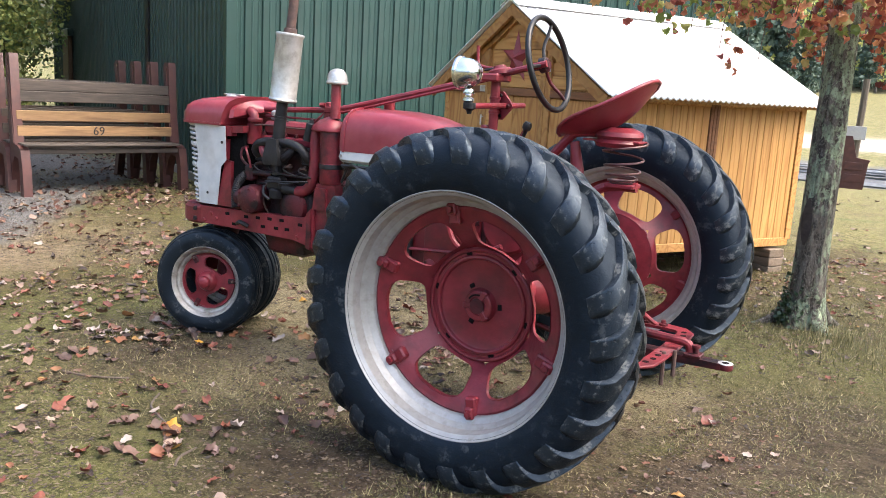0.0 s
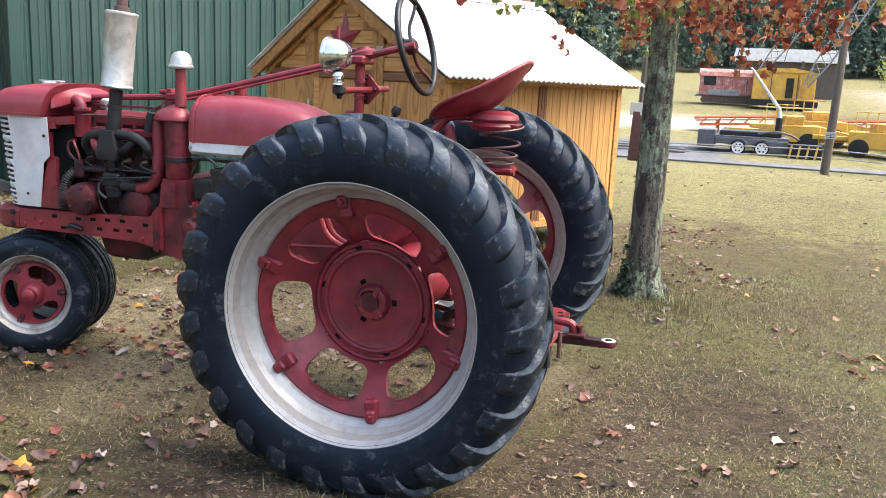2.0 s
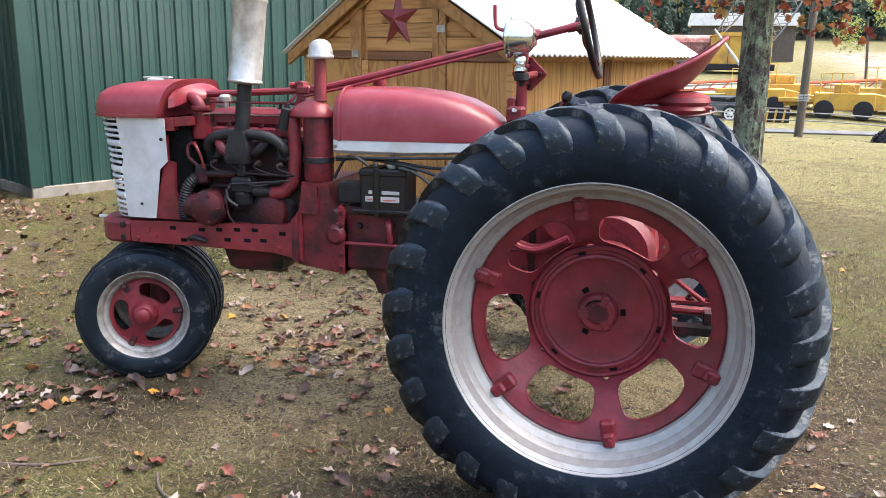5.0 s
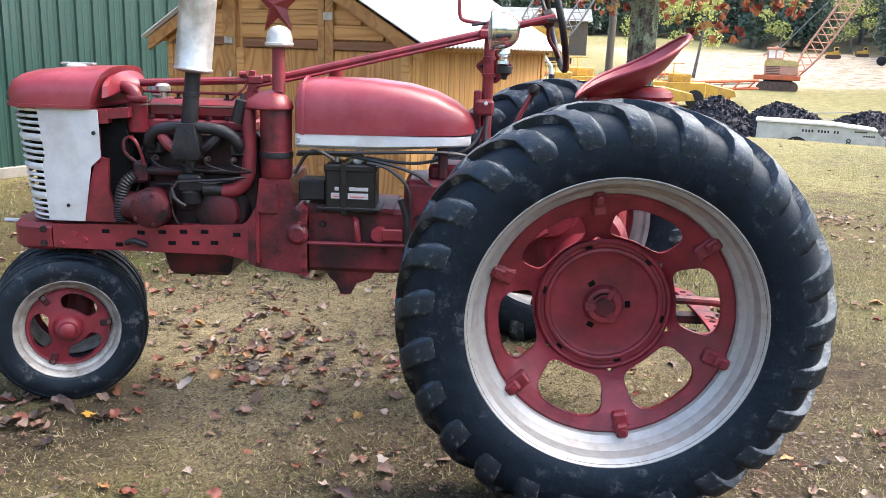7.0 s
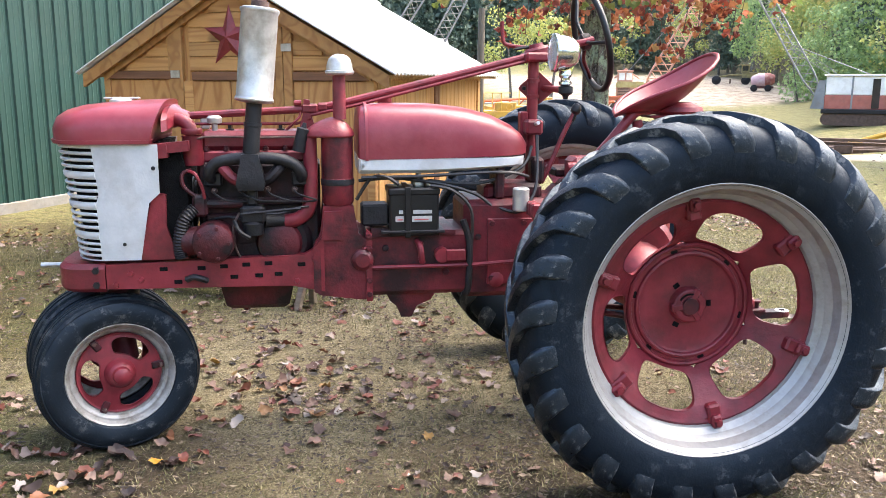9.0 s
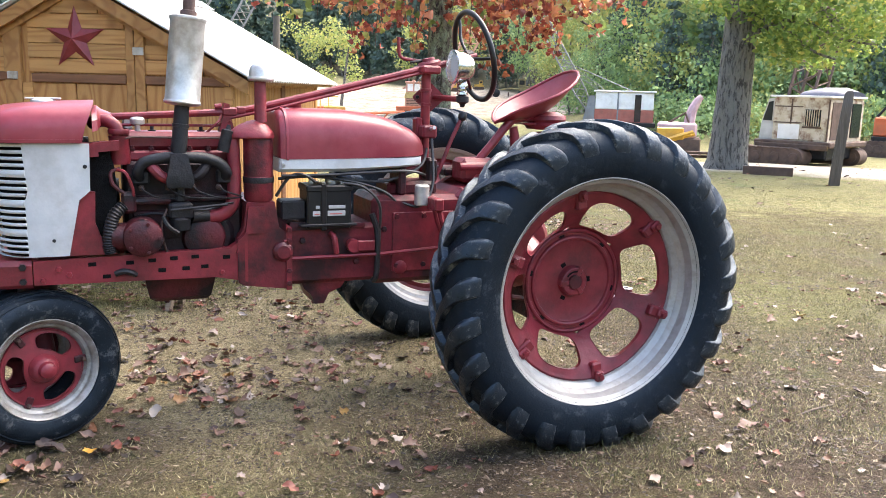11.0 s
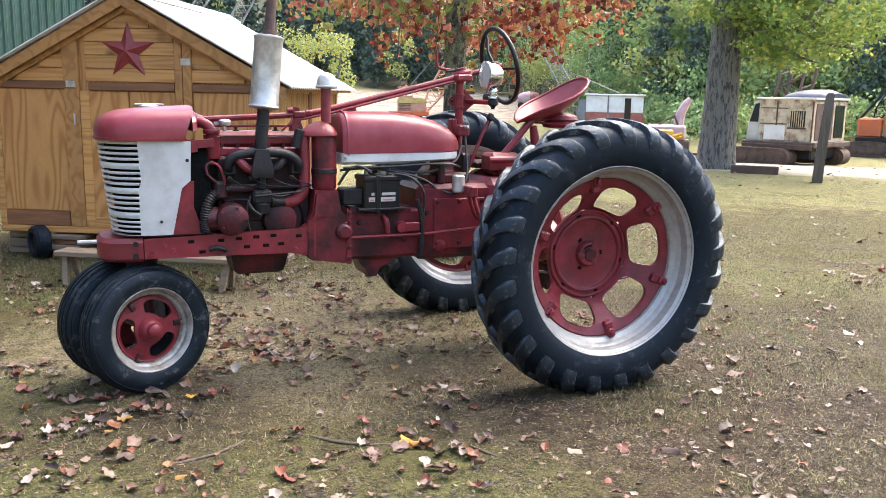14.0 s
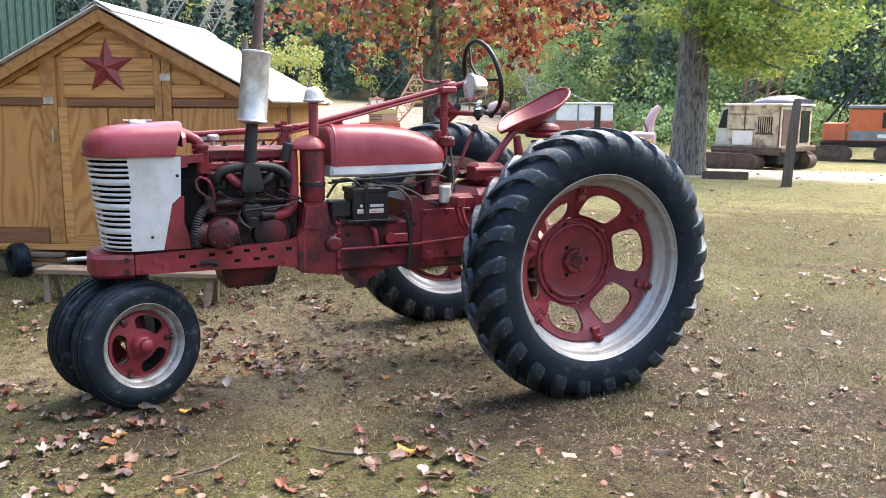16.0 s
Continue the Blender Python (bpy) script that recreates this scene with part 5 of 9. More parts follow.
def ground_material():
    m = bpy.data.materials.new("yard_ground")
    m.use_nodes = True
    nt, N, L = nodes_of(m)
    bsdf = N["Principled BSDF"]
    geo = N.new("ShaderNodeTexCoord")

    def nz(scale, detail=6, rough=0.6):
        n = N.new("ShaderNodeTexNoise")
        n.inputs["Scale"].default_value, n.inputs["Detail"].default_value, n.inputs["Roughness"].default_value = scale, detail, rough
        L.new(geo.outputs["Object"], n.inputs["Vector"])
        return n.outputs["Fac"]

    def rng(src, lo, hi, a=0.0, b=1.0):
        r = N.new("ShaderNodeMapRange")
        r.interpolation_type = "SMOOTHSTEP"
        for k, v in zip((1, 2, 3, 4), (lo, hi, a, b)):
            r.inputs[k].default_value = v
        L.new(src, r.inputs[0])
        return r.outputs[0]

    def mix(fac, a, b):
        x = N.new("ShaderNodeMix")
        x.data_type = "RGBA"
        for s, v in ((x.inputs["Factor"], fac), (x.inputs["A"], a), (x.inputs["B"], b)):
            if isinstance(v, tuple):
                s.default_value = (*v, 1)
            else:
                L.new(v, s)
        return x.outputs["Result"]

    def op(kind, a, b):
        x = N.new("ShaderNodeMath")
        x.operation = kind
        for s, v in zip(x.inputs, (a, b)):
            if isinstance(v, (int, float)):
                s.default_value = v
            else:
                L.new(v, s)
        return x.outputs[0]

    sep = N.new("ShaderNodeSeparateXYZ")
    L.new(geo.outputs["Object"], sep.inputs[0])
    X, Y = sep.outputs[0], sep.outputs[1]
    n1, n2, n3, n4, n5 = nz(0.55, 5), nz(2.2, 6, 0.7), nz(11, 8, 0.78), nz(60, 6, 0.8), nz(220, 4, 0.8)

    def flecks(scale, share, size):
        """Small scattered chips: 1 inside, 0 between."""
        v = N.new("ShaderNodeTexVoronoi")
        v.inputs["Scale"].default_value = scale
        warp = N.new("ShaderNodeVectorMath")
        warp.operation = "ADD"
        wn_ = N.new("ShaderNodeTexNoise")
        wn_.inputs["Scale"].default_value = scale * 2
        sc = N.new("ShaderNodeVectorMath")
        sc.operation = "SCALE"
        sc.inputs[3].default_value = 0.5 / scale
        L.new(geo.outputs["Object"], wn_.inputs["Vector"])
        L.new(wn_.outputs["Color"], sc.inputs[0])
        L.new(geo.outputs["Object"], warp.inputs[0])
        L.new(sc.outputs[0], warp.inputs[1])
        L.new(warp.outputs[0], v.inputs["Vector"])
        sp = N.new("ShaderNodeSeparateColor")
        L.new(v.outputs["Color"], sp.inputs[0])
        return op("MULTIPLY", rng(v.outputs["Distance"], size, size * 0.7), op("LESS_THAN", sp.outputs[0], share)), sp.outputs[1]

    soil = mix(rng(n3, 0.42, 0.58), (0.030, 0.0195, 0.0125), (0.078, 0.053, 0.034))
    soil = mix(rng(n4, 0.49, 0.57), soil, (0.108, 0.075, 0.046))
    soil = mix(rng(n5, 0.53, 0.62), soil, (0.030, 0.022, 0.017))
    moss = mix(rng(n3, 0.42, 0.58), (0.044, 0.040, 0.011), (0.104, 0.091, 0.028))
    moss = mix(rng(n4, 0.50, 0.58), moss, (0.140, 0.116, 0.048))
    moss = mix(rng(n5, 0.54, 0.62), moss, (0.042, 0.042, 0.016))
    straw = mix(rng(n3, 0.42, 0.58), (0.085, 0.086, 0.026), (0.20, 0.185, 0.070))
    straw = mix(rng(n4, 0.49, 0.61), straw, (0.31, 0.275, 0.135))
    straw = mix(rng(n5, 0.54, 0.62), straw, (0.085, 0.070, 0.035))
    dist = N.new("ShaderNodeVectorMath")
    dist.operation = "LENGTH"
    mp = N.new("ShaderNodeMapping")
    mp.inputs["Location"].default_value = (-0.15, 1.0, 0)
    mp.inputs["Scale"].default_value = (0.75, 1.0, 0)
    L.new(geo.outputs["Object"], mp.inputs[0])
    L.new(mp.outputs[0], dist.inputs[0])
    d = dist.outputs["Value"]
    # bare soil round the tractor, moss and thin grass further out, all patchy
    rough_edge = op("ADD", op("MULTIPLY", n3, 0.55), op("MULTIPLY", n4, 0.35))
    patch = op("ADD", op("ADD", op("MULTIPLY", n1, 0.75), op("MULTIPLY", n2, 0.75)), rough_edge)
    col = mix(rng(op("ADD", patch, rng(d, 0.5, 3.0, -0.04, 0.17)), 1.06, 1.36), soil, moss)
    col = mix(rng(op("ADD", patch, rng(d, 4.0, 10.0, -0.46, 0.30)), 1.10, 1.42), col, straw)
    worn = rng(op("ADD", op("MULTIPLY", nz(1.3, 7, 0.75), 1.0), op("MULTIPLY", n3, 0.3)), 0.66, 0.82, 0.0, 0.7)
    col = mix(worn, col, mix(rng(n4, 0.45, 0.6), (0.075, 0.058, 0.038), (0.16, 0.125, 0.08)))
    lush = rng(op("ADD", nz(0.8, 4), op("MULTIPLY", n3, 0.25)), 0.70, 0.82, 0.0, 0.45)
    col = mix(lush, col, mix(rng(n4, 0.45, 0.6), (0.045, 0.085, 0.020), (0.13, 0.19, 0.05)))

    bare = op("MULTIPLY", rng(op("ADD", nz(1.7, 8, 0.72), op("MULTIPLY", n3, 0.35)), 0.68, 0.78, 0.0, 0.6), rng(d, 7.0, 4.0))
    col = mix(bare, col, soil)
    tuft = op("MULTIPLY", rng(op("ADD", nz(2.6, 8, 0.72), op("MULTIPLY", n4, 0.30)), 0.66, 0.76, 0.0, 0.6), rng(d, 9.0, 5.0))
    col = mix(tuft, col, mix(rng(n4, 0.46, 0.58), (0.052, 0.062, 0.018), (0.155, 0.155, 0.055)))

    def spot(cx, cy, inner, outer):
        """1 near a place on the ground, 0 past its ragged edge."""
        w = N.new("ShaderNodeMapping")
        w.inputs["Location"].default_value = (-cx, -cy, 0)
        w.inputs["Scale"].default_value = (1, 1, 0)
        L.new(geo.outputs["Object"], w.inputs[0])
        ln = N.new("ShaderNodeVectorMath")
        ln.operation = "LENGTH"
        L.new(w.outputs[0], ln.inputs[0])
        return rng(op("ADD", ln.outputs["Value"], op("MULTIPLY", op("SUBTRACT", n2, 0.5), 1.6)), outer, inner)

    # Tan grass under the tractor, painted lighter to offset the shade there.
    tan_lifted = mix(rng(n3, 0.42, 0.56), (0.145, 0.118, 0.056), (0.30, 0.25, 0.14))
    tan_lifted = mix(rng(n4, 0.49, 0.56), tan_lifted, (0.40, 0.345, 0.22))
    tan_lifted = mix(rng(n5, 0.52, 0.58), tan_lifted, (0.07, 0.055, 0.034))
    col = mix(op("MULTIPLY", op("MAXIMUM", spot(-1.0, 0.8, 1.0, 2.2), spot(-1.9, 0.7, 0.6, 1.5)), 0.9), col, tan_lifted)
    green = mix(rng(n3, 0.42, 0.58), (0.060, 0.068, 0.018), (0.125, 0.130, 0.038))
    green = mix(rng(n4, 0.49, 0.57), green, (0.18, 0.172, 0.070))
    green = mix(rng(n5, 0.54, 0.60), green, (0.055, 0.050, 0.022))
    lawn = op("MAXIMUM", op("MAXIMUM", spot(-2.9, -0.7, 0.4, 1.4), op("MAXIMUM", spot(-1.7, -1.7, 0.2, 1.0), spot(-1.1, -1.6, 0.2, 0.8))), op("MAXIMUM", spot(-1.7, 3.0, 0.4, 1.6), op("MAXIMUM", spot(0.5, 1.8, 0.4, 1.5), spot(2.6, 1.0, 0.3, 1.8))))
    col = mix(op("MULTIPLY", op("MULTIPLY", lawn, rng(op("ADD", n2, op("MULTIPLY", n3, 0.6)), 0.58, 0.86)), 0.85), col, green)
    crumb = mix(rng(n3, 0.44, 0.56), (0.026, 0.017, 0.012), (0.066, 0.046, 0.031))
    earth = op("MAXIMUM", op("MAXIMUM", spot(-2.2, -0.5, 0.25, 0.8), op("MAXIMUM", spot(1.0, -0.9, 0.3, 1.5), spot(1.5, 0.6, 0.2, 1.3))), op("MAXIMUM", spot(-1.0, -1.1, 0.1, 0.5), op("MAXIMUM", spot(2.4, -0.4, 0.2, 1.2), op("MAXIMUM", spot(0.7, -1.9, 0.4, 1.6), spot(-0.6, -0.9, 0.3, 1.2)))))
    col = mix(op("MULTIPLY", op("MULTIPLY", earth, rng(op("ADD", n2, op("MULTIPLY", n3, 0.6)), 0.62, 0.86)), 0.9), col, crumb)
    chip, tone = flecks(34, 0.36, 0.36)
    col = mix(op("MULTIPLY", chip, 0.75), col, mix(tone, (0.045, 0.026, 0.020), (0.20, 0.150, 0.115)))
    chip, tone = flecks(85, 0.35, 0.36)
    col = mix(op("MULTIPLY", chip, 0.7), col, mix(tone, (0.030, 0.022, 0.015), (0.21, 0.180, 0.115)))
    # pale worn earth by the benches and the pale track through the yard
    pale = op("MULTIPLY", rng(op("ADD", X, op("MULTIPLY", n2, 1.6)), -3.0, -4.2), rng(op("ADD", Y, op("MULTIPLY", n2, 2.0)), 3.6, 1.4))
    col = mix(op("MULTIPLY", op("MULTIPLY", pale, rng(patch, 0.9, 1.2)), 0.75), col, mix(rng(n3, 0.4, 0.6), (0.17, 0.126, 0.080), (0.29, 0.222, 0.150)))
    gedge = op("ADD", op("ADD", op("MULTIPLY", X, -0.767), op("MULTIPLY", Y, -0.642)), op("MULTIPLY", n2, 0.8))
    grav = op("MULTIPLY", rng(gedge, 4.0, 4.5), op("MULTIPLY", rng(Y, 7.0, 5.0), rng(op("ADD", Y, n2), 0.3, 1.2)))
    col = mix(grav, col, mix(rng(n4, 0.4, 0.65), (0.085, 0.084, 0.083), (0.23, 0.225, 0.22)))
    along = op("ADD", op("MULTIPLY", X, 0.72), op("MULTIPLY", Y, 0.69))
    wob = op("ADD", along, op("MULTIPLY", n1, 3.0))
    road = op("MULTIPLY", rng(wob, 16.5, 18.0), rng(wob, 26.5, 22.5))
    road = op("MULTIPLY", road, rng(X, 8.0, 11.0))
    ry = op("ADD", Y, op("MULTIPLY", n1, 6.0))
    road2 = op("MULTIPLY", op("MULTIPLY", rng(ry, 55, 58), rng(ry, 71, 64)), rng(X, 14, 8))
    sand = op("MULTIPLY", op("MULTIPLY", rng(op("ADD", Y, op("MULTIPLY", n1, 8.0)), 62, 68), rng(X, 12, 20)), rng(op("ADD", Y, op("MULTIPLY", n1, 14.0)), 128, 112))
    pale_road = mix(rng(n3, 0.35, 0.65), (0.27, 0.235, 0.19), (0.38, 0.335, 0.275))
    col = mix(op("MAXIMUM", road, road2), col, pale_road)
    col = mix(sand, col, mix(rng(nz(0.9, 9, 0.75), 0.40, 0.56), (0.135, 0.105, 0.075), (0.29, 0.245, 0.19)))
    # loose coal round the bins
    coal = op("MULTIPLY", op("MULTIPLY", rng(ry, 38, 40), rng(ry, 52, 48)), op("MULTIPLY", rng(X, -14, -9), rng(X, 3.5, 1.0)))
    col = mix(op("MULTIPLY", coal, 0.85), col, (0.10, 0.105, 0.125))
    # greener meadow in the distance
    meadow = mix(rng(n2, 0.4, 0.6), (0.095, 0.092, 0.036), (0.165, 0.148, 0.066))
    keep = op("SUBTRACT", 1.0, op("MAXIMUM", op("MAXIMUM", road, road2), op("MAXIMUM", sand, coal)))
    col = mix(op("MULTIPLY", rng(d, 16, 34, 0.0, 0.75), keep), col, meadow)
    # litter under the woods, with shade put into its colour so gaps between trees stay dark
    az = op("MULTIPLY", op("ARCTAN2", X, Y), 57.2958)
    rim = op("SUBTRACT", op("SUBTRACT", 150.0, rng(az, 24, 40, 0.0, 98.0)), rng(az, -2, -14, 0.0, 55.0))
    rim = op("SUBTRACT", rim, op("MULTIPLY", rng(az, 14, 20, 0.0, 30.0), rng(az, 38, 27)))
    reach = N.new("ShaderNodeVectorMath")
    reach.operation = "LENGTH"
    L.new(geo.outputs["Object"], reach.inputs[0])
    col = mix(rng(op("SUBTRACT", reach.outputs["Value"], rim), -4.0, 2.0), col, mix(rng(n2, 0.4, 0.6), (0.022, 0.024, 0.012), (0.05, 0.045, 0.024)))
    L.new(col, bsdf.inputs["Base Color"])
    bsdf.inputs["Roughness"].default_value = 0.95
    bsdf.inputs["Specular IOR Level"].default_value = 0.2
    bump = N.new("ShaderNodeBump")
    bump.inputs["Strength"].default_value, bump.inputs["Distance"].default_value = 1.0, 0.05
    L.new(op("ADD", op("ADD", op("MULTIPLY", n3, 0.6), op("MULTIPLY", n4, 0.4)), op("MULTIPLY", n5, 0.2)), bump.inputs["Height"])
    L.new(bump.outputs[0], bsdf.inputs["Normal"])
    return m


GROUND = ground_material()
b = Build()
radii = [0.0] + [0.11 * k for k in range(1, 46)] + [5.0 * 1.075 ** k for k in range(1, 66)]
SEG = 160
vs = [(0, 0, height(0, 0))]
for r in radii[1:]:
    for j in range(SEG):
        a = 2 * math.pi * j / SEG
        x, y = r * math.cos(a), r * math.sin(a)
        vs.append((x, y, height(x, y)))
fs = [(0, 1 + j, 1 + (j + 1) % SEG) for j in range(SEG)]
for i in range(len(radii) - 2):
    for j in range(SEG):
        fs.append((1 + i * SEG + j, 1 + (i + 1) * SEG + j, 1 + (i + 1) * SEG + (j + 1) % SEG, 1 + i * SEG + (j + 1) % SEG))
ground_mesh = bpy.data.meshes.new("ground")
ground_mesh.from_pydata(vs, [], fs)
ground_mesh.materials.append(GROUND)
ground_mesh.shade_smooth()
tagged(new("ground", ground_mesh), "bare soil and thin autumn grass with leaves", "ground", kind="structure")


# ---- steel barn ----
def wood(name, c1, c2, c3, grain=(14, 14, 1.2), rough=0.6, vary=0.12):
    return mat(name, c1, c2, 4, rough, bump=0.15, bscale=14, dirt=c3, dscale=1.6, damt=0.8, vary=vary, stretch=grain)


GREEN = mat("green_steel", (0.012, 0.040, 0.034), (0.0155, 0.048, 0.041), 2.0, 0.38, bump=0.03, bscale=8, dirt=(0.016, 0.040, 0.033), dscale=0.8, damt=0.6)
CONCRETE = mat("concrete", (0.15, 0.145, 0.13), (0.21, 0.20, 0.18), 9, 0.9, bump=0.4, bscale=50, dirt=(0.18, 0.15, 0.11), dscale=2, damt=0.6)
YAW = -29.2
U, V = Vector((math.cos(radians(YAW)), math.sin(radians(YAW)), 0)), Vector((-math.sin(radians(YAW)), math.cos(radians(YAW)), 0))
barn = thing("barn", "large dark green ribbed steel barn", "building", (-6.37, 4.08, 0), YAW)


def ribbed(length, z0, z1, pitch=0.2286):
    """A ribbed sheet along local x, its face towards local -y."""
    prof, x = [], 0.0
    while x < length:
        for dx, d in ((0.0, 0.0), (0.055, 0.0), (0.07, 0.006), (0.085, 0.0), (0.135, 0.0), (0.15, 0.006), (0.165, 0.0), (0.19, 0.0), (0.203, 0.024), (0.222, 0.024)):
            if x + dx * pitch / 0.2286 <= length:
                prof.append((x + dx * pitch / 0.2286, -d))
        x += pitch
    prof.append((length, 0.0))
    n = len(prof)
    back = [(x, 0.03) for x, d in (prof[-1], prof[0])]
    ring = prof + back
    return Build().loft([[(x, y, z) for x, y in ring] for z in (z0, z1)])


H_BARN = 6.4
part("front_wall", ribbed(5.0, 0.12, H_BARN), GREEN, barn, smooth=20, m=pose(-5.0, 0, 0))
part("front_wall", ribbed(16.2, 0.12, H_BARN), GREEN, barn, smooth=20, m=pose(-21.4, 0.0, 0))
part("side_wall", ribbed(8.5, 0.12, H_BARN), GREEN, barn, smooth=20, m=pose(0, 0, 0, 0, 0, 90))
part("corner_trim", Build().box((-0.10, -0.045, 0.12), (0.045, 0.1, H_BARN), 0.008), GREEN, barn)
part("corner_trim", Build().box((-21.5, -0.045, 0.12), (-21.36, 0.1, H_BARN), 0.008), GREEN, barn)
# Black strip put on the wall for the shaded gap in it.
part("door_post", Build().box((-5.22, -0.05, 0.1), (-4.98, 0.02, H_BARN - 0.5), 0.01), PLASTIC, barn, "dark strip for the shade in a door gap")
part("plank_post", Build().box((-17.3, -0.18, 0.1), (-15.9, -0.06, 2.35), 0.02), wood("brown_board", (0.10, 0.055, 0.03), (0.14, 0.08, 0.045), (0.07, 0.04, 0.024)), barn)
part("post_cap", Build().box((-17.5, -0.2, 2.35), (-15.7, -0.05, 2.55), 0.02), GREEN, barn)
part("footing", Build().box((-21.4, -0.03, -0.2), (0.0, 0.4, 0.125), 0.01).box((-0.38, -0.03, -0.2), (0.035, 8.5, 0.125), 0.01), CONCRETE, barn, "concrete footing")
b = Build().prism([(-21.9, 6.4), (0.5, 6.4), (0.5, 6.55), (-10.7, 9.9), (-21.9, 6.55)], -0.4, 8.8)
part("roof", b, GREEN, barn)
part("back_wall", Build().box((-21.4, 8.4, 0.0), (0.0, 8.5, 6.4), 0.01), GREEN, barn)
part("end_wall", Build().box((-21.4, 0.05, 0.0), (-21.3, 8.5, 6.4), 0.01), GREEN, barn)

# ---- shed ----
PINE = grained("pine_board", (0.46, 0.24, 0.075), (0.54, 0.30, 0.105), (0.34, 0.15, 0.042), (0.5, 9, 9), 7, vary=0.12, knots=2.2)
PINE_SIDE = grained("pine_siding", (0.47, 0.255, 0.080), (0.56, 0.32, 0.115), (0.37, 0.175, 0.050), (9, 9, 0.6), 6, vary=0.12, knots=1.6)
PLY = grained("pine_plywood", (0.44, 0.215, 0.065), (0.53, 0.285, 0.095), (0.31, 0.125, 0.034), (3.0, 3.0, 0.55), 15, vary=0.08)
TRIM = grained("stained_trim", (0.36, 0.18, 0.055), (0.42, 0.22, 0.072), (0.26, 0.115, 0.034), (5, 9, 5), 6, vary=0.1, knots=1.2)
BROWN = wood("brown_beam", (0.17, 0.07, 0.03), (0.22, 0.095, 0.042), (0.11, 0.05, 0.025), (1.2, 14, 14))
TIN = mat("galvanised_roofing", (0.66, 0.665, 0.67), (0.74, 0.745, 0.75), 3, 0.38, metal=0.1, bump=0.05, bscale=40, dirt=(0.58, 0.58, 0.58), dscale=2, damt=0.4)
STAR_RED = mat("red_tin_star", (0.18, 0.022, 0.026), (0.25, 0.034, 0.036), 12, 0.5, bump=0.1, bscale=40)

shed_at = Vector((-2.082, 3.42, 0))
shed = thing("shed", "small honey-coloured pine shed with white metal roof on blocks", "shed", tuple(shed_at), YAW)
HWALL, HROOF, LONG, EAVE, APEX, FLOOR = 1.27, 1.46, 2.50, 1.59, 2.38, 0.30
SLOPE = (APEX - EAVE) / HROOF


def roof_z(x):
    return APEX - SLOPE * abs(x)


Y0 = 0.07
# walls
core = part("wall", Build().prism([(-HWALL, FLOOR), (HWALL, FLOOR), (HWALL, roof_z(HWALL) - 0.05), (0, APEX - 0.06), (-HWALL, roof_z(HWALL) - 0.05)], Y0 + 0.015, LONG), PLY, shed, "pine sheathing")
# gable planks above the beam
z = 1.60
while z < APEX - 0.12:
    hh = 0.115
    lim = min(HWALL, (APEX - 0.1 - z - hh) / SLOPE)
    if lim > 0.1:
        for lo, hi in ((-lim, -0.50), (-0.40, 0.43), (0.57, lim)):
            lo, hi = max(lo, -lim), min(hi, lim)
            if hi - lo > 0.06:
                part("plank", Build().box((lo, Y0 - 0.006 + random.uniform(-0.002, 0.002), z + 0.002), (hi, Y0 + 0.014, z + hh - 0.003), 0.003), PINE, core)
    z += hh
# beams, posts, door leaves
front = [("beam", (-HWALL, Y0 - 0.03, 1.535), (-0.49, Y0 + 0.015, 1.60), BROWN), ("beam", (-0.37, Y0 - 0.03, 1.525), (0.42, Y0 + 0.015, 1.592), BROWN), ("beam", (0.58, Y0 - 0.03, 1.525), (HWALL, Y0 + 0.015, 1.59), BROWN), ("post", (-0.60, Y0 - 0.028, FLOOR), (-0.46, Y0 + 0.015, 1.96), TRIM), ("post", (0.425, Y0 - 0.03, FLOOR), (0.492, Y0 + 0.015, 2.04), TRIM), ("post", (0.497, Y0 - 0.026, FLOOR), (0.575, Y0 + 0.015, 2.0), TRIM), ("door_leaf", (-0.45, Y0 - 0.012, FLOOR + 0.02), (-0.012, Y0 + 0.015, 1.52), PLY), ("door_leaf", (-0.002, Y0 - 0.012, FLOOR + 0.02), (0.42, Y0 + 0.015, 1.52), PLY), ("panel", (-HWALL + 0.04, Y0 - 0.01, FLOOR + 0.14), (-0.605, Y0 + 0.015, 1.53), PLY), ("panel", (0.58, Y0 - 0.01, FLOOR + 0.02), (HWALL - 0.02, Y0 + 0.015, 1.52), PLY), ("kick_board", (-HWALL, Y0 - 0.022, FLOOR), (-0.61, Y0 + 0.012, FLOOR + 0.135), BROWN), ("stile", (-0.455, Y0 - 0.022, FLOOR), (-0.37, Y0 - 0.012, 1.52), PINE), ("rail", (-0.37, Y0 - 0.020, FLOOR), (0.42, Y0 - 0.0115, FLOOR + 0.09), PINE), ("corner_board", (-HWALL - 0.012, Y0 - 0.026, FLOOR), (-HWALL + 0.05, Y0 + 0.03, 1.60), PINE), ("corner_board", (HWALL - 0.05, Y0 - 0.026, FLOOR), (HWALL + 0.014, Y0 + 0.03, 1.60), PINE), ("sill", (-HWALL - 0.01, Y0 - 0.03, FLOOR - 0.06), (HWALL + 0.01, LONG + 0.02, FLOOR - 0.004), PINE)]
for name, lo, hi, m in front:
    part(name, Build().box(lo, hi, 0.004), m, shed)
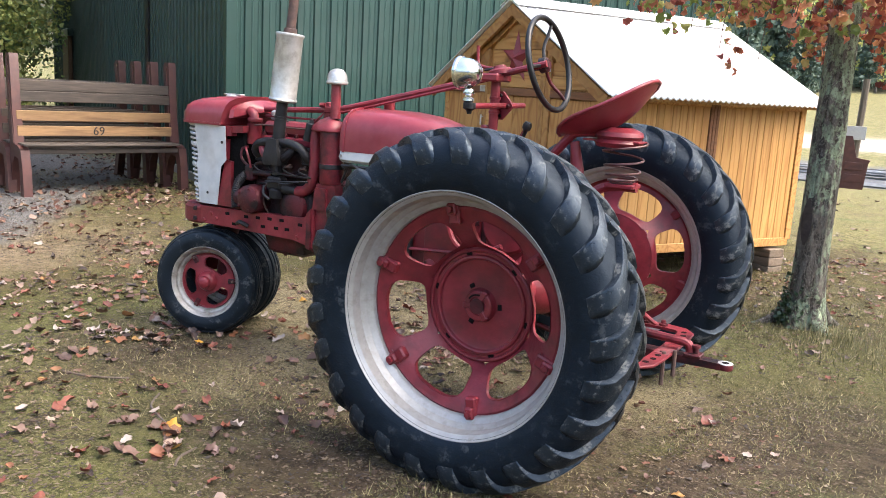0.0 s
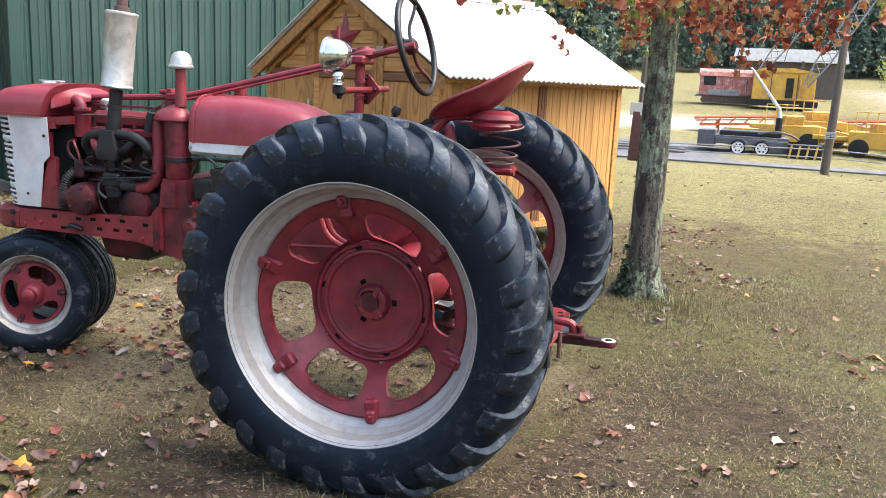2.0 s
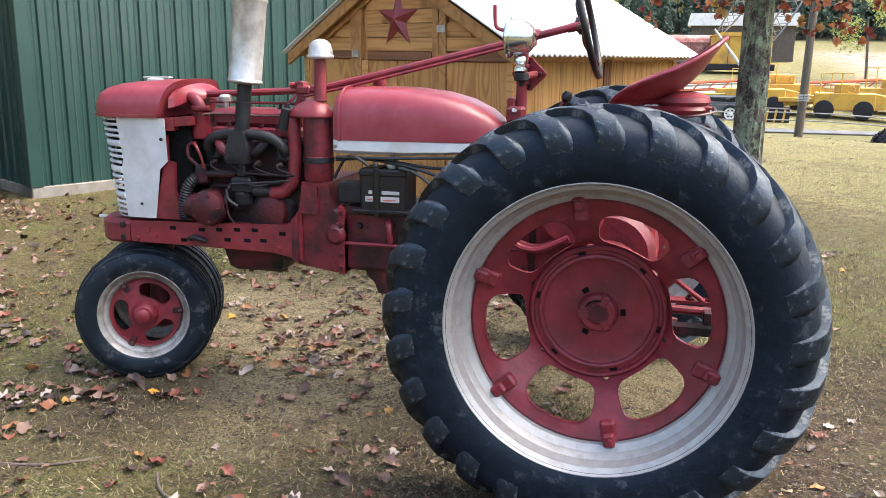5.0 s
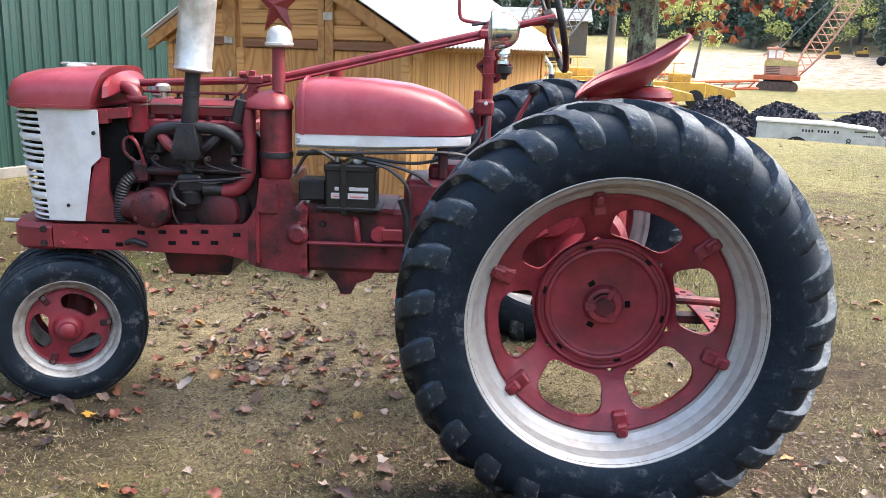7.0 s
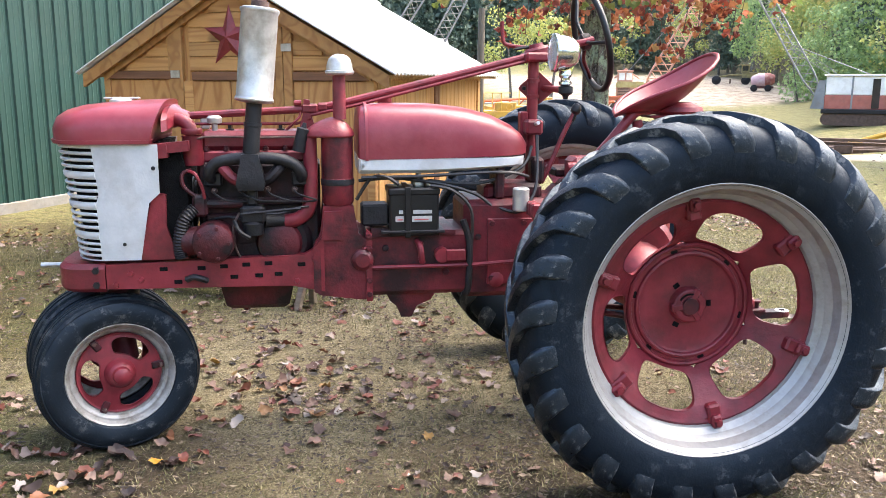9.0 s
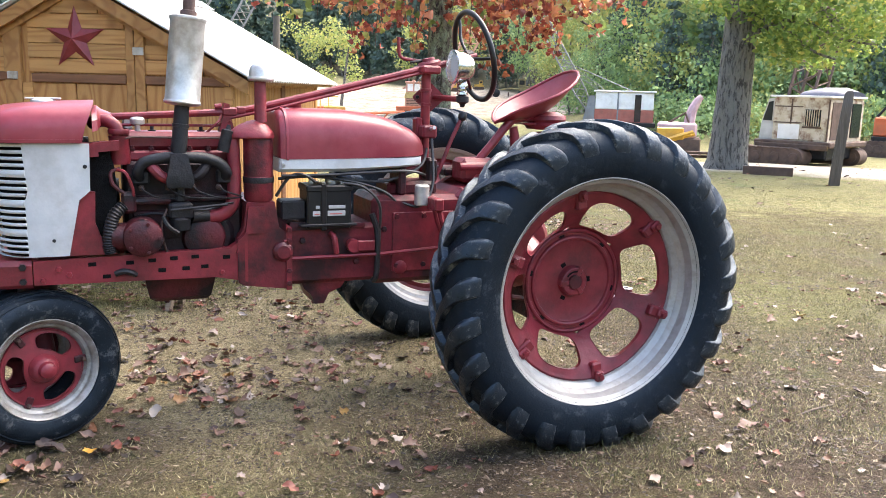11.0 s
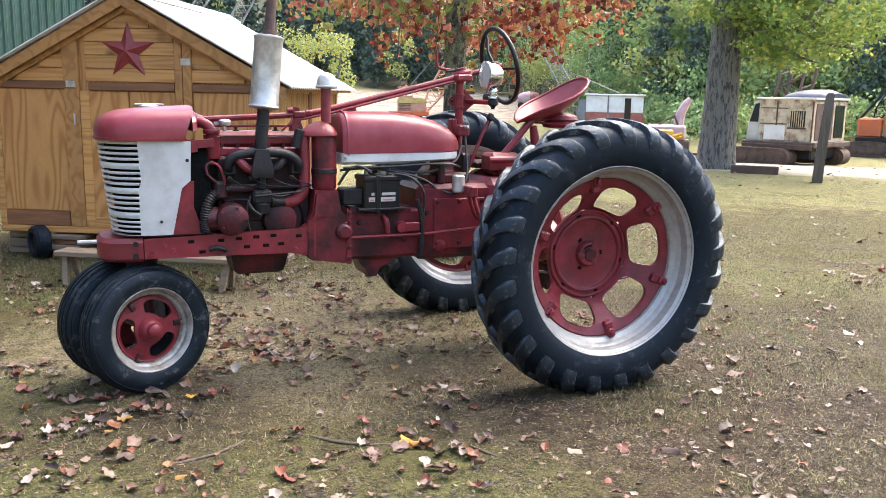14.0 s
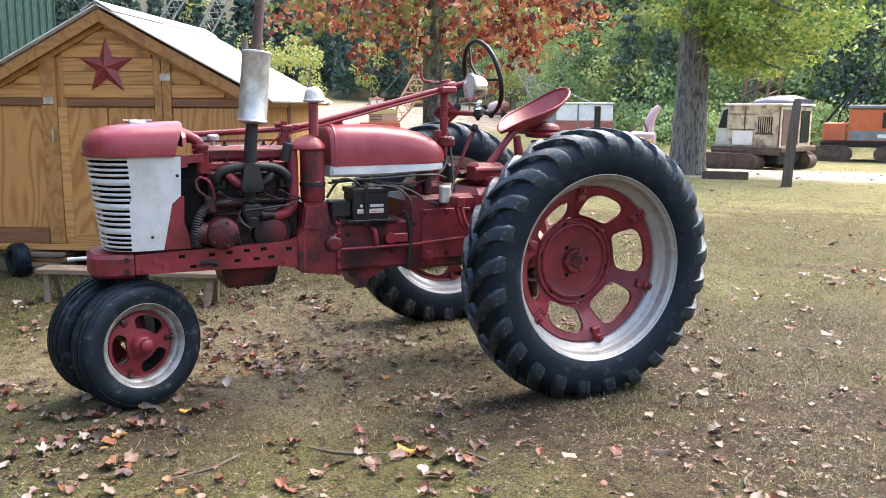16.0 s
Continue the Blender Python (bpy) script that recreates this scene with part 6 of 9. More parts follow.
# gable rafters and fascia
for s in (-1, 1):
    for d0, d1, y0, y1, m, nm in ((0.075, 0.175, Y0 - 0.035, Y0 + 0.01, TRIM, "rafter"), (0.03, 0.135, -0.03, 0.005, TRIM, "fascia")):
        x0, x1 = 0.0, HROOF - (0.02 if nm == "fascia" else 0.2)
        out = [(s * x0, roof_z(x0) - d0), (s * x1, roof_z(x1) - d0), (s * x1, roof_z(x1) - d1), (s * x0, roof_z(x0) - d1)]
        part(nm, Build().prism(out if s > 0 else out[::-1], y0, y1), m, shed)
    part("soffit", Build().prism([(s * 0.0, APEX - 0.03), (s * HROOF * 0.99, roof_z(HROOF * 0.99) - 0.03), (s * HROOF * 0.99, roof_z(HROOF * 0.99) - 0.05), (s * 0.0, APEX - 0.05)], -0.02, LONG + 0.1), PINE, shed)
    # corrugated sheet
    n = 220
    top, bot = [], []
    for i in range(n + 1):
        y = -0.06 + (LONG + 0.2) * i / n
        w = 0.009 * math.sin(2 * math.pi * y / 0.0677)
        top.append((s * -0.01, y, APEX + 0.012 + w))
        bot.append((s * (HROOF + 0.03), y, roof_z(HROOF + 0.03) + 0.012 + w))
    b = Build()
    vs = top + bot + [(x, y, z - 0.012) for x, y, z in top] + [(x, y, z - 0.012) for x, y, z in bot]
    q = n + 1
    fs = []
    for i in range(n):
        fs += [(i, i + 1, q + i + 1, q + i), (2 * q + i, 3 * q + i, 3 * q + i + 1, 2 * q + i + 1), (q + i, q + i + 1, 3 * q + i + 1, 3 * q + i), (i, 2 * q + i, 2 * q + i + 1, i + 1)]
    fs += [(0, q, 3 * q, 2 * q), (n, 2 * q + n, 3 * q + n, q + n)]
    part("roof", b.add(vs, fs), TIN, shed, "white corrugated metal roof sheet", 40)
part("ridge_cap", Build().prism([(-0.14, roof_z(0.14) + 0.024), (0, APEX + 0.03), (0.14, roof_z(0.14) + 0.024), (0.14, roof_z(0.14) + 0.03), (0, APEX + 0.037), (-0.14, roof_z(0.14) + 0.03)], -0.07, LONG + 0.15), TIN, shed)
# side siding towards the tree, board by board
wall_r = part("side_wall", Build().box((HWALL + 0.002, Y0 + 0.03, FLOOR), (HWALL + 0.010, LONG, EAVE - 0.02), 0.001), PINE_SIDE, shed)
y = Y0 + 0.035
while y < LONG - 0.06:
    w = random.choice((0.085, 0.1, 0.115))
    if abs(y - 1.32) < 0.06:
        part("batten", Build().box((HWALL + 0.01, y, FLOOR), (HWALL + 0.032, y + 0.035, EAVE - 0.03), 0.003), BROWN, shed)
        y += 0.038
        continue
    hi_y = min(y + w - 0.004, LONG - 0.05)
    part("board", Build().box((HWALL + 0.008, y, FLOOR), (HWALL + 0.022 + random.uniform(-0.001, 0.001), hi_y, EAVE - 0.03), 0.003), PINE_SIDE, wall_r)
    y += w
part("corner_board", Build().box((HWALL + 0.008, LONG - 0.045, FLOOR), (HWALL + 0.035, LONG + 0.03, EAVE - 0.03), 0.004), PINE, shed)
part("eave_board", Build().box((HWALL + 0.008, Y0, EAVE - 0.065), (HWALL + 0.03, LONG, EAVE + 0.03), 0.004), PINE, shed)
part("bottom_board", Build().box((HWALL + 0.006, Y0, FLOOR - 0.06), (HWALL + 0.03, LONG, FLOOR + 0.02), 0.004), PINE, shed)
# strap hinges
for x, z in ((-0.53, 1.575), (0.53, 1.78)):
    part("hinge", Build().box((x - 0.045, Y0 - 0.036, z - 0.03), (x + 0.045, Y0 - 0.028, z + 0.03), 0.003), ALU, shed)
part("handle", Build().tube([(-0.5, Y0 - 0.05, 1.22), (-0.5, Y0 - 0.05, 1.32)], 0.01, 8).tube([(-0.5, Y0 - 0.05, 1.30), (-0.5, Y0 - 0.02, 1.30)], 0.007, 6), ALU, shed)
# five-pointed folded star on the gable
star = thing("tin_star", "dark red folded tin star on the shed gable", "star", tuple(shed_at + U * 0.005 + V * (Y0 - 0.012) + Vector((0, 0, 1.865))), YAW)
vs = [(0, -0.055, 0), (0, 0.0, 0)]
for k in range(10):
    a = math.pi / 2 + math.pi * k / 5
    r = 0.255 if k % 2 == 0 else 0.1
    vs.append((r * math.cos(a), 0, r * math.sin(a)))
fs = [(0, 2 + k, 2 + (k + 1) % 10) for k in range(10)] + [(1, 2 + (k + 1) % 10, 2 + k) for k in range(10)]
part("star_body", Build().add(vs, fs), STAR_RED, star, smooth=0)


# ---- plants ----
def leaf_material(name, stops, rough=0.6, trans=0.3):
    """Colours from leaf to leaf, with light through the blade."""
    m = bpy.data.materials.new(name)
    m.use_nodes = True
    nt, N, L = nodes_of(m)
    b = N["Principled BSDF"]
    geo = N.new("ShaderNodeNewGeometry")
    ramp = N.new("ShaderNodeValToRGB")
    el = ramp.color_ramp.elements
    el[0].position, el[0].color = stops[0][0], (*stops[0][1], 1)
    el[1].position, el[1].color = stops[-1][0], (*stops[-1][1], 1)
    for p, c in stops[1:-1]:
        e = el.new(p)
        e.color = (*c, 1)
    L.new(geo.outputs["Random Per Island"], ramp.inputs[0])
    tc = N.new("ShaderNodeTexCoord")
    nz = N.new("ShaderNodeTexNoise")
    nz.inputs["Scale"].default_value = 35
    L.new(tc.outputs["Object"], nz.inputs["Vector"])
    mr = N.new("ShaderNodeMapRange")
    mr.inputs[3].default_value, mr.inputs[4].default_value = 0.7, 1.25
    L.new(nz.outputs["Fac"], mr.inputs[0])
    hsv = N.new("ShaderNodeHueSaturation")
    L.new(mr.outputs[0], hsv.inputs["Value"])
    L.new(ramp.outputs[0], hsv.inputs["Color"])
    L.new(hsv.outputs[0], b.inputs["Base Color"])
    b.inputs["Roughness"].default_value = rough
    tr = N.new("ShaderNodeBsdfTranslucent")
    L.new(hsv.outputs[0], tr.inputs["Color"])
    ms = N.new("ShaderNodeMixShader")
    ms.inputs[0].default_value = trans
    L.new(b.outputs[0], ms.inputs[1])
    L.new(tr.outputs[0], ms.inputs[2])
    L.new(ms.outputs[0], N["Material Output"].inputs["Surface"])
    return m


FALLEN = leaf_material("fallen_leaves", [(0.0, (0.022, 0.014, 0.011)), (0.12, (0.05, 0.027, 0.020)), (0.28, (0.095, 0.046, 0.032)), (0.44, (0.145, 0.080, 0.055)), (0.56, (0.19, 0.130, 0.098)), (0.66, (0.245, 0.190, 0.158)), (0.72, (0.32, 0.275, 0.24)), (0.76, (0.105, 0.026, 0.018)), (0.88, (0.16, 0.045, 0.024)), (0.96, (0.17, 0.075, 0.030)), (1.0, (0.26, 0.15, 0.035))], 0.55, 0.08)
DRIFT = leaf_material("brown_leaf_drift", [(0.0, (0.020, 0.011, 0.008)), (0.4, (0.058, 0.024, 0.016)), (0.62, (0.115, 0.040, 0.024)), (0.78, (0.15, 0.075, 0.042)), (0.9, (0.20, 0.135, 0.09)), (1.0, (0.30, 0.235, 0.18))], 0.6, 0.1)
LITTER = leaf_material("leaf_litter", [(0.0, (0.016, 0.011, 0.008)), (0.45, (0.042, 0.027, 0.017)), (0.70, (0.085, 0.058, 0.036)), (0.90, (0.14, 0.105, 0.065)), (1.0, (0.21, 0.165, 0.11))], 0.7, 0.05)
MAPLE = leaf_material("autumn_leaves", [(0.0, (0.16, 0.035, 0.028)), (0.2, (0.32, 0.085, 0.06)), (0.4, (0.44, 0.17, 0.10)), (0.55, (0.40, 0.24, 0.10)), (0.68, (0.32, 0.30, 0.09)), (0.84, (0.19, 0.25, 0.065)), (1.0, (0.12, 0.17, 0.05))], 0.5, 0.45)
MAPLE_RED = leaf_material("russet_leaves", [(0.0, (0.075, 0.020, 0.016)), (0.2, (0.16, 0.034, 0.022)), (0.42, (0.27, 0.066, 0.036)), (0.65, (0.36, 0.125, 0.06)), (0.85, (0.42, 0.20, 0.09)), (1.0, (0.28, 0.25, 0.07))], 0.5, 0.45)
GREEN_LEAF = leaf_material("green_leaves", [(0.0, (0.11, 0.18, 0.042)), (0.5, (0.20, 0.29, 0.065)), (0.85, (0.31, 0.38, 0.085)), (1.0, (0.48, 0.42, 0.09))], 0.5, 0.5)
# Far woods colours raised past real leaves to offset shade between clumps.
WOODS_MID = leaf_material("broadleaf_woods", [(0.0, (0.16, 0.24, 0.105)), (0.5, (0.22, 0.33, 0.13)), (0.85, (0.27, 0.38, 0.15)), (1.0, (0.35, 0.42, 0.17))], 0.7, 0.35)
WOODS_PALE = leaf_material("yellowing_woods", [(0.0, (0.24, 0.29, 0.10)), (0.5, (0.32, 0.37, 0.115)), (0.85, (0.40, 0.42, 0.13)), (1.0, (0.46, 0.40, 0.14))], 0.7, 0.35)
WOODS_DARK = leaf_material("conifer_woods", [(0.0, (0.050, 0.088, 0.070)), (0.6, (0.080, 0.122, 0.093)), (1.0, (0.115, 0.16, 0.11))], 0.75, 0.2)
GRASS = leaf_material("grass_blades", [(0.0, (0.038, 0.046, 0.013)), (0.30, (0.085, 0.088, 0.027)), (0.6, (0.155, 0.136, 0.055)), (0.85, (0.25, 0.215, 0.108)), (1.0, (0.37, 0.325, 0.185))], 0.7, 0.2)


def bark(name, dark, mid, light, lichen, amount, furrow=26.0):
    """Upright furrowed plates with patches of lichen."""
    m = bpy.data.materials.new(name)
    m.use_nodes = True
    nt, N, L = nodes_of(m)
    b = N["Principled BSDF"]
    tc = N.new("ShaderNodeTexCoord")

    def nz(scale, stretch, detail=6, r=0.65):
        mp = N.new("ShaderNodeMapping")
        mp.inputs["Scale"].default_value = stretch
        L.new(tc.outputs["Object"], mp.inputs[0])
        n = N.new("ShaderNodeTexNoise")
        n.inputs["Scale"].default_value, n.inputs["Detail"].default_value, n.inputs["Roughness"].default_value = scale, detail, r
        L.new(mp.outputs[0], n.inputs["Vector"])
        return n.outputs["Fac"]

    def ramp(src, lo, hi, a=0.0, bb=1.0):
        r = N.new("ShaderNodeMapRange")
        for k, v in zip((1, 2, 3, 4), (lo, hi, a, bb)):
            r.inputs[k].default_value = v
        L.new(src, r.inputs[0])
        return r.outputs[0]

    def mix(fac, a, bb):
        x = N.new("ShaderNodeMix")
        x.data_type = "RGBA"
        for s, v in ((x.inputs["Factor"], fac), (x.inputs["A"], a), (x.inputs["B"], bb)):
            if isinstance(v, tuple):
                s.default_value = (*v, 1)
            else:
                L.new(v, s)
        return x.outputs["Result"]

    def mul(a, bb):
        x = N.new("ShaderNodeMath")
        x.operation = "MULTIPLY"
        L.new(a, x.inputs[0])
        L.new(bb, x.inputs[1])
        return x.outputs[0]

    ridge, grit, blot = nz(furrow, (1, 1, 0.24)), nz(120, (1, 1, 0.6)), nz(13, (1, 1, 0.7), 8, 0.72)
    col = mix(ramp(ridge, 0.44, 0.50), dark, mid)
    col = mix(ramp(grit, 0.50, 0.66), col, light)
    zone, crust = nz(3.2, (1, 1, 0.6), 3), nz(55, (1, 1, 0.8), 6, 0.75)
    col = mix(mul(mul(ramp(blot, 0.47, 0.52, 0.0, amount), ramp(zone, 0.42, 0.52)), ramp(crust, 0.40, 0.50, 0.25, 1.0)), col, lichen)
    L.new(col, b.inputs["Base Color"])
    b.inputs["Roughness"].default_value = 0.92
    bn = N.new("ShaderNodeBump")
    bn.inputs["Strength"].default_value, bn.inputs["Distance"].default_value = 1.0, 0.02
    L.new(ramp(ridge, 0.40, 0.56), bn.inputs["Height"])
    L.new(bn.outputs[0], b.inputs["Normal"])
    return m


BARK = bark("lichened_bark", (0.030, 0.024, 0.019), (0.100, 0.086, 0.070), (0.20, 0.18, 0.15), (0.27, 0.33, 0.215), 0.95, 34)
BARK_GREY = bark("furrowed_bark", (0.03, 0.026, 0.022), (0.155, 0.14, 0.12), (0.24, 0.225, 0.20), (0.16, 0.16, 0.125), 0.3, 20)
TWIG = mat("twig_bark", (0.06, 0.045, 0.035), (0.12, 0.09, 0.07), 20, 0.9)

LOBES = [(0.0, -0.36), (0.15, -0.31), (0.31, -0.36), (0.36, -0.18), (0.50, -0.04), (0.42, 0.10), (0.42, 0.29), (0.27, 0.27), (0.17, 0.37), (0.0, 0.54)]
LEAF2D = LOBES + [(-x, y) for x, y in LOBES[-2:0:-1]]
CRUMPLED = [(math.sin(2 * math.pi * k / 14), -math.cos(2 * math.pi * k / 14)) for k in range(14)]


def leaves_mesh(name, places, material, curl=0.25, torn=0.0):
    """Leaves as fans of small faces; places: rows of (x, y, z, size, yaw, tilt, roll). Torn ones are ragged, folded and rolled at the rim."""
    vs, fs = [], []
    for x, y, z, s, yaw, tilt, roll in places:
        m = Matrix.Translation((x, y, z)) @ Euler((tilt, roll, yaw)).to_matrix().to_4x4()
        k = len(vs)
        if random.random() < torn:
            n = len(CRUMPLED)
            wx, wy, fold = random.uniform(0.26, 0.46), random.uniform(0.36, 0.54), random.uniform(-0.2, 0.7)
            bend, lift = random.uniform(-0.5, 0.9), [random.uniform(-0.04, 0.16) * curl * 2 for _ in range(n)]
            reach = [random.uniform(0.62, 1.12) for _ in range(n)]
            vs.append(tuple(m @ Vector((0, 0, 0.02 * s))))
            for part_way in (0.55, 1.0):
                for i, (lx, ly) in enumerate(CRUMPLED):
                    q = (reach[i] if part_way == 1.0 else 0.5 * reach[i] + 0.5) * part_way
                    px, py = lx * wx * q, ly * wy * q
                    vs.append(tuple(m @ Vector((px * s * (1 - 0.25 * abs(fold)), py * s, s * (fold * abs(px) * 0.7 + bend * py * py * 1.1 + part_way * part_way * lift[i] + random.uniform(-0.012, 0.012))))))
            fs += [(k, k + 1 + i, k + 1 + (i + 1) % n) for i in range(n)]
            fs += [(k + 1 + i, k + 1 + n + i, k + 1 + n + (i + 1) % n, k + 1 + (i + 1) % n) for i in range(n)]
            continue
        n = len(LEAF2D)
        c, c2, c3 = random.uniform(-curl, curl * 0.8), random.uniform(-curl, curl) * 1.5, random.uniform(-curl, curl)
        wx, wy = random.uniform(0.6, 1.05), random.uniform(0.8, 1.1)
        vs.append(tuple(m @ Vector((0, -0.05 * s, 0))))
        for lx, ly in LEAF2D:
            q = random.uniform(0.78, 1.1)
            lx, ly = lx * q, ly * q
            vs.append(tuple(m @ Vector((lx * s * wx, ly * s * wy, s * (c * (lx * lx + ly * ly) + c2 * lx * ly * 2 + c3 * lx * lx * 2 + random.uniform(-0.03, 0.03))))))
        fs += [(k, k + 1 + i, k + 1 + (i + 1) % n) for i in range(n)]
    me = bpy.data.meshes.new(name)
    me.from_pydata(vs, [], fs)
    me.materials.append(material)
    me.shade_smooth()
    return me


rnd = random.Random(11)


def fallen(count, rmin, rmax, smin, smax):
    out = []
    while len(out) < count:
        a, r = rnd.uniform(0, 2 * math.pi), math.sqrt(rnd.uniform(rmin ** 2, rmax ** 2))
        x, y = r * math.cos(a) - 0.5, r * math.sin(a) - 0.4
        d = noise.noise((x * 0.7, y * 0.7, 5)) + 0.6 * noise.noise((x * 2.1, y * 2.1, 9))
        side = 1.0 - 0.55 * step(-0.6, 0.9, x) * (1 - step(3.0, 6.0, y))
        if rnd.random() > side * (0.30 + 1.3 * d):
            continue
        lx, ly = (Vector((x, y, 0)) - Vector((-6.37, 4.08, 0))).dot(U), (Vector((x, y, 0)) - Vector((-6.37, 4.08, 0))).dot(V)
        if lx < 0.2 and ly > -0.05:
            continue
        s = rnd.uniform(smin, smax) * rnd.choice((0.7, 1.0, 1.0, 1.2))
        out.append((x, y, height(x, y) + 0.007 + rnd.uniform(0, 0.010), s, rnd.uniform(0, 6.3), rnd.gauss(0, 0.16), rnd.gauss(0, 0.16)))
    return out


tagged(new("fallen_leaves", leaves_mesh("fallen_leaves", fallen(3200, 0, 7.0, 0.04, 0.095) + fallen(1800, 7.0, 24.0, 0.05, 0.10), FALLEN, 0.55, 0.66)), "brown, tan and red maple leaves scattered on the ground", "leaves", kind="stuff")
tagged(new("small_leaves", leaves_mesh("small_leaves", fallen(9500, 0, 7.5, 0.015, 0.048), DRIFT, 0.5, 0.9)), "small dark brown leaves lying in the short grass", "leaves", kind="stuff")
gathered = []
drift = []
for cx, cy, spread, num in ((-1.62, 0.45, 0.28, 75), (-1.75, 0.9, 0.35, 45), (-1.2, 0.35, 0.3, 30), (-2.7, -0.8, 0.45, 75), (-2.3, -0.35, 0.22, 40), (-3.0, 0.1, 0.5, 60), (-4.9, 1.6, 0.5, 70), (-1.1, -1.5, 0.22, 45)):
    for k in range(num):
        x, y = cx + rnd.gauss(0, spread), cy + rnd.gauss(0, spread)
        gathered.append((x, y, height(x, y) + 0.008 + rnd.uniform(0, 0.012), rnd.uniform(0.05, 0.10), rnd.uniform(0, 6.3), rnd.gauss(0, 0.22), rnd.gauss(0, 0.22)))
tagged(new("gathered_leaves", leaves_mesh("gathered_leaves", gathered, FALLEN, 0.6, 0.85)), "tan and red leaves gathered round the front wheels", "leaves", kind="stuff")
for k in range(520):
    q = Vector((-6.37, 4.08, 0)) + U * rnd.uniform(-7.0, 0.4) + V * (-0.35 - abs(rnd.gauss(0, 0.7)))
    drift.append((q.x, q.y, height(q.x, q.y) + 0.006 + rnd.uniform(0, 0.03), rnd.uniform(0.05, 0.1), rnd.uniform(0, 6.3), rnd.gauss(0, 0.35), rnd.gauss(0, 0.35)))
for k in range(520):
    q = Vector((-7.0, 2.6, 0)) + Vector((rnd.gauss(0, 1.5), rnd.gauss(0, 1.0), 0))
    drift.append((q.x, q.y, height(q.x, q.y) + 0.006 + rnd.uniform(0, 0.03), rnd.uniform(0.05, 0.1), rnd.uniform(0, 6.3), rnd.gauss(0, 0.35), rnd.gauss(0, 0.35)))
tagged(new("leaf_drift", leaves_mesh("leaf_drift", drift, DRIFT, 0.5, 0.7)), "drift of brown leaves along the barn and benches", "leaves", kind="stuff")
YELLOW = leaf_material("yellow_leaf", [(0.0, (0.36, 0.17, 0.014)), (1.0, (0.42, 0.23, 0.03))], 0.5, 0.1)
for x, y, s, yaw in ((-1.233, -1.315, 0.12, 0.4), (-2.053, -0.381, 0.06, 2.0), (-2.277, 0.798, 0.075, 1.0), (1.575, 3.095, 0.08, 0.3)):
    yl = leaves_mesh("maple_leaf", [(0, 0, 0, s, 0, 0.1, -0.1)], YELLOW, 0.6)
    tagged(part("maple_leaf", yl, None, m=pose(x, y, height(x, y) + 0.018, 0, 0, math.degrees(yaw))), "bright yellow fallen maple leaf on the soil", "leaf", "bright fallen leaves")

# crumbs of old leaves and bark
vs, fs = [], []
while len(fs) < 125000:
    a, r = rnd.uniform(0, 2 * math.pi), 8.5 * rnd.random() ** 0.6
    x, y = r * math.cos(a) - 0.5, r * math.sin(a) - 0.6
    if rnd.random() > 0.5 + 1.5 * noise.noise((x * 1.7, y * 1.7, 15)):
        continue
    if (Vector((x, y, 0)) - Vector((-6.37, 4.08, 0))).dot(U) < 0.2 and (Vector((x, y, 0)) - Vector((-6.37, 4.08, 0))).dot(V) > -0.05:
        continue
    s, yaw, k = rnd.uniform(0.003, 0.010) * (2.0 if rnd.random() < 0.12 else 1), rnd.uniform(0, 6.3), len(vs)
    z = height(x, y) + 0.002
    for da, rr, up in ((0.0, 1.3, 0.3), (1.4, 0.7, 0.0), (3.0, 1.2, 0.5), (4.6, 0.6, 0.1)):
        vs.append((x + s * rr * math.cos(yaw + da), y + s * rr * math.sin(yaw + da), z + s * up * rnd.random()))
    fs.append((k, k + 1, k + 2, k + 3))
me = bpy.data.meshes.new("leaf_litter")
me.from_pydata(vs, [], fs)
me.materials.append(LITTER)
tagged(new("leaf_litter", me), "small dark and tan crumbs of old leaves on the soil", "leaf litter", kind="stuff")

# grass: thin blades, thicker away from the tractor
vs, fs = [], []
count = 0
while count < 300000:
    a, r = rnd.uniform(0, 2 * math.pi), 11 * rnd.random() ** 0.7
    x, y = r * math.cos(a), r * math.sin(a)
    g = noise.noise((x * 0.55, y * 0.55, 1)) + 0.6 * noise.noise((x * 2.0, y * 2.0, 2)) + 0.30 * step(1.0, 5.5, math.hypot(0.75 * x - 0.15, y + 1.0)) - 0.10
    if rnd.random() > 0.25 + 1.1 * g or (x < -4 and y < 3 and rnd.random() < 0.7):
        continue
    lx, ly = (Vector((x, y, 0)) - Vector((-6.37, 4.08, 0))).dot(U), (Vector((x, y, 0)) - Vector((-6.37, 4.08, 0))).dot(V)
    if lx < 0.1 and ly > -0.1:
        continue
    h, w = rnd.uniform(0.014, 0.040) * (1.7 if rnd.random() < 0.06 else 1), rnd.uniform(0.0012, 0.0027)
    yaw, lean = rnd.uniform(0, 6.3), rnd.uniform(0.7, 1.57)
    z = height(x, y) - 0.002
    dx, dy = w * math.cos(yaw), w * math.sin(yaw)
    k = len(vs)
    vs += [(x - dx, y - dy, z), (x + dx, y + dy, z), (x + h * math.sin(lean) * math.sin(yaw), y - h * math.sin(lean) * math.cos(yaw), z + h * math.cos(lean) + 0.004)]
    fs.append((k, k + 1, k + 2))
    count += 1
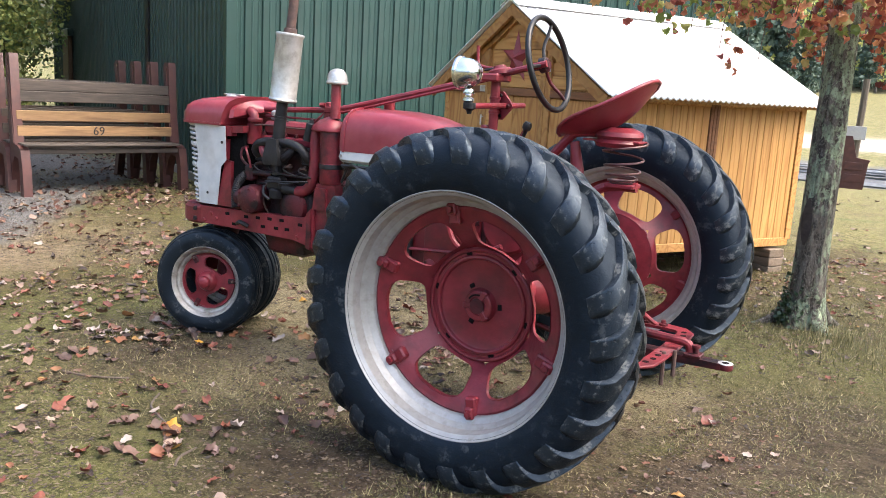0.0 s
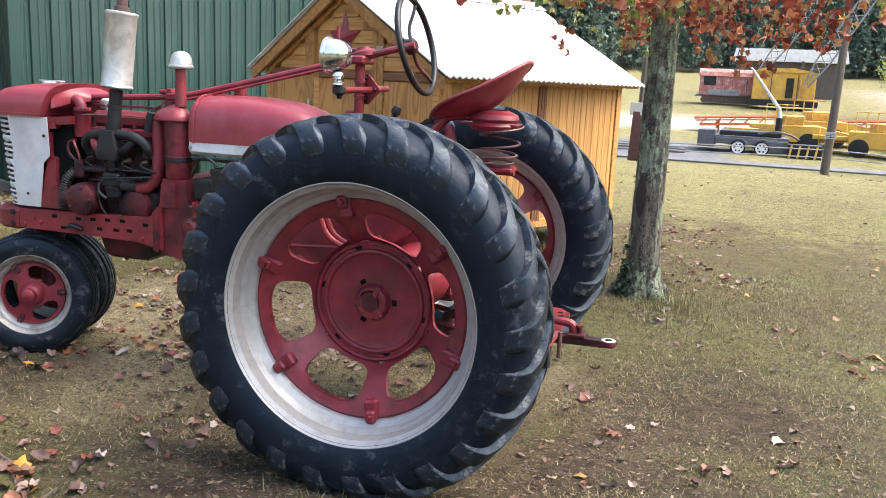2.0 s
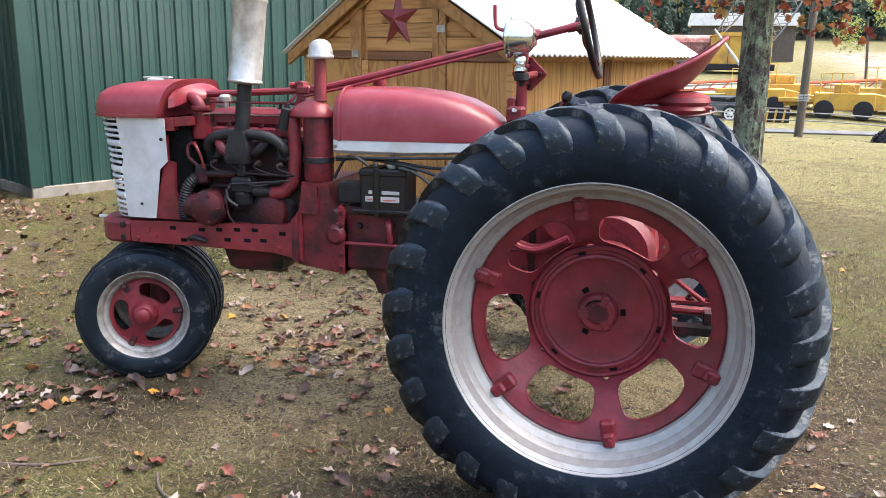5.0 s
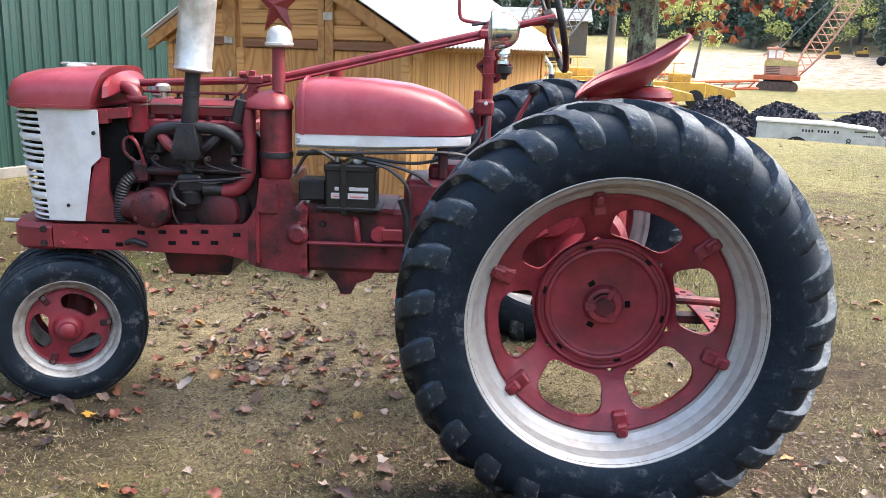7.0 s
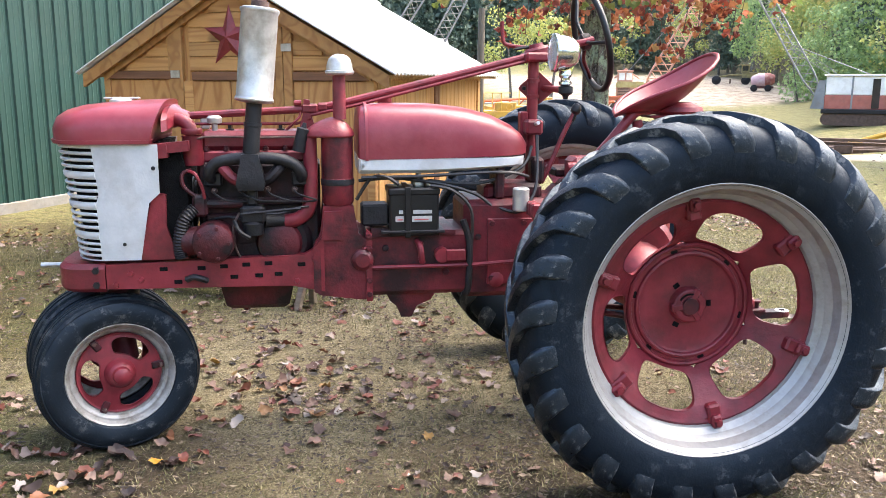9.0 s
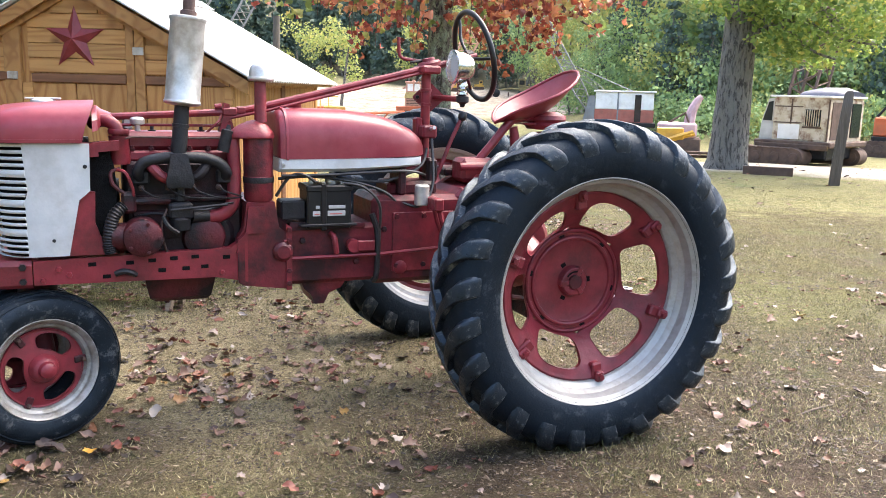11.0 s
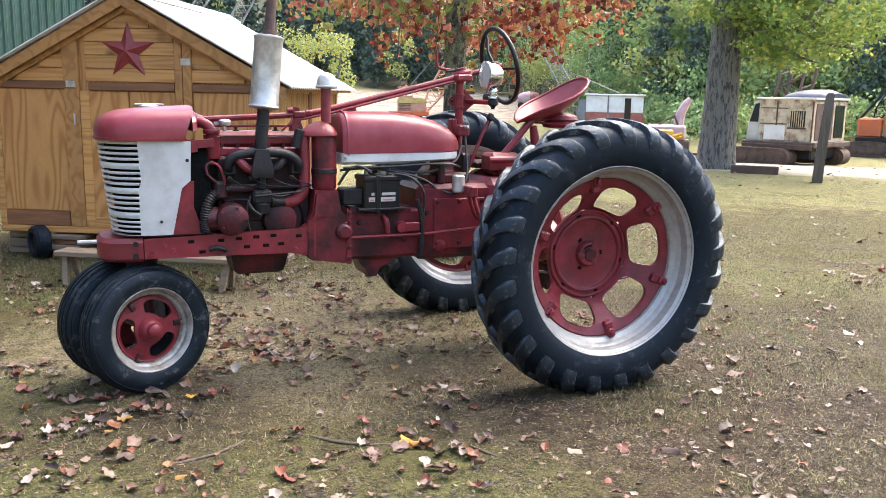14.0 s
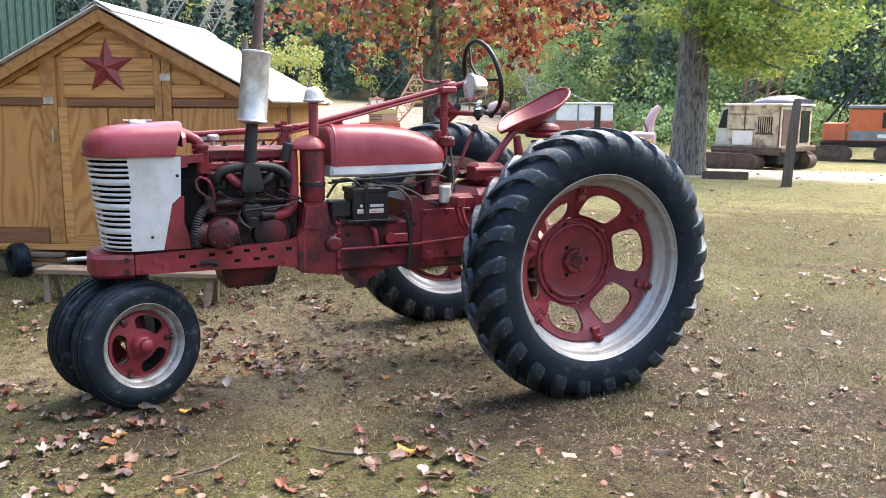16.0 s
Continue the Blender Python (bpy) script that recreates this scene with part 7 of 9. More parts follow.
# short matted turf in patches behind the rear wheels and out on the open side
count = 0
while count < 90000:
    x, y = rnd.uniform(-0.2, 5.0), rnd.uniform(-2.4, 4.5)
    if rnd.random() > 0.42 + 1.5 * noise.noise((x * 1.3, y * 1.3, 21)) + 0.7 * noise.noise((x * 5, y * 5, 22)):
        continue
    h, w = rnd.uniform(0.012, 0.034), rnd.uniform(0.0014, 0.0028)
    yaw, lean = rnd.uniform(0, 6.3), rnd.uniform(0.6, 1.5)
    z = height(x, y) - 0.002
    dx, dy = w * math.cos(yaw), w * math.sin(yaw)
    k = len(vs)
    vs += [(x - dx, y - dy, z), (x + dx, y + dy, z), (x + h * math.sin(lean) * math.sin(yaw), y - h * math.sin(lean) * math.cos(yaw), z + h * math.cos(lean) + 0.004)]
    fs.append((k, k + 1, k + 2))
    count += 1
# tufts at the tree's foot, by the tyres and under the shed
for cx, cy, spread, num, hh in ((0.85, 2.55, 0.35, 900, 0.055), (1.05, 2.45, 0.12, 300, 0.13), (1.2, 2.2, 0.25, 260, 0.14), (-0.05, -1.0, 0.2, 90, 0.07), (0.1, 0.95, 0.2, 90, 0.07), (-2.6, 3.2, 0.8, 1500, 0.07), (-1.6, 2.7, 0.8, 1300, 0.06), (-0.2, 3.3, 0.9, 1300, 0.06), (-4.2, 3.9, 0.8, 1400, 0.06)):
    for _ in range(num):
        x, y = cx + rnd.gauss(0, spread), cy + rnd.gauss(0, spread)
        h, w, yaw, lean = rnd.uniform(0.4, 1.2) * hh, rnd.uniform(0.0015, 0.003), rnd.uniform(0, 6.3), rnd.uniform(0.1, 1.0)
        z = height(x, y) - 0.002
        dx, dy = w * math.cos(yaw), w * math.sin(yaw)
        k = len(vs)
        vs += [(x - dx, y - dy, z), (x + dx, y + dy, z), (x + h * math.sin(lean) * math.sin(yaw), y - h * math.sin(lean) * math.cos(yaw), z + h * math.cos(lean))]
        fs.append((k, k + 1, k + 2))
me = bpy.data.meshes.new("grass")
me.from_pydata(vs, [], fs)
me.materials.append(GRASS)
tagged(new("grass", me), "short dry yellow-green grass", "grass", kind="stuff")
# twigs on the soil
for pts in ([(-1.62, -1.05, 0), (-1.5, -1.2, 0.01), (-1.3, -1.28, 0)], [(1.16, -1.02, 0), (1.32, -1.0, 0.015), (1.50, -0.955, 0)], [(-1.0, -1.38, 0), (-0.97, -1.5, 0.01), (-0.93, -1.56, 0)], [(-1.9, -1.0, 0), (-2.05, -1.12, 0.008), (-2.25, -1.15, 0)], [(0.05, -2.1, 0), (-0.1, -2.2, 0.01), (-0.13, -2.4, 0)]):
    c = Vector(pts[1])
    tw = part("twig", Build().tube(bez([Vector(p) - c for p in pts], 4), 0.006, 6), TWIG, m=pose(c.x, c.y, height(c.x, c.y) + 0.008))
    tagged(tw, "thin dry brown twig on bare soil", "twig", "twigs on the ground")


def trunk(b, base, top, r0, r1, seed, flare=1.5, n=22, lev=26):
    q = random.Random(seed)
    rings = []
    base, top = Vector(base), Vector(top)
    for i in range(lev + 1):
        t = (i / lev) ** 1.6
        c = base.lerp(top, t) + Vector((0.05 * math.sin(2.2 * t + seed), 0.05 * math.sin(1.7 * t + 2 * seed), 0))
        r = r0 + (r1 - r0) * t + r0 * (flare - 1) * math.exp(-t * (top - base).length / 0.22)
        rings.append([(c.x + r * (1 + 0.06 * noise.noise((3 * math.cos(a), 3 * math.sin(a), c.z * 1.1 + seed)) + 0.17 * math.exp(-t * 26) * math.sin(4 * a + seed) + 0.05 * noise.noise((5 * math.cos(a), 5 * math.sin(a), c.z * 4))) * math.cos(a), c.y + r * (1 + 0.06 * noise.noise((3 * math.cos(a), 3 * math.sin(a), c.z * 1.1 + seed)) + 0.17 * math.exp(-t * 26) * math.sin(4 * a + seed) + 0.05 * noise.noise((5 * math.cos(a), 5 * math.sin(a), c.z * 4))) * math.sin(a), c.z) for a in (2 * math.pi * j / n for j in range(n))])
    return b.loft(rings)


def limbs(root_pts, count, length, rise, seed, droop=0.0):
    """Lines of limbs from points on the trunk outwards."""
    q = random.Random(seed)
    out = []
    for k in range(count):
        p = Vector(q.choice(root_pts)) + Vector((0, 0, q.uniform(-0.3, 0.3)))
        a = 2 * math.pi * (k + q.random() * 0.6) / count
        ln = length * q.uniform(0.6, 1.1)
        pts = [p]
        for s in range(1, 6):
            t = s / 5
            pts.append(p + Vector((math.cos(a + 0.25 * math.sin(3 * t + k)) * ln * t, math.sin(a + 0.25 * math.sin(3 * t + k)) * ln * t, rise * ln * t - droop * ln * t * t + q.uniform(-0.06, 0.06))))
        out.append(pts)
    return out


# the autumn maple behind the tractor
T1 = Vector((0.78, 2.80, 0))
maple = thing("maple_tree", "autumn maple with lichened trunk and red drooping leaves", "tree", tuple(T1))
part("trunk", trunk(Build(), (0, 0, -0.05), (0.10, -0.05, 5.2), 0.118, 0.068, 3, 1.6, 36, 44), BARK, maple, "grey lichened bark")
wound = Build().loft([[(w * math.cos(a), -0.012 * (1 - (t * 0.9) ** 2) + 0.03 * (math.cos(a) * w / 0.05) ** 2 * 0.35, z) for a in (0, math.pi / 3, 2 * math.pi / 3, math.pi)] for z, w, t in ((-0.17, 0.008, 1.0), (-0.12, 0.026, 0.6), (-0.03, 0.042, 0.2), (0.05, 0.036, 0.2), (0.12, 0.022, 0.6), (0.17, 0.006, 1.0))], caps=False)
part("wound", wound, mat("rotten_heartwood", (0.018, 0.012, 0.010), (0.05, 0.035, 0.028), 25, 0.9, bump=0.6, bscale=60), maple, "dark rotten hollow in the bark", m=pose(-0.045, -0.118, 0.78, 0, 0, -20))
for a, ln in ((3.5, 0.42), (5.4, 0.3), (0.6, 0.34), (2.2, 0.3)):
    part("root", Build().tube(bez([(0.10 * math.cos(a), 0.10 * math.sin(a), 0.16), (0.17 * math.cos(a), 0.17 * math.sin(a), 0.06), (0.26 * math.cos(a + 0.1), 0.26 * math.sin(a + 0.1), 0.012), (ln * math.cos(a + 0.25), ln * math.sin(a + 0.25), -0.02)], 4), [0.06 - 0.0038 * i for i in range(13)], 10), BARK, maple)
q = random.Random(19)
ivy = []
for _ in range(420):
    a, z = q.gauss(3.9, 0.55), abs(q.gauss(0, 0.14))
    r = 0.135 + 0.12 * math.exp(-z / 0.10) * q.random() + 0.01
    ivy.append((r * math.cos(a), r * math.sin(a), z + 0.02, q.uniform(0.02, 0.042), q.uniform(0, 6.3), q.gauss(0.9, 0.4), q.gauss(0, 0.5)))
part("ivy", leaves_mesh("ivy", ivy, leaf_material("dark_ivy", [(0.0, (0.012, 0.028, 0.012)), (0.6, (0.028, 0.055, 0.020)), (1.0, (0.06, 0.09, 0.035))], 0.4, 0.1), 0.3), None, maple, "dark green ivy round the foot")
q = random.Random(5)
lines = limbs([(0.1, 0, 2.5), (0.12, -0.02, 2.9), (0.15, -0.03, 3.4), (0.18, -0.04, 4.0), (0.2, -0.05, 4.7)], 15, 2.3, 0.30, 8, 0.42)
for pts in lines:
    part("limb", Build().tube(bez(pts, 3), [0.035 * (1 - 0.85 * i / 15) + 0.004 for i in range(16)], 6), TWIG, maple)
spots = []
for pts in lines:
    for _ in range(110):
        t = q.uniform(0.25, 1.05)
        i = min(4, int(t * 5))
        p = pts[i].lerp(pts[i + 1], min(1.0, t * 5 - i))
        hang = abs(q.gauss(0, 0.28)) + 0.05
        spots.append((p.x + q.gauss(0, 0.2), p.y + q.gauss(0, 0.2), max(p.z - hang, 2.1 + q.random()), q.uniform(0.07, 0.12), q.uniform(0, 6.3), q.gauss(1.1, 0.5), q.gauss(0, 0.5)))
for _ in range(2600):
    a, r = q.uniform(0, 6.3), 2.4 * math.sqrt(q.random())
    spots.append((0.15 + r * math.cos(a), r * math.sin(a), 3.2 + q.random() * 3.0 * (1.15 - r / 2.6), q.uniform(0.07, 0.12), q.uniform(0, 6.3), q.gauss(0.8, 0.6), q.gauss(0, 0.6)))
# low hanging sprays: thin twigs with tufts of limp leaves, redder away from the shed
red_spots = []
q2 = random.Random(41)
low = ((-0.30, -0.25, 1.72), (-0.55, 0.05, 1.66), (-0.80, -0.10, 1.74), (-1.05, 0.0, 1.88), (-1.30, 0.1, 2.0), (-0.15, 0.25, 1.78), (0.30, -0.15, 1.70), (0.52, 0.05, 1.66), (0.62, -0.2, 1.80), (0.85, 0.1, 1.70), (1.05, -0.1, 1.76), (-0.42, 0.3, 1.84), (0.15, 0.35, 1.90), (-0.7, 0.3, 1.80), (-0.95, -0.3, 1.98), (0.72, 0.3, 1.86), (-1.2, -0.15, 2.1), (1.25, 0.15, 1.92), (-0.05, -0.35, 1.98), (-1.45, 0.2, 2.12), (0.40, 0.3, 1.76), (-0.25, 0.05, 1.92), (1.0, 0.35, 1.98), (-0.62, -0.35, 2.05))
for x, y, z0 in low:
    z0 += 0.22 if x < -0.25 else 0.10
    top = (x * 0.55 + 0.05, y * 0.5, z0 + 1.05)
    line = bez([(x, y, z0), (x + 0.03, y + 0.01, z0 + 0.3), (x * 0.85 + 0.04, y * 0.8, z0 + 0.7), top], 6)
    part("spray_twig", Build().tube(line, 0.0032, 5), TWIG, maple)
    store = red_spots if x > -0.25 or q2.random() < 0.12 else spots
    for tuft in range(5):
        g = line[min(len(line) - 1, int(tuft * 3.0 + q2.random() * 3))]
        gx, gy = g.x + q2.gauss(0, 0.07), g.y + q2.gauss(0, 0.07)
        for _ in range(3 if x < -0.25 else 5):
            store.append((gx + q2.gauss(0, 0.035), gy + q2.gauss(0, 0.035), g.z - 0.01 - abs(q2.gauss(0, 0.05)), q2.uniform(0.05, 0.085), q2.uniform(0, 6.3), q2.gauss(1.35, 0.3), q2.gauss(0, 0.45)))
# the skirt of the crown: tufts along side twigs
for _ in range(210):
    a, r = q2.uniform(0, 6.3), 1.75 * math.sqrt(q2.random())
    x0 = r * math.cos(a) - 0.1
    x, y, z = x0, 0.8 * r * math.sin(a), q2.uniform(2.10, 2.85) + (0.15 if x0 < -0.3 else 0.0)
    if x < -1.45:
        continue
    store = red_spots if x + q2.gauss(0, 0.35) > -0.2 else spots
    for _ in range(9):
        store.append((x + q2.gauss(0, 0.07), y + q2.gauss(0, 0.07), z - abs(q2.gauss(0, 0.06)), q2.uniform(0.055, 0.10), q2.uniform(0, 6.3), q2.gauss(1.2, 0.4), q2.gauss(0, 0.5)))
spots = [p for p in spots if p[0] > -1.62 + 0.5 * max(0.0, 2.2 - p[2]) or p[2] > 2.75]
part("crown", leaves_mesh("crown", spots, MAPLE, 1.1), None, maple, "orange, pink and green maple leaves")
part("red_crown", leaves_mesh("red_crown", red_spots, MAPLE_RED, 1.3), None, maple, "limp russet and dark red maple leaves")


def leaf_cloud(spots, rng, centre, radius, count, size, flat=0.75):
    for _ in range(count):
        d = Vector((rng.gauss(0, 1), rng.gauss(0, 1), rng.gauss(0, 1))).normalized() * radius * rng.random() ** 0.45
        spots.append((centre[0] + d.x, centre[1] + d.y, centre[2] + d.z * flat, size * rng.uniform(0.7, 1.3), rng.uniform(0, 6.3), rng.gauss(0.5, 0.6), rng.gauss(0, 0.6)))


# the green tree by the track
T2 = Vector((11.92, 11.93, height(11.92, 11.93)))
green_tree = thing("green_tree", "broad green tree with furrowed grey trunk by the track", "tree", tuple(T2))
green_tree.matrix_basis = green_tree.matrix_basis @ Matrix.Scale(1.29, 4)
part("trunk", trunk(Build(), (0, 0, -0.1), (0.15, 0.1, 5.5), 0.335, 0.22, 7, 1.45, 28), BARK_GREY, green_tree, "furrowed grey bark")
q = random.Random(21)
RIGHT, BACK = Vector((0.76, -0.65, 0)), Vector((0.65, 0.76, 0))
spots = []


def low_edge(u):
    return 2.45 - 0.75 * step(-0.2, 0.7, u) + 0.5 * step(1.7, 2.8, u)


for k in range(15):
    side, back, z0 = q.uniform(0.5, 2.6), q.uniform(-1.4, 1.6), q.uniform(2.3, 3.8)
    tip = RIGHT * side + BACK * back + Vector((0, 0, max(z0 - 0.35 * side, low_edge(side) + 0.25)))
    pts = [Vector((0.08, 0.05, z0)), Vector((0.08, 0.05, z0 + 0.25)).lerp(tip, 0.4) + Vector((0, 0, 0.2)), tip.lerp(Vector((0, 0, z0)), 0.25) + Vector((0, 0, q.uniform(0, 0.2))), tip]
    part("limb", Build().tube(bez(pts, 5), [0.05 * (1 - 0.85 * i / 15) + 0.006 for i in range(16)], 7), BARK_GREY, green_tree)
for _ in range(190):
    u = q.uniform(-0.55, 2.75)
    c = RIGHT * u + BACK * q.gauss(0.1, 0.95) + Vector((0, 0, low_edge(u) + 0.3 + abs(q.gauss(0, 1.1))))
    leaf_cloud(spots, q, c, 0.42, 46, 0.105, 0.55)
for _ in range(80):
    a, r = q.uniform(0, 6.3), 2.5 * math.sqrt(q.random())
    c = RIGHT * 0.9 + Vector((r * math.cos(a), r * math.sin(a), 4.4 + 3.2 * q.random() * (1.1 - r / 3.0)))
    leaf_cloud(spots, q, c, 0.8, 46, 0.15, 0.7)
part("crown", leaves_mesh("crown", spots, GREEN_LEAF, 0.4), None, green_tree, "dense green leaves")


# a maple that overhangs the benches, trunk out of view, added to shade them and the barn front
shade_tree = thing("maple_tree", "mostly unseen maple with orange and green leaves shading the benches", "tree", (-10.0, 0.3, height(-10.0, 0.3)))
part("trunk", trunk(Build(), (0, 0, -0.1), (0.2, 0.3, 5.5), 0.2, 0.12, 5, 1.4), BARK, shade_tree, "grey lichened bark")
q = random.Random(77)
spots = []
for pts in limbs([(0.05, 0.1, 3.4), (0.1, 0.15, 3.7), (0.15, 0.2, 4.2), (0.2, 0.3, 5.0)], 16, 4.4, 0.35, 17, 0.24):
    part("limb", Build().tube(bez(pts, 3), [0.06 * (1 - 0.85 * i / 15) + 0.006 for i in range(16)], 6), TWIG, shade_tree)
    for i in (2, 3, 4, 5):
        for _ in range(3):
            leaf_cloud(spots, q, pts[i] + Vector((q.gauss(0, 0.5), q.gauss(0, 0.5), q.gauss(0.15, 0.25))), 0.6, 38, 0.14, 0.6)
for _ in range(34):
    a, r = q.uniform(0, 6.3), 4.6 * math.sqrt(q.random())
    leaf_cloud(spots, q, (r * math.cos(a), r * math.sin(a), 4.4 + 2.2 * q.random()), 1.0, 70, 0.19, 0.6)
part("crown", leaves_mesh("crown", spots, MAPLE, 0.4), None, shade_tree, "orange and green maple leaves")


# ---- woods ----
def cards(name, blobs, material, kind_label):
    """Woods as many small leaf clumps; blobs: rows of (centre, radius, height factor, count, size)."""
    rs = np.random.RandomState(4)
    vs, fs = [], []
    for c, rad, hf, count, size in blobs:
        d = rs.normal(size=(count, 3))
        d /= np.linalg.norm(d, axis=1)[:, None]
        d *= (rad * rs.random(count) ** 0.33)[:, None]
        d[:, 2] *= hf
        p = d + np.array(c)
        a = rs.normal(size=(count, 3))
        a /= np.linalg.norm(a, axis=1)[:, None]
        bb = np.cross(a, rs.normal(size=(count, 3)))
        bb /= np.linalg.norm(bb, axis=1)[:, None]
        s = size * (0.6 + 0.8 * rs.random(count))[:, None]
        quad = np.stack([p + a * s, p + bb * s * 0.6, p - a * s * 0.9, p - bb * s * 0.7], 1).reshape(-1, 3)
        k = len(vs)
        vs += quad.tolist()
        fs += [(k + 4 * i, k + 4 * i + 1, k + 4 * i + 2, k + 4 * i + 3) for i in range(count)]
    me = bpy.data.meshes.new(name)
    me.from_pydata(vs, [], fs)
    me.materials.append(material)
    return tagged(new(name, me), kind_label, "woods", kind="stuff")


q = random.Random(33)
mid, pale, dark, trunks = [], [], [], Build()


def wood_tree(x, y, h, kind, fine=1.0):
    z0 = height(x, y)
    if kind == "conifer":
        trunks.tube([(x, y, z0), (x, y, z0 + h * 0.95)], [0.02 * h, 0.004 * h], 5)
        for k in range(11):
            t = k / 10
            zz = z0 + h * (0.16 + 0.82 * t)
            rad = h * 0.17 * (1.05 - t) + 0.25
            dark.append(((x + q.gauss(0, 0.2), y + q.gauss(0, 0.2), zz), rad, 0.45, int(130 * (1.1 - 0.6 * t)), h * 0.034 * fine))
    else:
        trunks.tube([(x, y, z0), (x + q.gauss(0, 0.3), y, z0 + h * 0.6)], [0.018 * h, 0.008 * h], 5)
        store = pale if kind == "pale" else mid
        for k in range(9):
            t = q.random()
            many = int(62 * min(6.0, 1.0 / fine ** 1.6))
            a, r = q.uniform(0, 6.3), h * 0.20 * math.sqrt(q.random()) * (1.25 - abs(t - 0.4))
            store.append(((x + r * math.cos(a), y + r * math.sin(a), z0 + h * (0.22 + 0.66 * t)), h * q.uniform(0.10, 0.17), 0.8, many, h * 0.026 * fine))


def edge_of_woods(az):
    return 150 - 98 * step(24, 40, az) - 55 * step(-2, -14, az) - 30 * step(14, 20, az) * (1 - step(27, 38, az))


for off, n, hlo, hhi in ((2, 62, 7, 12), (9, 60, 12, 18), (20, 50, 15, 22), (34, 40, 16, 24)):
    for k in range(n):
        az = -16 + 92 * (k + q.uniform(-0.45, 0.45)) / n
        r = edge_of_woods(az) + off + q.uniform(-3, 3)
        x, y = r * math.sin(radians(az)), r * math.cos(radians(az))
        u = q.random()
        kind = "conifer" if (u < 0.85 and az < 28) or u < 0.22 else ("pale" if u > 0.78 else "broad")
        wood_tree(x, y, q.uniform(hlo, hhi), kind, 0.55 if az > 22 and off < 30 else 0.9)
for x, y, h in ((18.6, 68.5, 9.0), (15.6, 70.5, 8.0)):
    wood_tree(x, y, h, "pale", 0.55)
for x, y, h in ((37.1, 61.1, 5.6), (39.2, 62.0, 6.4), (41.6, 62.6, 6.0)):
    wood_tree(x, y, h, "broad", 0.4)
    mid.append(((x, y, height(x, y) + 1.2), 1.7, 0.9, 500, 0.12))
# low bushes along the edge
for k in range(70):
    az = 31 + 45 * (k + q.random()) / 70
    r = edge_of_woods(az) + q.uniform(-6, 1)
    x, y = r * math.sin(radians(az)), r * math.cos(radians(az))
    (mid if q.random() < 0.6 else pale).append(((x, y, height(x, y) + 1.0), q.uniform(1.2, 2.4), 0.8, 330, 0.13))
for k in range(110):
    az = 32 + 44 * (k + q.random()) / 110
    r = edge_of_woods(az) + q.uniform(0, 7)
    x, y = r * math.sin(radians(az)), r * math.cos(radians(az))
    (mid if q.random() < 0.7 else pale).append(((x, y, height(x, y) + 2.2), q.uniform(1.6, 3.0), 1.0, 330, 0.15))
# woods beyond the benches, and unseen trees behind the walk added for reflections and shading
for k in range(46):
    az, r = -71 + 13.5 * q.random(), 20 + 16 * q.random()
    x, y = 1.6 + r * math.sin(radians(az)), -3.7 + r * math.cos(radians(az))
    wood_tree(x, y, q.uniform(5, 11), q.choice(("broad", "pale", "pale")), 0.3)
for k in range(40):
    az, r = -74 + 16 * q.random(), 17.5 + 10 * q.random()
    x, y = 1.6 + r * math.sin(radians(az)), -3.7 + r * math.cos(radians(az))
    if (Vector((x, y, 0)) - Vector((-6.37, 4.08, 0))).dot(V) < -1.0:
        (mid if q.random() < 0.4 else pale).append(((x, y, 0.8), q.uniform(0.8, 1.5), 0.9, 900, 0.05))
for k in range(40):
    az = 95 + 190 * (k + q.random()) / 40
    r = q.uniform(30, 48)
    wood_tree(r * math.sin(radians(az)), r * math.cos(radians(az)), q.uniform(9, 15), q.choice(("broad", "pale", "conifer")))
cards("far_broadleaf_woods", mid, WOODS_MID, "green broadleaf woods on the hillside")
cards("far_yellowing_woods", pale, WOODS_PALE, "yellow-green trees along the edge of the woods")
cards("far_conifer_woods", dark, WOODS_DARK, "dark pines on the hillside")
wt = part("far_trunks", trunks, BARK_GREY)
tagged(wt, "slim grey trunks of the far woods", "woods", kind="stuff")


# ---- benches by the barn ----
# Bench colours darkened to hold the shade the benches stand in.
MAROON = mat("maroon_cast_iron", (0.055, 0.018, 0.016), (0.08, 0.027, 0.022), 9, 0.55, bump=0.2, bscale=30, dirt=(0.05, 0.02, 0.017), dscale=5, damt=0.6)
SLAT_PALE = wood("pale_slat", (0.20, 0.115, 0.052), (0.26, 0.155, 0.07), (0.12, 0.065, 0.03), (14, 1.2, 14))
SLAT_DARK = wood("shade_darkened_slat", (0.040, 0.031, 0.025), (0.075, 0.058, 0.046), (0.028, 0.022, 0.018), (14, 1.2, 14))
LENGTH = 2.0


def bench_end(b, y, thick=0.1):
    """A tall cast end: leg, seat bracket and an upright with a scooped head."""
    b.prism([(0.30, 0.0), (0.42, 0.0), (0.40, 0.30), (0.34, 0.55), (0.22, 0.60), (0.12, 0.60), (0.07, 0.95), (0.03, 1.62), (0.0, 1.67), (-0.10, 1.67), (-0.14, 1.62), (-0.10, 1.0), (-0.06, 0.58), (-0.22, 0.0), (-0.10, 0.0), (0.0, 0.36), (0.10, 0.46), (0.24, 0.44), (0.28, 0.3)], y, y + thick)
    b.prism([(0.02, 0.62), (0.11, 0.62), (0.035, 1.0), (-0.035, 1.62), (-0.055, 1.62), (-0.03, 1.0)], y - 0.012, y + thick + 0.012)
    return b


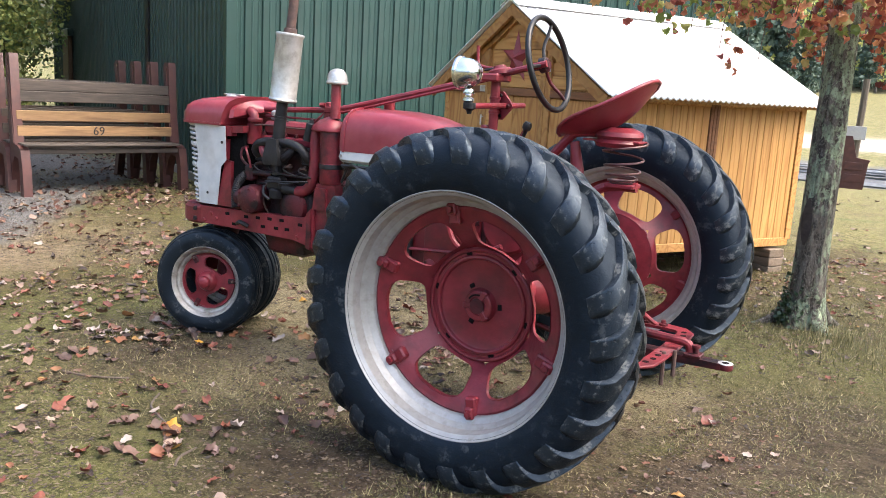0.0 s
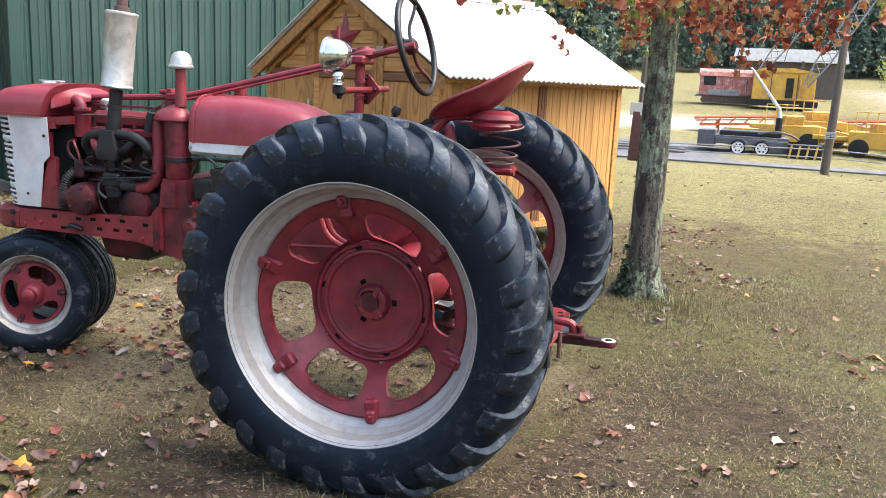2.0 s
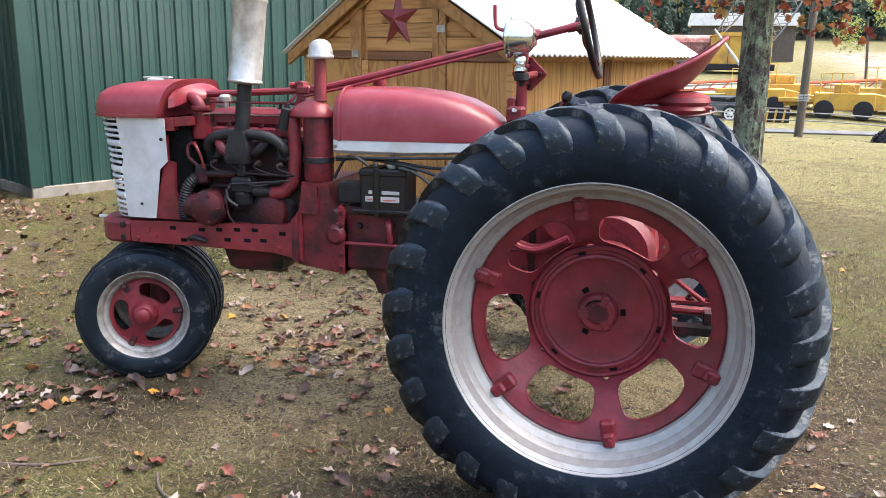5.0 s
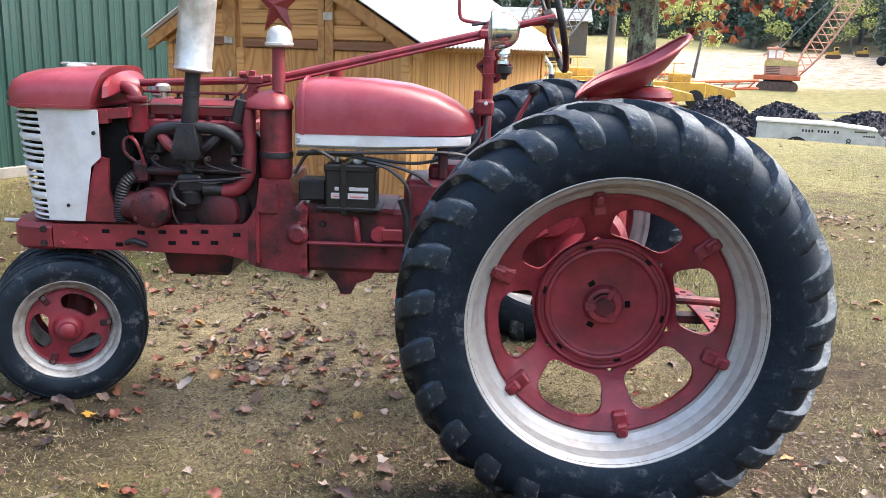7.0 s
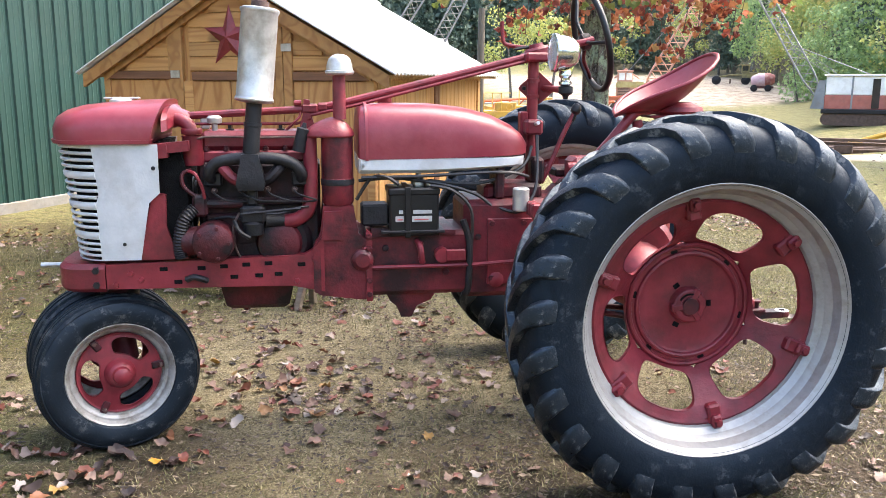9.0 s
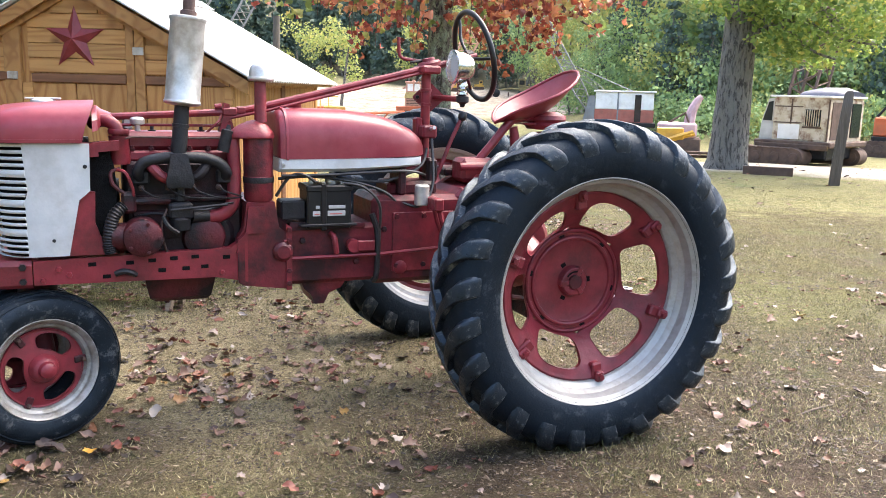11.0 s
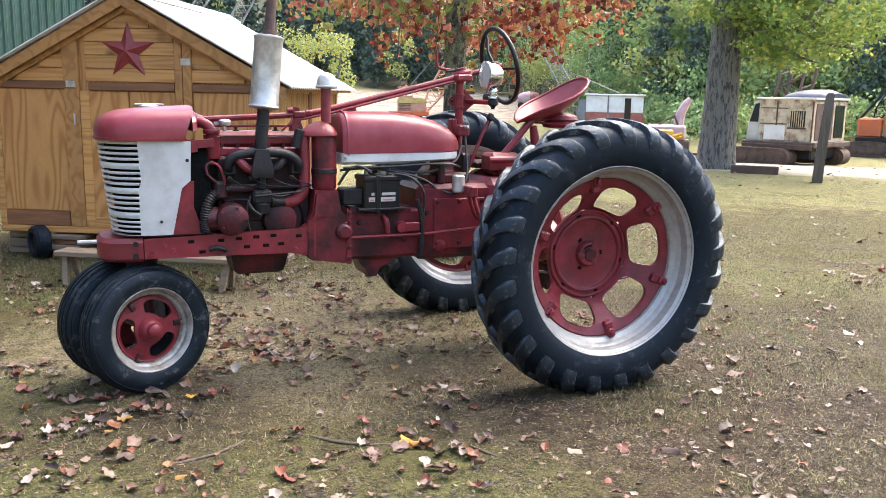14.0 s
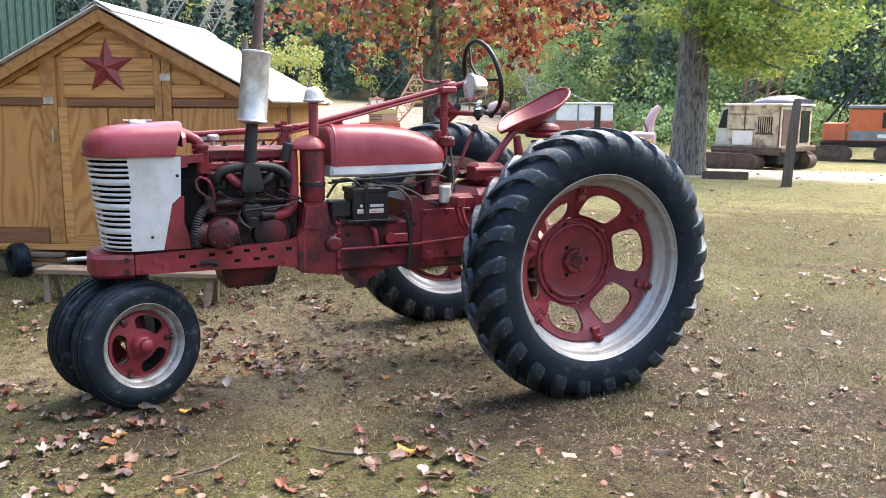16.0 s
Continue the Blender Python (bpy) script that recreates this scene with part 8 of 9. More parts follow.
def bench(loc, rz, pale):
    t = thing("bench", "tall maroon cast bench with worn wooden slats on gravel", "bench", loc, rz, "benches by the barn")
    for y in (0.0, LENGTH - 0.045):
        e = part("bench_end", bench_end(Build(), y), MAROON, t)
        for k in range(4):
            part("scallop", Build().tube(bez([(-0.10, y + 0.0225, 1.60 - 0.055 * k), (-0.06, y + 0.0225, 1.53 - 0.055 * k), (-0.02, y + 0.0225, 1.60 - 0.055 * k)], 4), 0.03, 6), MAROON, e)
    for z, x, m in ((0.94, 0.055, pale), (0.76, 0.085, pale), (1.17, 0.02, SLAT_DARK), (1.30, 0.0, SLAT_DARK)):
        part("back_slat", Build().box((x - 0.02, 0.04, z - 0.062), (x + 0.022, LENGTH - 0.04, z + 0.062), 0.006), m, t)
    for x in (0.15, 0.25, 0.35):
        part("seat_slat", Build().box((x - 0.04, 0.04, 0.595), (x + 0.04, LENGTH - 0.04, 0.625), 0.006), SLAT_DARK, t)
    part("stretcher", Build().box((0.28, 0.04, 0.50), (0.31, LENGTH - 0.04, 0.56), 0.006), SLAT_DARK, t)
    return t


B_ROT = -17.0
bd = Vector((math.cos(radians(B_ROT)), math.sin(radians(B_ROT)), 0))
for k in range(4):
    p = Vector((-8.15, 2.30, 0)) - bd * (0.50 * k) + Vector((0.02, -0.05, 0)) * k
    bb = bench((p.x, p.y, height(p.x, p.y)), B_ROT, SLAT_PALE if k == 0 else SLAT_DARK)
    if k == 0:
        # chalk-black figures on the lower slat
        fc = bpy.data.curves.new("figures", "FONT")
        fc.body, fc.size, fc.extrude, fc.align_x, fc.align_y = "69", 0.15, 0.001, "CENTER", "CENTER"
        fo = new("figures", fc)
        fo.parent = bb
        fo.matrix_basis = Matrix.Translation((0.1085, LENGTH * 0.50, 0.76)) @ pose(0, 0, 0, 90, 0, 90)
        fc.materials.append(BLACK)

# ---- under and beside the shed ----
GREYWOOD = wood("weathered_timber", (0.16, 0.12, 0.085), (0.24, 0.18, 0.13), (0.09, 0.07, 0.05), (1.2, 14, 14))


def at_shed(x, y, z=0.0):
    p = shed_at + U * x + V * y
    return (p.x, p.y, height(p.x, p.y) + z)


for x, y in ((-1.2, 0.35), (1.2, 0.35), (-1.2, 2.3), (1.2, 2.3), (0, 2.3)):
    t = thing("timber_block", "stacked timber blocks carrying the shed", "blocks", at_shed(x, y), YAW, "blocks under the shed")
    for k in range(3):
        part("block", Build().box((-0.16 + 0.01 * k, -0.1, 0.085 * k - 0.03), (0.16, 0.1, 0.085 * k + 0.05), 0.006), GREYWOOD, t)
t = thing("trailer_wheel", "black trailer wheel under the shed", "wheel", at_shed(-0.88, -0.02, 0.155), YAW)
part("tyre", Build().lathe([(0.075, 0.04), (0.095, 0.065), (0.13, 0.065), (0.148, 0.045), (0.152, 0.0), (0.148, -0.045), (0.13, -0.065), (0.095, -0.065), (0.075, -0.04)], pose(0, 0, 0, 0, 90, 50), 32), RUBBER, t)
part("disc", Build().lathe([(0, 0.02), (0.04, 0.02), (0.075, 0.036), (0.075, -0.036), (0, -0.02)], pose(0, 0, 0, 0, 90, 50), 20), BLACK, t)
t = thing("lumber_pile", "short stacked planks beside the trailer wheel", "lumber", at_shed(-0.62, 0.1), YAW)
for k in range(5):
    part("plank", Build().box((-0.16 + 0.02 * (k % 2), -0.1 - 0.02 * (k % 3), 0.045 * k), (0.14 + 0.03 * (k % 2), 0.14, 0.045 * k + 0.04), 0.004), GREYWOOD if k % 3 else BROWN, t)
t = thing("sawhorse", "low wooden sawhorse with a dark plank on top", "sawhorse", at_shed(0.2, -0.87), YAW - 3)
part("top_plank", Build().box((-0.40, -0.1, 0.225), (1.15, 0.1, 0.265), 0.005), GREYWOOD, t)
for x in (-0.30, 1.0):
    for s in (-1, 1):
        part("leg", Build().box((-0.022, -0.022, -0.01), (0.022, 0.022, 0.24), 0.004, Matrix.Translation((x, s * 0.10, 0)) @ pose(0, 0, 0, s * 14, -8 if x < 0 else 8, 0)), GREYWOOD, t)

# ---- yard behind: fence posts, machines, coal ----
OLD_POST = wood("old_post", (0.07, 0.055, 0.042), (0.12, 0.095, 0.07), (0.05, 0.04, 0.03), (12, 12, 1.2))
YELLOW_PAINT = mat("yellow_machine_paint", (0.50, 0.27, 0.03), (0.58, 0.34, 0.05), 3, 0.55, bump=0.1, bscale=12, dirt=(0.26, 0.14, 0.05), dscale=1.4, damt=0.7)
ORANGE_PAINT = mat("orange_machine_paint", (0.50, 0.10, 0.03), (0.56, 0.14, 0.05), 3, 0.55, bump=0.1, bscale=12, dirt=(0.28, 0.08, 0.04), dscale=1.5, damt=0.7)
FADED_YELLOW = mat("faded_yellow_paint", (0.42, 0.31, 0.10), (0.52, 0.41, 0.17), 3, 0.6, bump=0.1, bscale=12, dirt=(0.30, 0.16, 0.08), dscale=2.5, damt=0.7)
OLIVE_PAINT = mat("dull_olive_paint", (0.20, 0.17, 0.06), (0.27, 0.22, 0.09), 3, 0.65, dirt=(0.10, 0.075, 0.045), dscale=2.5, damt=0.8)
SALMON_PAINT = mat("faded_orange_paint", (0.46, 0.22, 0.15), (0.54, 0.30, 0.22), 3, 0.6, dirt=(0.38, 0.16, 0.1), dscale=1.5, damt=0.6)
MAROON_CAR = mat("peeling_maroon_paint", (0.24, 0.075, 0.065), (0.31, 0.11, 0.09), 2, 0.75, bump=0.2, bscale=8, dirt=(0.45, 0.36, 0.30), dscale=2.2, damt=0.65)
CREAM_RUST = mat("peeling_cream_paint", (0.44, 0.37, 0.25), (0.54, 0.47, 0.36), 3, 0.7, bump=0.2, bscale=10, dirt=(0.17, 0.085, 0.045), dscale=4.5, damt=1.0)
TRAILER_STEEL = mat("dark_trailer_steel", (0.045, 0.050, 0.058), (0.085, 0.090, 0.10), 4, 0.6, bump=0.1, bscale=14, dirt=(0.06, 0.05, 0.045), dscale=2, damt=0.6)
GREY_STEEL = mat("grey_steel", (0.15, 0.16, 0.17), (0.22, 0.23, 0.24), 4, 0.6, bump=0.1, bscale=14, dirt=(0.11, 0.09, 0.08), dscale=2, damt=0.6)
PALE_GREY = mat("pale_grey_paint", (0.40, 0.40, 0.37), (0.48, 0.48, 0.45), 3, 0.6, dirt=(0.26, 0.23, 0.19), dscale=2, damt=0.6)
RUST_BROWN = mat("rust_brown", (0.065, 0.040, 0.030), (0.115, 0.072, 0.052), 5, 0.85, bump=0.3, bscale=20)
WHITE_CAB = mat("white_cab_paint", (0.66, 0.65, 0.62), (0.74, 0.73, 0.70), 3, 0.55, dirt=(0.48, 0.44, 0.39), dscale=2, damt=0.5)
BRICK_RED = mat("brick_red_paint", (0.30, 0.085, 0.06), (0.36, 0.115, 0.085), 3, 0.6, dirt=(0.2, 0.08, 0.06), dscale=2, damt=0.6)
HOOD_BLUE = mat("faded_blue_hood", (0.022, 0.026, 0.05), (0.05, 0.055, 0.085), 3, 0.45)
COAL = mat("coal", (0.010, 0.012, 0.018), (0.028, 0.032, 0.044), 14, 0.6, bump=1.0, bscale=9, spec=0.15)
PINK = mat("faded_pink_paint", (0.42, 0.25, 0.27), (0.5, 0.33, 0.34), 3, 0.6, dirt=(0.5, 0.45, 0.43), dscale=2, damt=0.5)
WINDOW_DARK = mat("dark_window_and_opening", (0.012, 0.014, 0.016), (0.02, 0.022, 0.024), 3, 0.15)


def yard(name, label, category, x, y, rz, dz=0.0, group="", s=1.0):
    t = thing(name, label, category, (x, y, height(x, y) + dz), rz, group)
    t.matrix_basis = t.matrix_basis @ Matrix.Scale(s, 4)
    return t


def track(b_parent, x0, x1, y0, y1, h, name="crawler_track"):
    """A crawler track with end rounds and shoes."""
    out = []
    n = 8
    r = h / 2
    for k in range(n + 1):
        a = -math.pi / 2 + math.pi * k / n
        out.append((x1 - r + r * math.cos(a), r + r * math.sin(a)))
    for k in range(n + 1):
        a = math.pi / 2 + math.pi * k / n
        out.append((x0 + r + r * math.cos(a), r + r * math.sin(a)))
    tr = part(name, Build().prism(out, y0, y1), RUST_BROWN, b_parent)
    k = x0 + r
    while k < x1 - r:
        part("shoe", Build().box((k, y0 - 0.02, h - 0.02), (k + 0.14, y1 + 0.02, h + 0.025), 0.01), RUST_BROWN, tr)
        k += 0.2
    for k in range(4):
        cx = x0 + r + (x1 - x0 - 2 * r) * k / 3
        part("roller", Build().lathe([(0, 0.03), (r * 0.55, 0.03), (r * 0.6, 0.0)], pose(cx, y0, r, 90, 0, 0), 14), RUST_BROWN, tr)
    return tr


def lattice(parent, p0, p1, w, bays, material, name="boom"):
    """A four-chord lattice boom with diagonals, tapered to both ends."""
    p0, p1 = Vector(p0), Vector(p1)
    d = (p1 - p0).normalized()
    a = d.cross(Vector((0, 1, 0))).normalized()
    c = d.cross(a).normalized()
    b = Build()

    def corner(t, i):
        ww = w * min(1.0, 0.35 + 5 * t, 0.35 + 5 * (1 - t)) / 2
        sx, sy = ((-1, -1), (1, -1), (1, 1), (-1, 1))[i]
        return p0.lerp(p1, t) + a * sx * ww + c * sy * ww

    for i in range(4):
        b.tube([corner(t / bays, i) for t in range(bays + 1)], w * 0.065, 5)
    for k in range(bays):
        for i in range(4):
            j = (i + 1) % 4
            s0, s1 = (i, j) if k % 2 else (j, i)
            b.tube([corner(k / bays, s0), corner((k + 1) / bays, s1)], w * 0.032, 4)
    return part(name, b, material, parent)


# leaning posts and a plank kerb by the track
t = yard("fence_post", "dark weathered post leaning beside the track", "post", 10.94, 7.88, -46.3, s=1.045)
part("post_shaft", Build().loft([[(sx * w + lean, sy * w, z) for sx, sy in ((-1, -1), (1, -1), (1, 1), (-1, 1))] for z, w, lean in ((-0.2, 0.095, 0.0), (0.5, 0.09, 0.03), (1.2, 0.085, 0.07), (1.62, 0.075, 0.10), (1.68, 0.05, 0.105))]), OLD_POST, t)
t = yard("kerb_plank", "low rusty-brown plank set on edge in the grass", "plank", 11.33, 9.99, -42.5, -0.04, s=1.085)
part("plank_body", Build().box((-0.46, -0.05, -0.1), (0.46, 0.05, 0.2), 0.008), RUST_BROWN, t)
t = yard("sign_post", "tall dark pole with a small white notice", "pole", 5.36, 32.48, -6.8)
part("pole_shaft", Build().tube([(0.10, 0, -0.3), (0.17, 0, 2.2), (0.22, 0, 6.0)], [0.17, 0.16, 0.14], 12), OLD_POST, t)
nb = part("notice", Build().box((-0.05, -0.16, 1.46), (0.36, -0.135, 1.72), 0.008), LABEL, t, "small white notice board")
for k in range(3):
    part("writing_bar", Build().box((0.0, -0.166, 1.51 + 0.065 * k), (0.30, -0.161, 1.53 + 0.065 * k), 0.002), BLACK, nb)
t = yard("lamp_pole", "thin pole with pale signs beyond the shed", "pole", -0.95, 22.25, 4.2)
part("pole_shaft", Build().tube([(0, 0, -0.2), (0.05, 0, 3.0)], 0.09, 8), OLD_POST, t)
part("notice", Build().box((-0.28, -0.11, 1.35), (0.22, -0.08, 1.72), 0.01), LABEL, t)
t = yard("park_bench", "maroon cast bench end at the edge of the grass", "bench", -0.45, 17.5, 4.3, s=1.08)
part("bench_back", Build().prism([(-0.28, 0.0), (0.22, 0.0), (0.26, 0.55), (0.30, 0.62), (0.02, 0.66), (-0.10, 1.1), (-0.24, 1.1)], -0.03, 0.03), MAROON, t)
for z in (0.15, 0.4):
    part("panel", Build().box((-0.18, -0.045, z), (0.16, -0.03, z + 0.16), 0.01), MAROON, t)
part("bench_seat", Build().box((-0.25, 0.03, 0.45), (0.2, 1.5, 0.5), 0.01), SLAT_DARK, t)
# wire fence along the near side of the yard
t = yard("rail_fence", "sagging cables and grey rails along the yard", "fence", 1.57, 35.2, 0, s=1.1)
for z, y in ((0.75, 0.0), (0.45, 0.1)):
    part("cable", Build().tube(bez([(-12, y, z + 0.2), (-6, y, z - 0.05), (-1, y, z + 0.02), (4.2, y, z + 0.1), (9, y, z - 0.1), (14, y, z + 0.1)], 6), 0.025, 5), GREY_STEEL, t)
for y in (0.5, 1.2):
    part("rail", Build().tube([(-14, y, 0.08), (14, y, 0.06)], 0.07, 5), GREY_STEEL, t)
pp = thing("pipe_heap", "bundle of grey pipes lying on the coal", "pipes", (-4.1, 41.0, height(-4.1, 41.0)), 4)
q = random.Random(9)
for k in range(22):
    part("pipe", Build().tube([(-3.0 + q.uniform(-0.5, 0.5), 0.25 * (k % 8) + q.uniform(-0.1, 0.1), 0.08 + 0.13 * (k // 8)), (3.6 + q.uniform(-0.5, 0.5), 0.25 * (k % 8) + q.uniform(-0.2, 0.2), 0.08 + 0.13 * (k // 8))], 0.065, 6), GREY_STEEL, pp)

# tandem trailer with a small jib
t = yard("equipment_trailer", "grey tandem trailer with white wheels and a jib", "trailer", 2.97, 42.79, -2.6, s=1.255)
part("bed", Build().box((-1.4, 0, 0.62), (1.5, 1.8, 0.75), 0.02).box((-1.35, -0.02, 0.40), (1.45, 0.05, 0.66), 0.02), TRAILER_STEEL, t)
part("side_box", Build().box((-2.05, 0.0, 0.25), (-1.35, 1.7, 0.95), 0.03), TRAILER_STEEL, t)
part("side_box", Build().box((0.65, -0.05, 0.12), (1.5, 0.6, 0.62), 0.03), TRAILER_STEEL, t)
part("load", Build().box((-1.2, 0.1, 0.75), (1.2, 1.6, 0.95), 0.03), BLACK, t)
part("hose_load", Build().tube(bez([(0.3, 0.1, 0.85), (0.9, 0.0, 1.0), (1.5, 0.2, 0.9), (1.9, 0.4, 0.7)], 5), 0.04, 7), TRAILER_STEEL, t)
for x in (-0.42, 0.50):
    w = part("wheel", Build().lathe([(0, 0.06), (0.06, 0.06), (0.10, 0.03), (0.20, 0.02), (0.235, 0.04), (0.24, 0.0)], pose(x, -0.05, 0.29, 90, 0, 0), 24), WHITE_CAB, t, "white steel wheel")
    part("tyre", Build().lathe([(0.24, 0.05), (0.28, 0.06), (0.30, 0.03), (0.30, -0.12), (0.24, -0.14)], pose(x, -0.05, 0.29, 90, 0, 0), 24), RUBBER, w)
    for k in range(6):
        a = math.pi / 3 * k
        part("hole", Build().lathe([(0, 0.036), (0.035, 0.036), (0.036, 0.02)], pose(x + 0.14 * math.cos(a), -0.05, 0.29 + 0.14 * math.sin(a), 90, 0, 0), 8), BLACK, w)
    part("mudguard", Build().tube([(x + 0.36 * math.cos(a), -0.02, 0.29 + 0.36 * math.sin(a)) for a in [math.pi * k / 8 for k in range(9)]], 0.035, 6), TRAILER_STEEL, t)
part("hoist_post", Build().tube([(1.05, 0.5, 0.7), (1.05, 0.5, 1.55)], 0.13, 10), BLACK, t)
part("jib", Build().tube([(1.05, 0.5, 1.5), (1.0, 0.5, 1.9), (-0.35, 0.5, 3.65)], [0.11, 0.075, 0.04], 8), PALE_GREY, t)
t = yard("striped_barrier", "low black and yellow striped skid", "barrier", 5.5, 42.0, -4, s=1.245)
for k in range(7):
    part("stripe", Build().prism([(-0.55 + 0.16 * k, 0.05), (-0.47 + 0.16 * k, 0.05), (-0.40 + 0.16 * k, 0.55), (-0.48 + 0.16 * k, 0.55)], -0.02, 0.02), YELLOW_PAINT if k % 2 == 0 else BLACK, t)
part("skid_body", Build().box((-0.6, 0.03, 0.0), (0.7, 0.8, 0.58), 0.02), BLACK, t)


# yellow tracked loaders and red conveyors behind the trailer
def loader(x, y, rz, s=1.0, label="yellow mine loader with low frame"):
    t = yard("mine_loader", label, "machine", x, y, rz, 0, "yard machines")
    part("body", Build().box((-1.1 * s, 0, 0.35 * s), (1.1 * s, 1.2 * s, 1.0 * s), 0.04).box((-0.4 * s, 0.1, 1.0 * s), (0.5 * s, 1.1 * s, 1.35 * s), 0.04), YELLOW_PAINT, t)
    part("nose", Build().prism([(1.0 * s, 0.35 * s), (2.3 * s, 0.5 * s), (2.2 * s, 0.75 * s), (1.0 * s, 1.0 * s)], 0.1, 1.1 * s), YELLOW_PAINT, t)
    part("tail_beam", Build().box((-2.4 * s, 0.3, 0.6 * s), (-1.05 * s, 0.7, 0.78 * s), 0.03), YELLOW_PAINT, t)
    for k in range(3):
        part("grab_rail", Build().tube([(-0.9 * s + 0.5 * k, 0.05, 1.0 * s), (-0.9 * s + 0.5 * k, 0.05, 1.75 * s), (-0.5 * s + 0.5 * k, 0.05, 1.75 * s)], 0.035, 5), YELLOW_PAINT, t)
    for x0 in (-0.7, 0.7):
        w = part("wheel", Build().lathe([(0, 0.05), (0.2 * s, 0.05), (0.36 * s, 0.02), (0.38 * s, -0.2), (0, -0.2)], pose(x0 * s, -0.05, 0.36 * s, 90, 0, 0), 18), BLACK, t)
    part("valve_wheel", Build().tube([(0.2 * s + 0.18 * math.cos(k * math.pi / 8), -0.08, 1.15 * s + 0.18 * math.sin(k * math.pi / 8)) for k in range(16)], 0.03, 5, True), YELLOW_PAINT, t)
    return t


loader(5.0, 45.4, -4, 1.39)
loader(9.25, 44.35, -10, 1.33)
loader(6.6, 48.0, 4, 1.45)
loader(12.15, 47.4, -14, 1.45)
q = random.Random(2)
for k, (x, y, rz) in enumerate(((3.9, 53.1, -3), (9.5, 52.8, -10), (14.1, 51.6, -16))):
    t = yard("conveyor_frame", "long red conveyor frame lying in the yard", "conveyor", x, y, rz, 0, "red conveyors", 1.21)
    part("belt_bed", Build().box((-3.2, 0, 0.75), (3.2, 0.9, 0.85), 0.02, Matrix.Rotation(radians(-4), 4, "Y")), PALE_GREY, t)
    for yy in (-0.05, 0.95):
        part("chord", Build().tube([(-3.3, yy, 0.70), (3.3, yy, 1.15)], 0.07, 6), ORANGE_PAINT, t)
        part("chord", Build().tube([(-3.0, yy, 0.35), (3.3, yy, 0.75)], 0.06, 6), ORANGE_PAINT, t)
    for j in range(9):
        part("brace", Build().tube([(-3 + 0.72 * j, -0.05, 0.38 + 0.045 * j), (-2.65 + 0.72 * j, -0.05, 0.75 + 0.048 * j)], 0.04, 5), ORANGE_PAINT, t)
    for xx in (-2.2, 1.8):
        part("leg", Build().box((xx, 0.1, -0.05), (xx + 0.18, 0.8, 0.62), 0.02), ORANGE_PAINT, t)

# old rail car, yellow cab house, far building
t = yard("shovel_house", "peeling maroon shovel house with a lattice boom on crawlers", "machine house", 1.96, 78.4, 1.5, 0.1, s=0.95)
prof = [(-1.4, 0.75), (1.4, 0.75), (1.4, 2.5), (1.25, 2.8), (0.8, 3.0), (0, 3.07), (-0.8, 3.0), (-1.25, 2.8), (-1.4, 2.5)]
part("body", Build().prism(prof, -3.2, 2.6, Matrix.Rotation(radians(90), 4, "Z")), MAROON_CAR, t)
part("roof", Build().prism([(-1.5, 2.47), (-1.32, 2.85), (-0.85, 3.09), (0, 3.17), (0.85, 3.09), (1.32, 2.85), (1.5, 2.47), (1.4, 2.47), (0.8, 3.02), (0, 3.08), (-0.8, 3.02), (-1.4, 2.47)], -3.3, 2.7, Matrix.Rotation(radians(90), 4, "Z")), MAROON_CAR, t)
part("window", Build().box((-2.25, -1.43, 1.6), (-1.15, -1.38, 2.45), 0.02), WINDOW_DARK, t)
for x in (-0.6, 0.3, 1.6):
    part("panel_seam", Build().box((x, -1.42, 0.8), (x + 0.05, -1.39, 2.5), 0.01), RUST_BROWN, t)
part("skirt", Build().box((-1.8, -1.45, 0.7), (1.0, -1.38, 1.25), 0.02), GREY_STEEL, t)
part("underframe", Build().box((-2.9, -1.2, 0.55), (2.9, 1.2, 0.78), 0.04), GREY_STEEL, t)
track(t, -2.4, 2.2, -1.3, -0.8, 0.6)
BOOM_FAR = mat("grey_lattice_steel", (0.16, 0.16, 0.15), (0.26, 0.25, 0.24), 3, 0.7)


def far_boom(parent, p0, p1):
    inv = parent.matrix_basis.inverted()
    lattice(parent, inv @ Vector(p0), inv @ Vector(p1), 0.95, 26, BOOM_FAR)


far_boom(t, (4.3, 75.5, 3.1), (14.0, 74.7, 17.7))
t = yard("crane_house", "faded yellow crane house with open doors", "machine house", 6.53, 75.65, -4.1, 0.1, s=1.1)
part("body", Build().box((-2.3, -1.2, 0.6), (2.2, 1.4, 2.75), 0.05), YELLOW_PAINT, t)
part("roof", Build().prism([(-2.45, 2.72), (-1.6, 3.0), (0.6, 3.05), (2.35, 2.72)], -1.35, 1.5), YELLOW_PAINT, t)
# Dark panel on the wall in place of the shade inside the door.
part("door_opening", Build().box((0.1, -1.24, 0.8), (0.65, -1.19, 2.3), 0.02), WINDOW_DARK, t)
part("door", Build().box((1.05, -1.5, 0.75), (1.15, -0.9, 2.4), 0.02), YELLOW_PAINT, t)
part("underframe", Build().box((-2.6, -1.3, 0.15), (2.5, 1.3, 0.62), 0.04), BLACK, t)
for x in (-1.0, 0.9):
    part("panel_strip", Build().box((x, -1.235, 0.65), (x + 0.06, -1.195, 2.6), 0.01), RUST_BROWN, t)
far_boom(t, (7.8, 71.3, 2.2), (15.9, 69.9, 17.2))
t = yard("far_shed", "long low shed with a white roof before the woods", "building", 7.6, 91.8, -3.2, 0.0, s=0.89)
part("roof", Build().prism([(-6, 4.1), (6.5, 4.1), (6.2, 5.5), (-5.7, 5.5)], -0.1, 5.0), WHITE_CAB, t)
part("wall", Build().box((-5.6, 0.6, -1.0), (6.0, 4.8, 4.1), 0.05), OLD_POST, t)
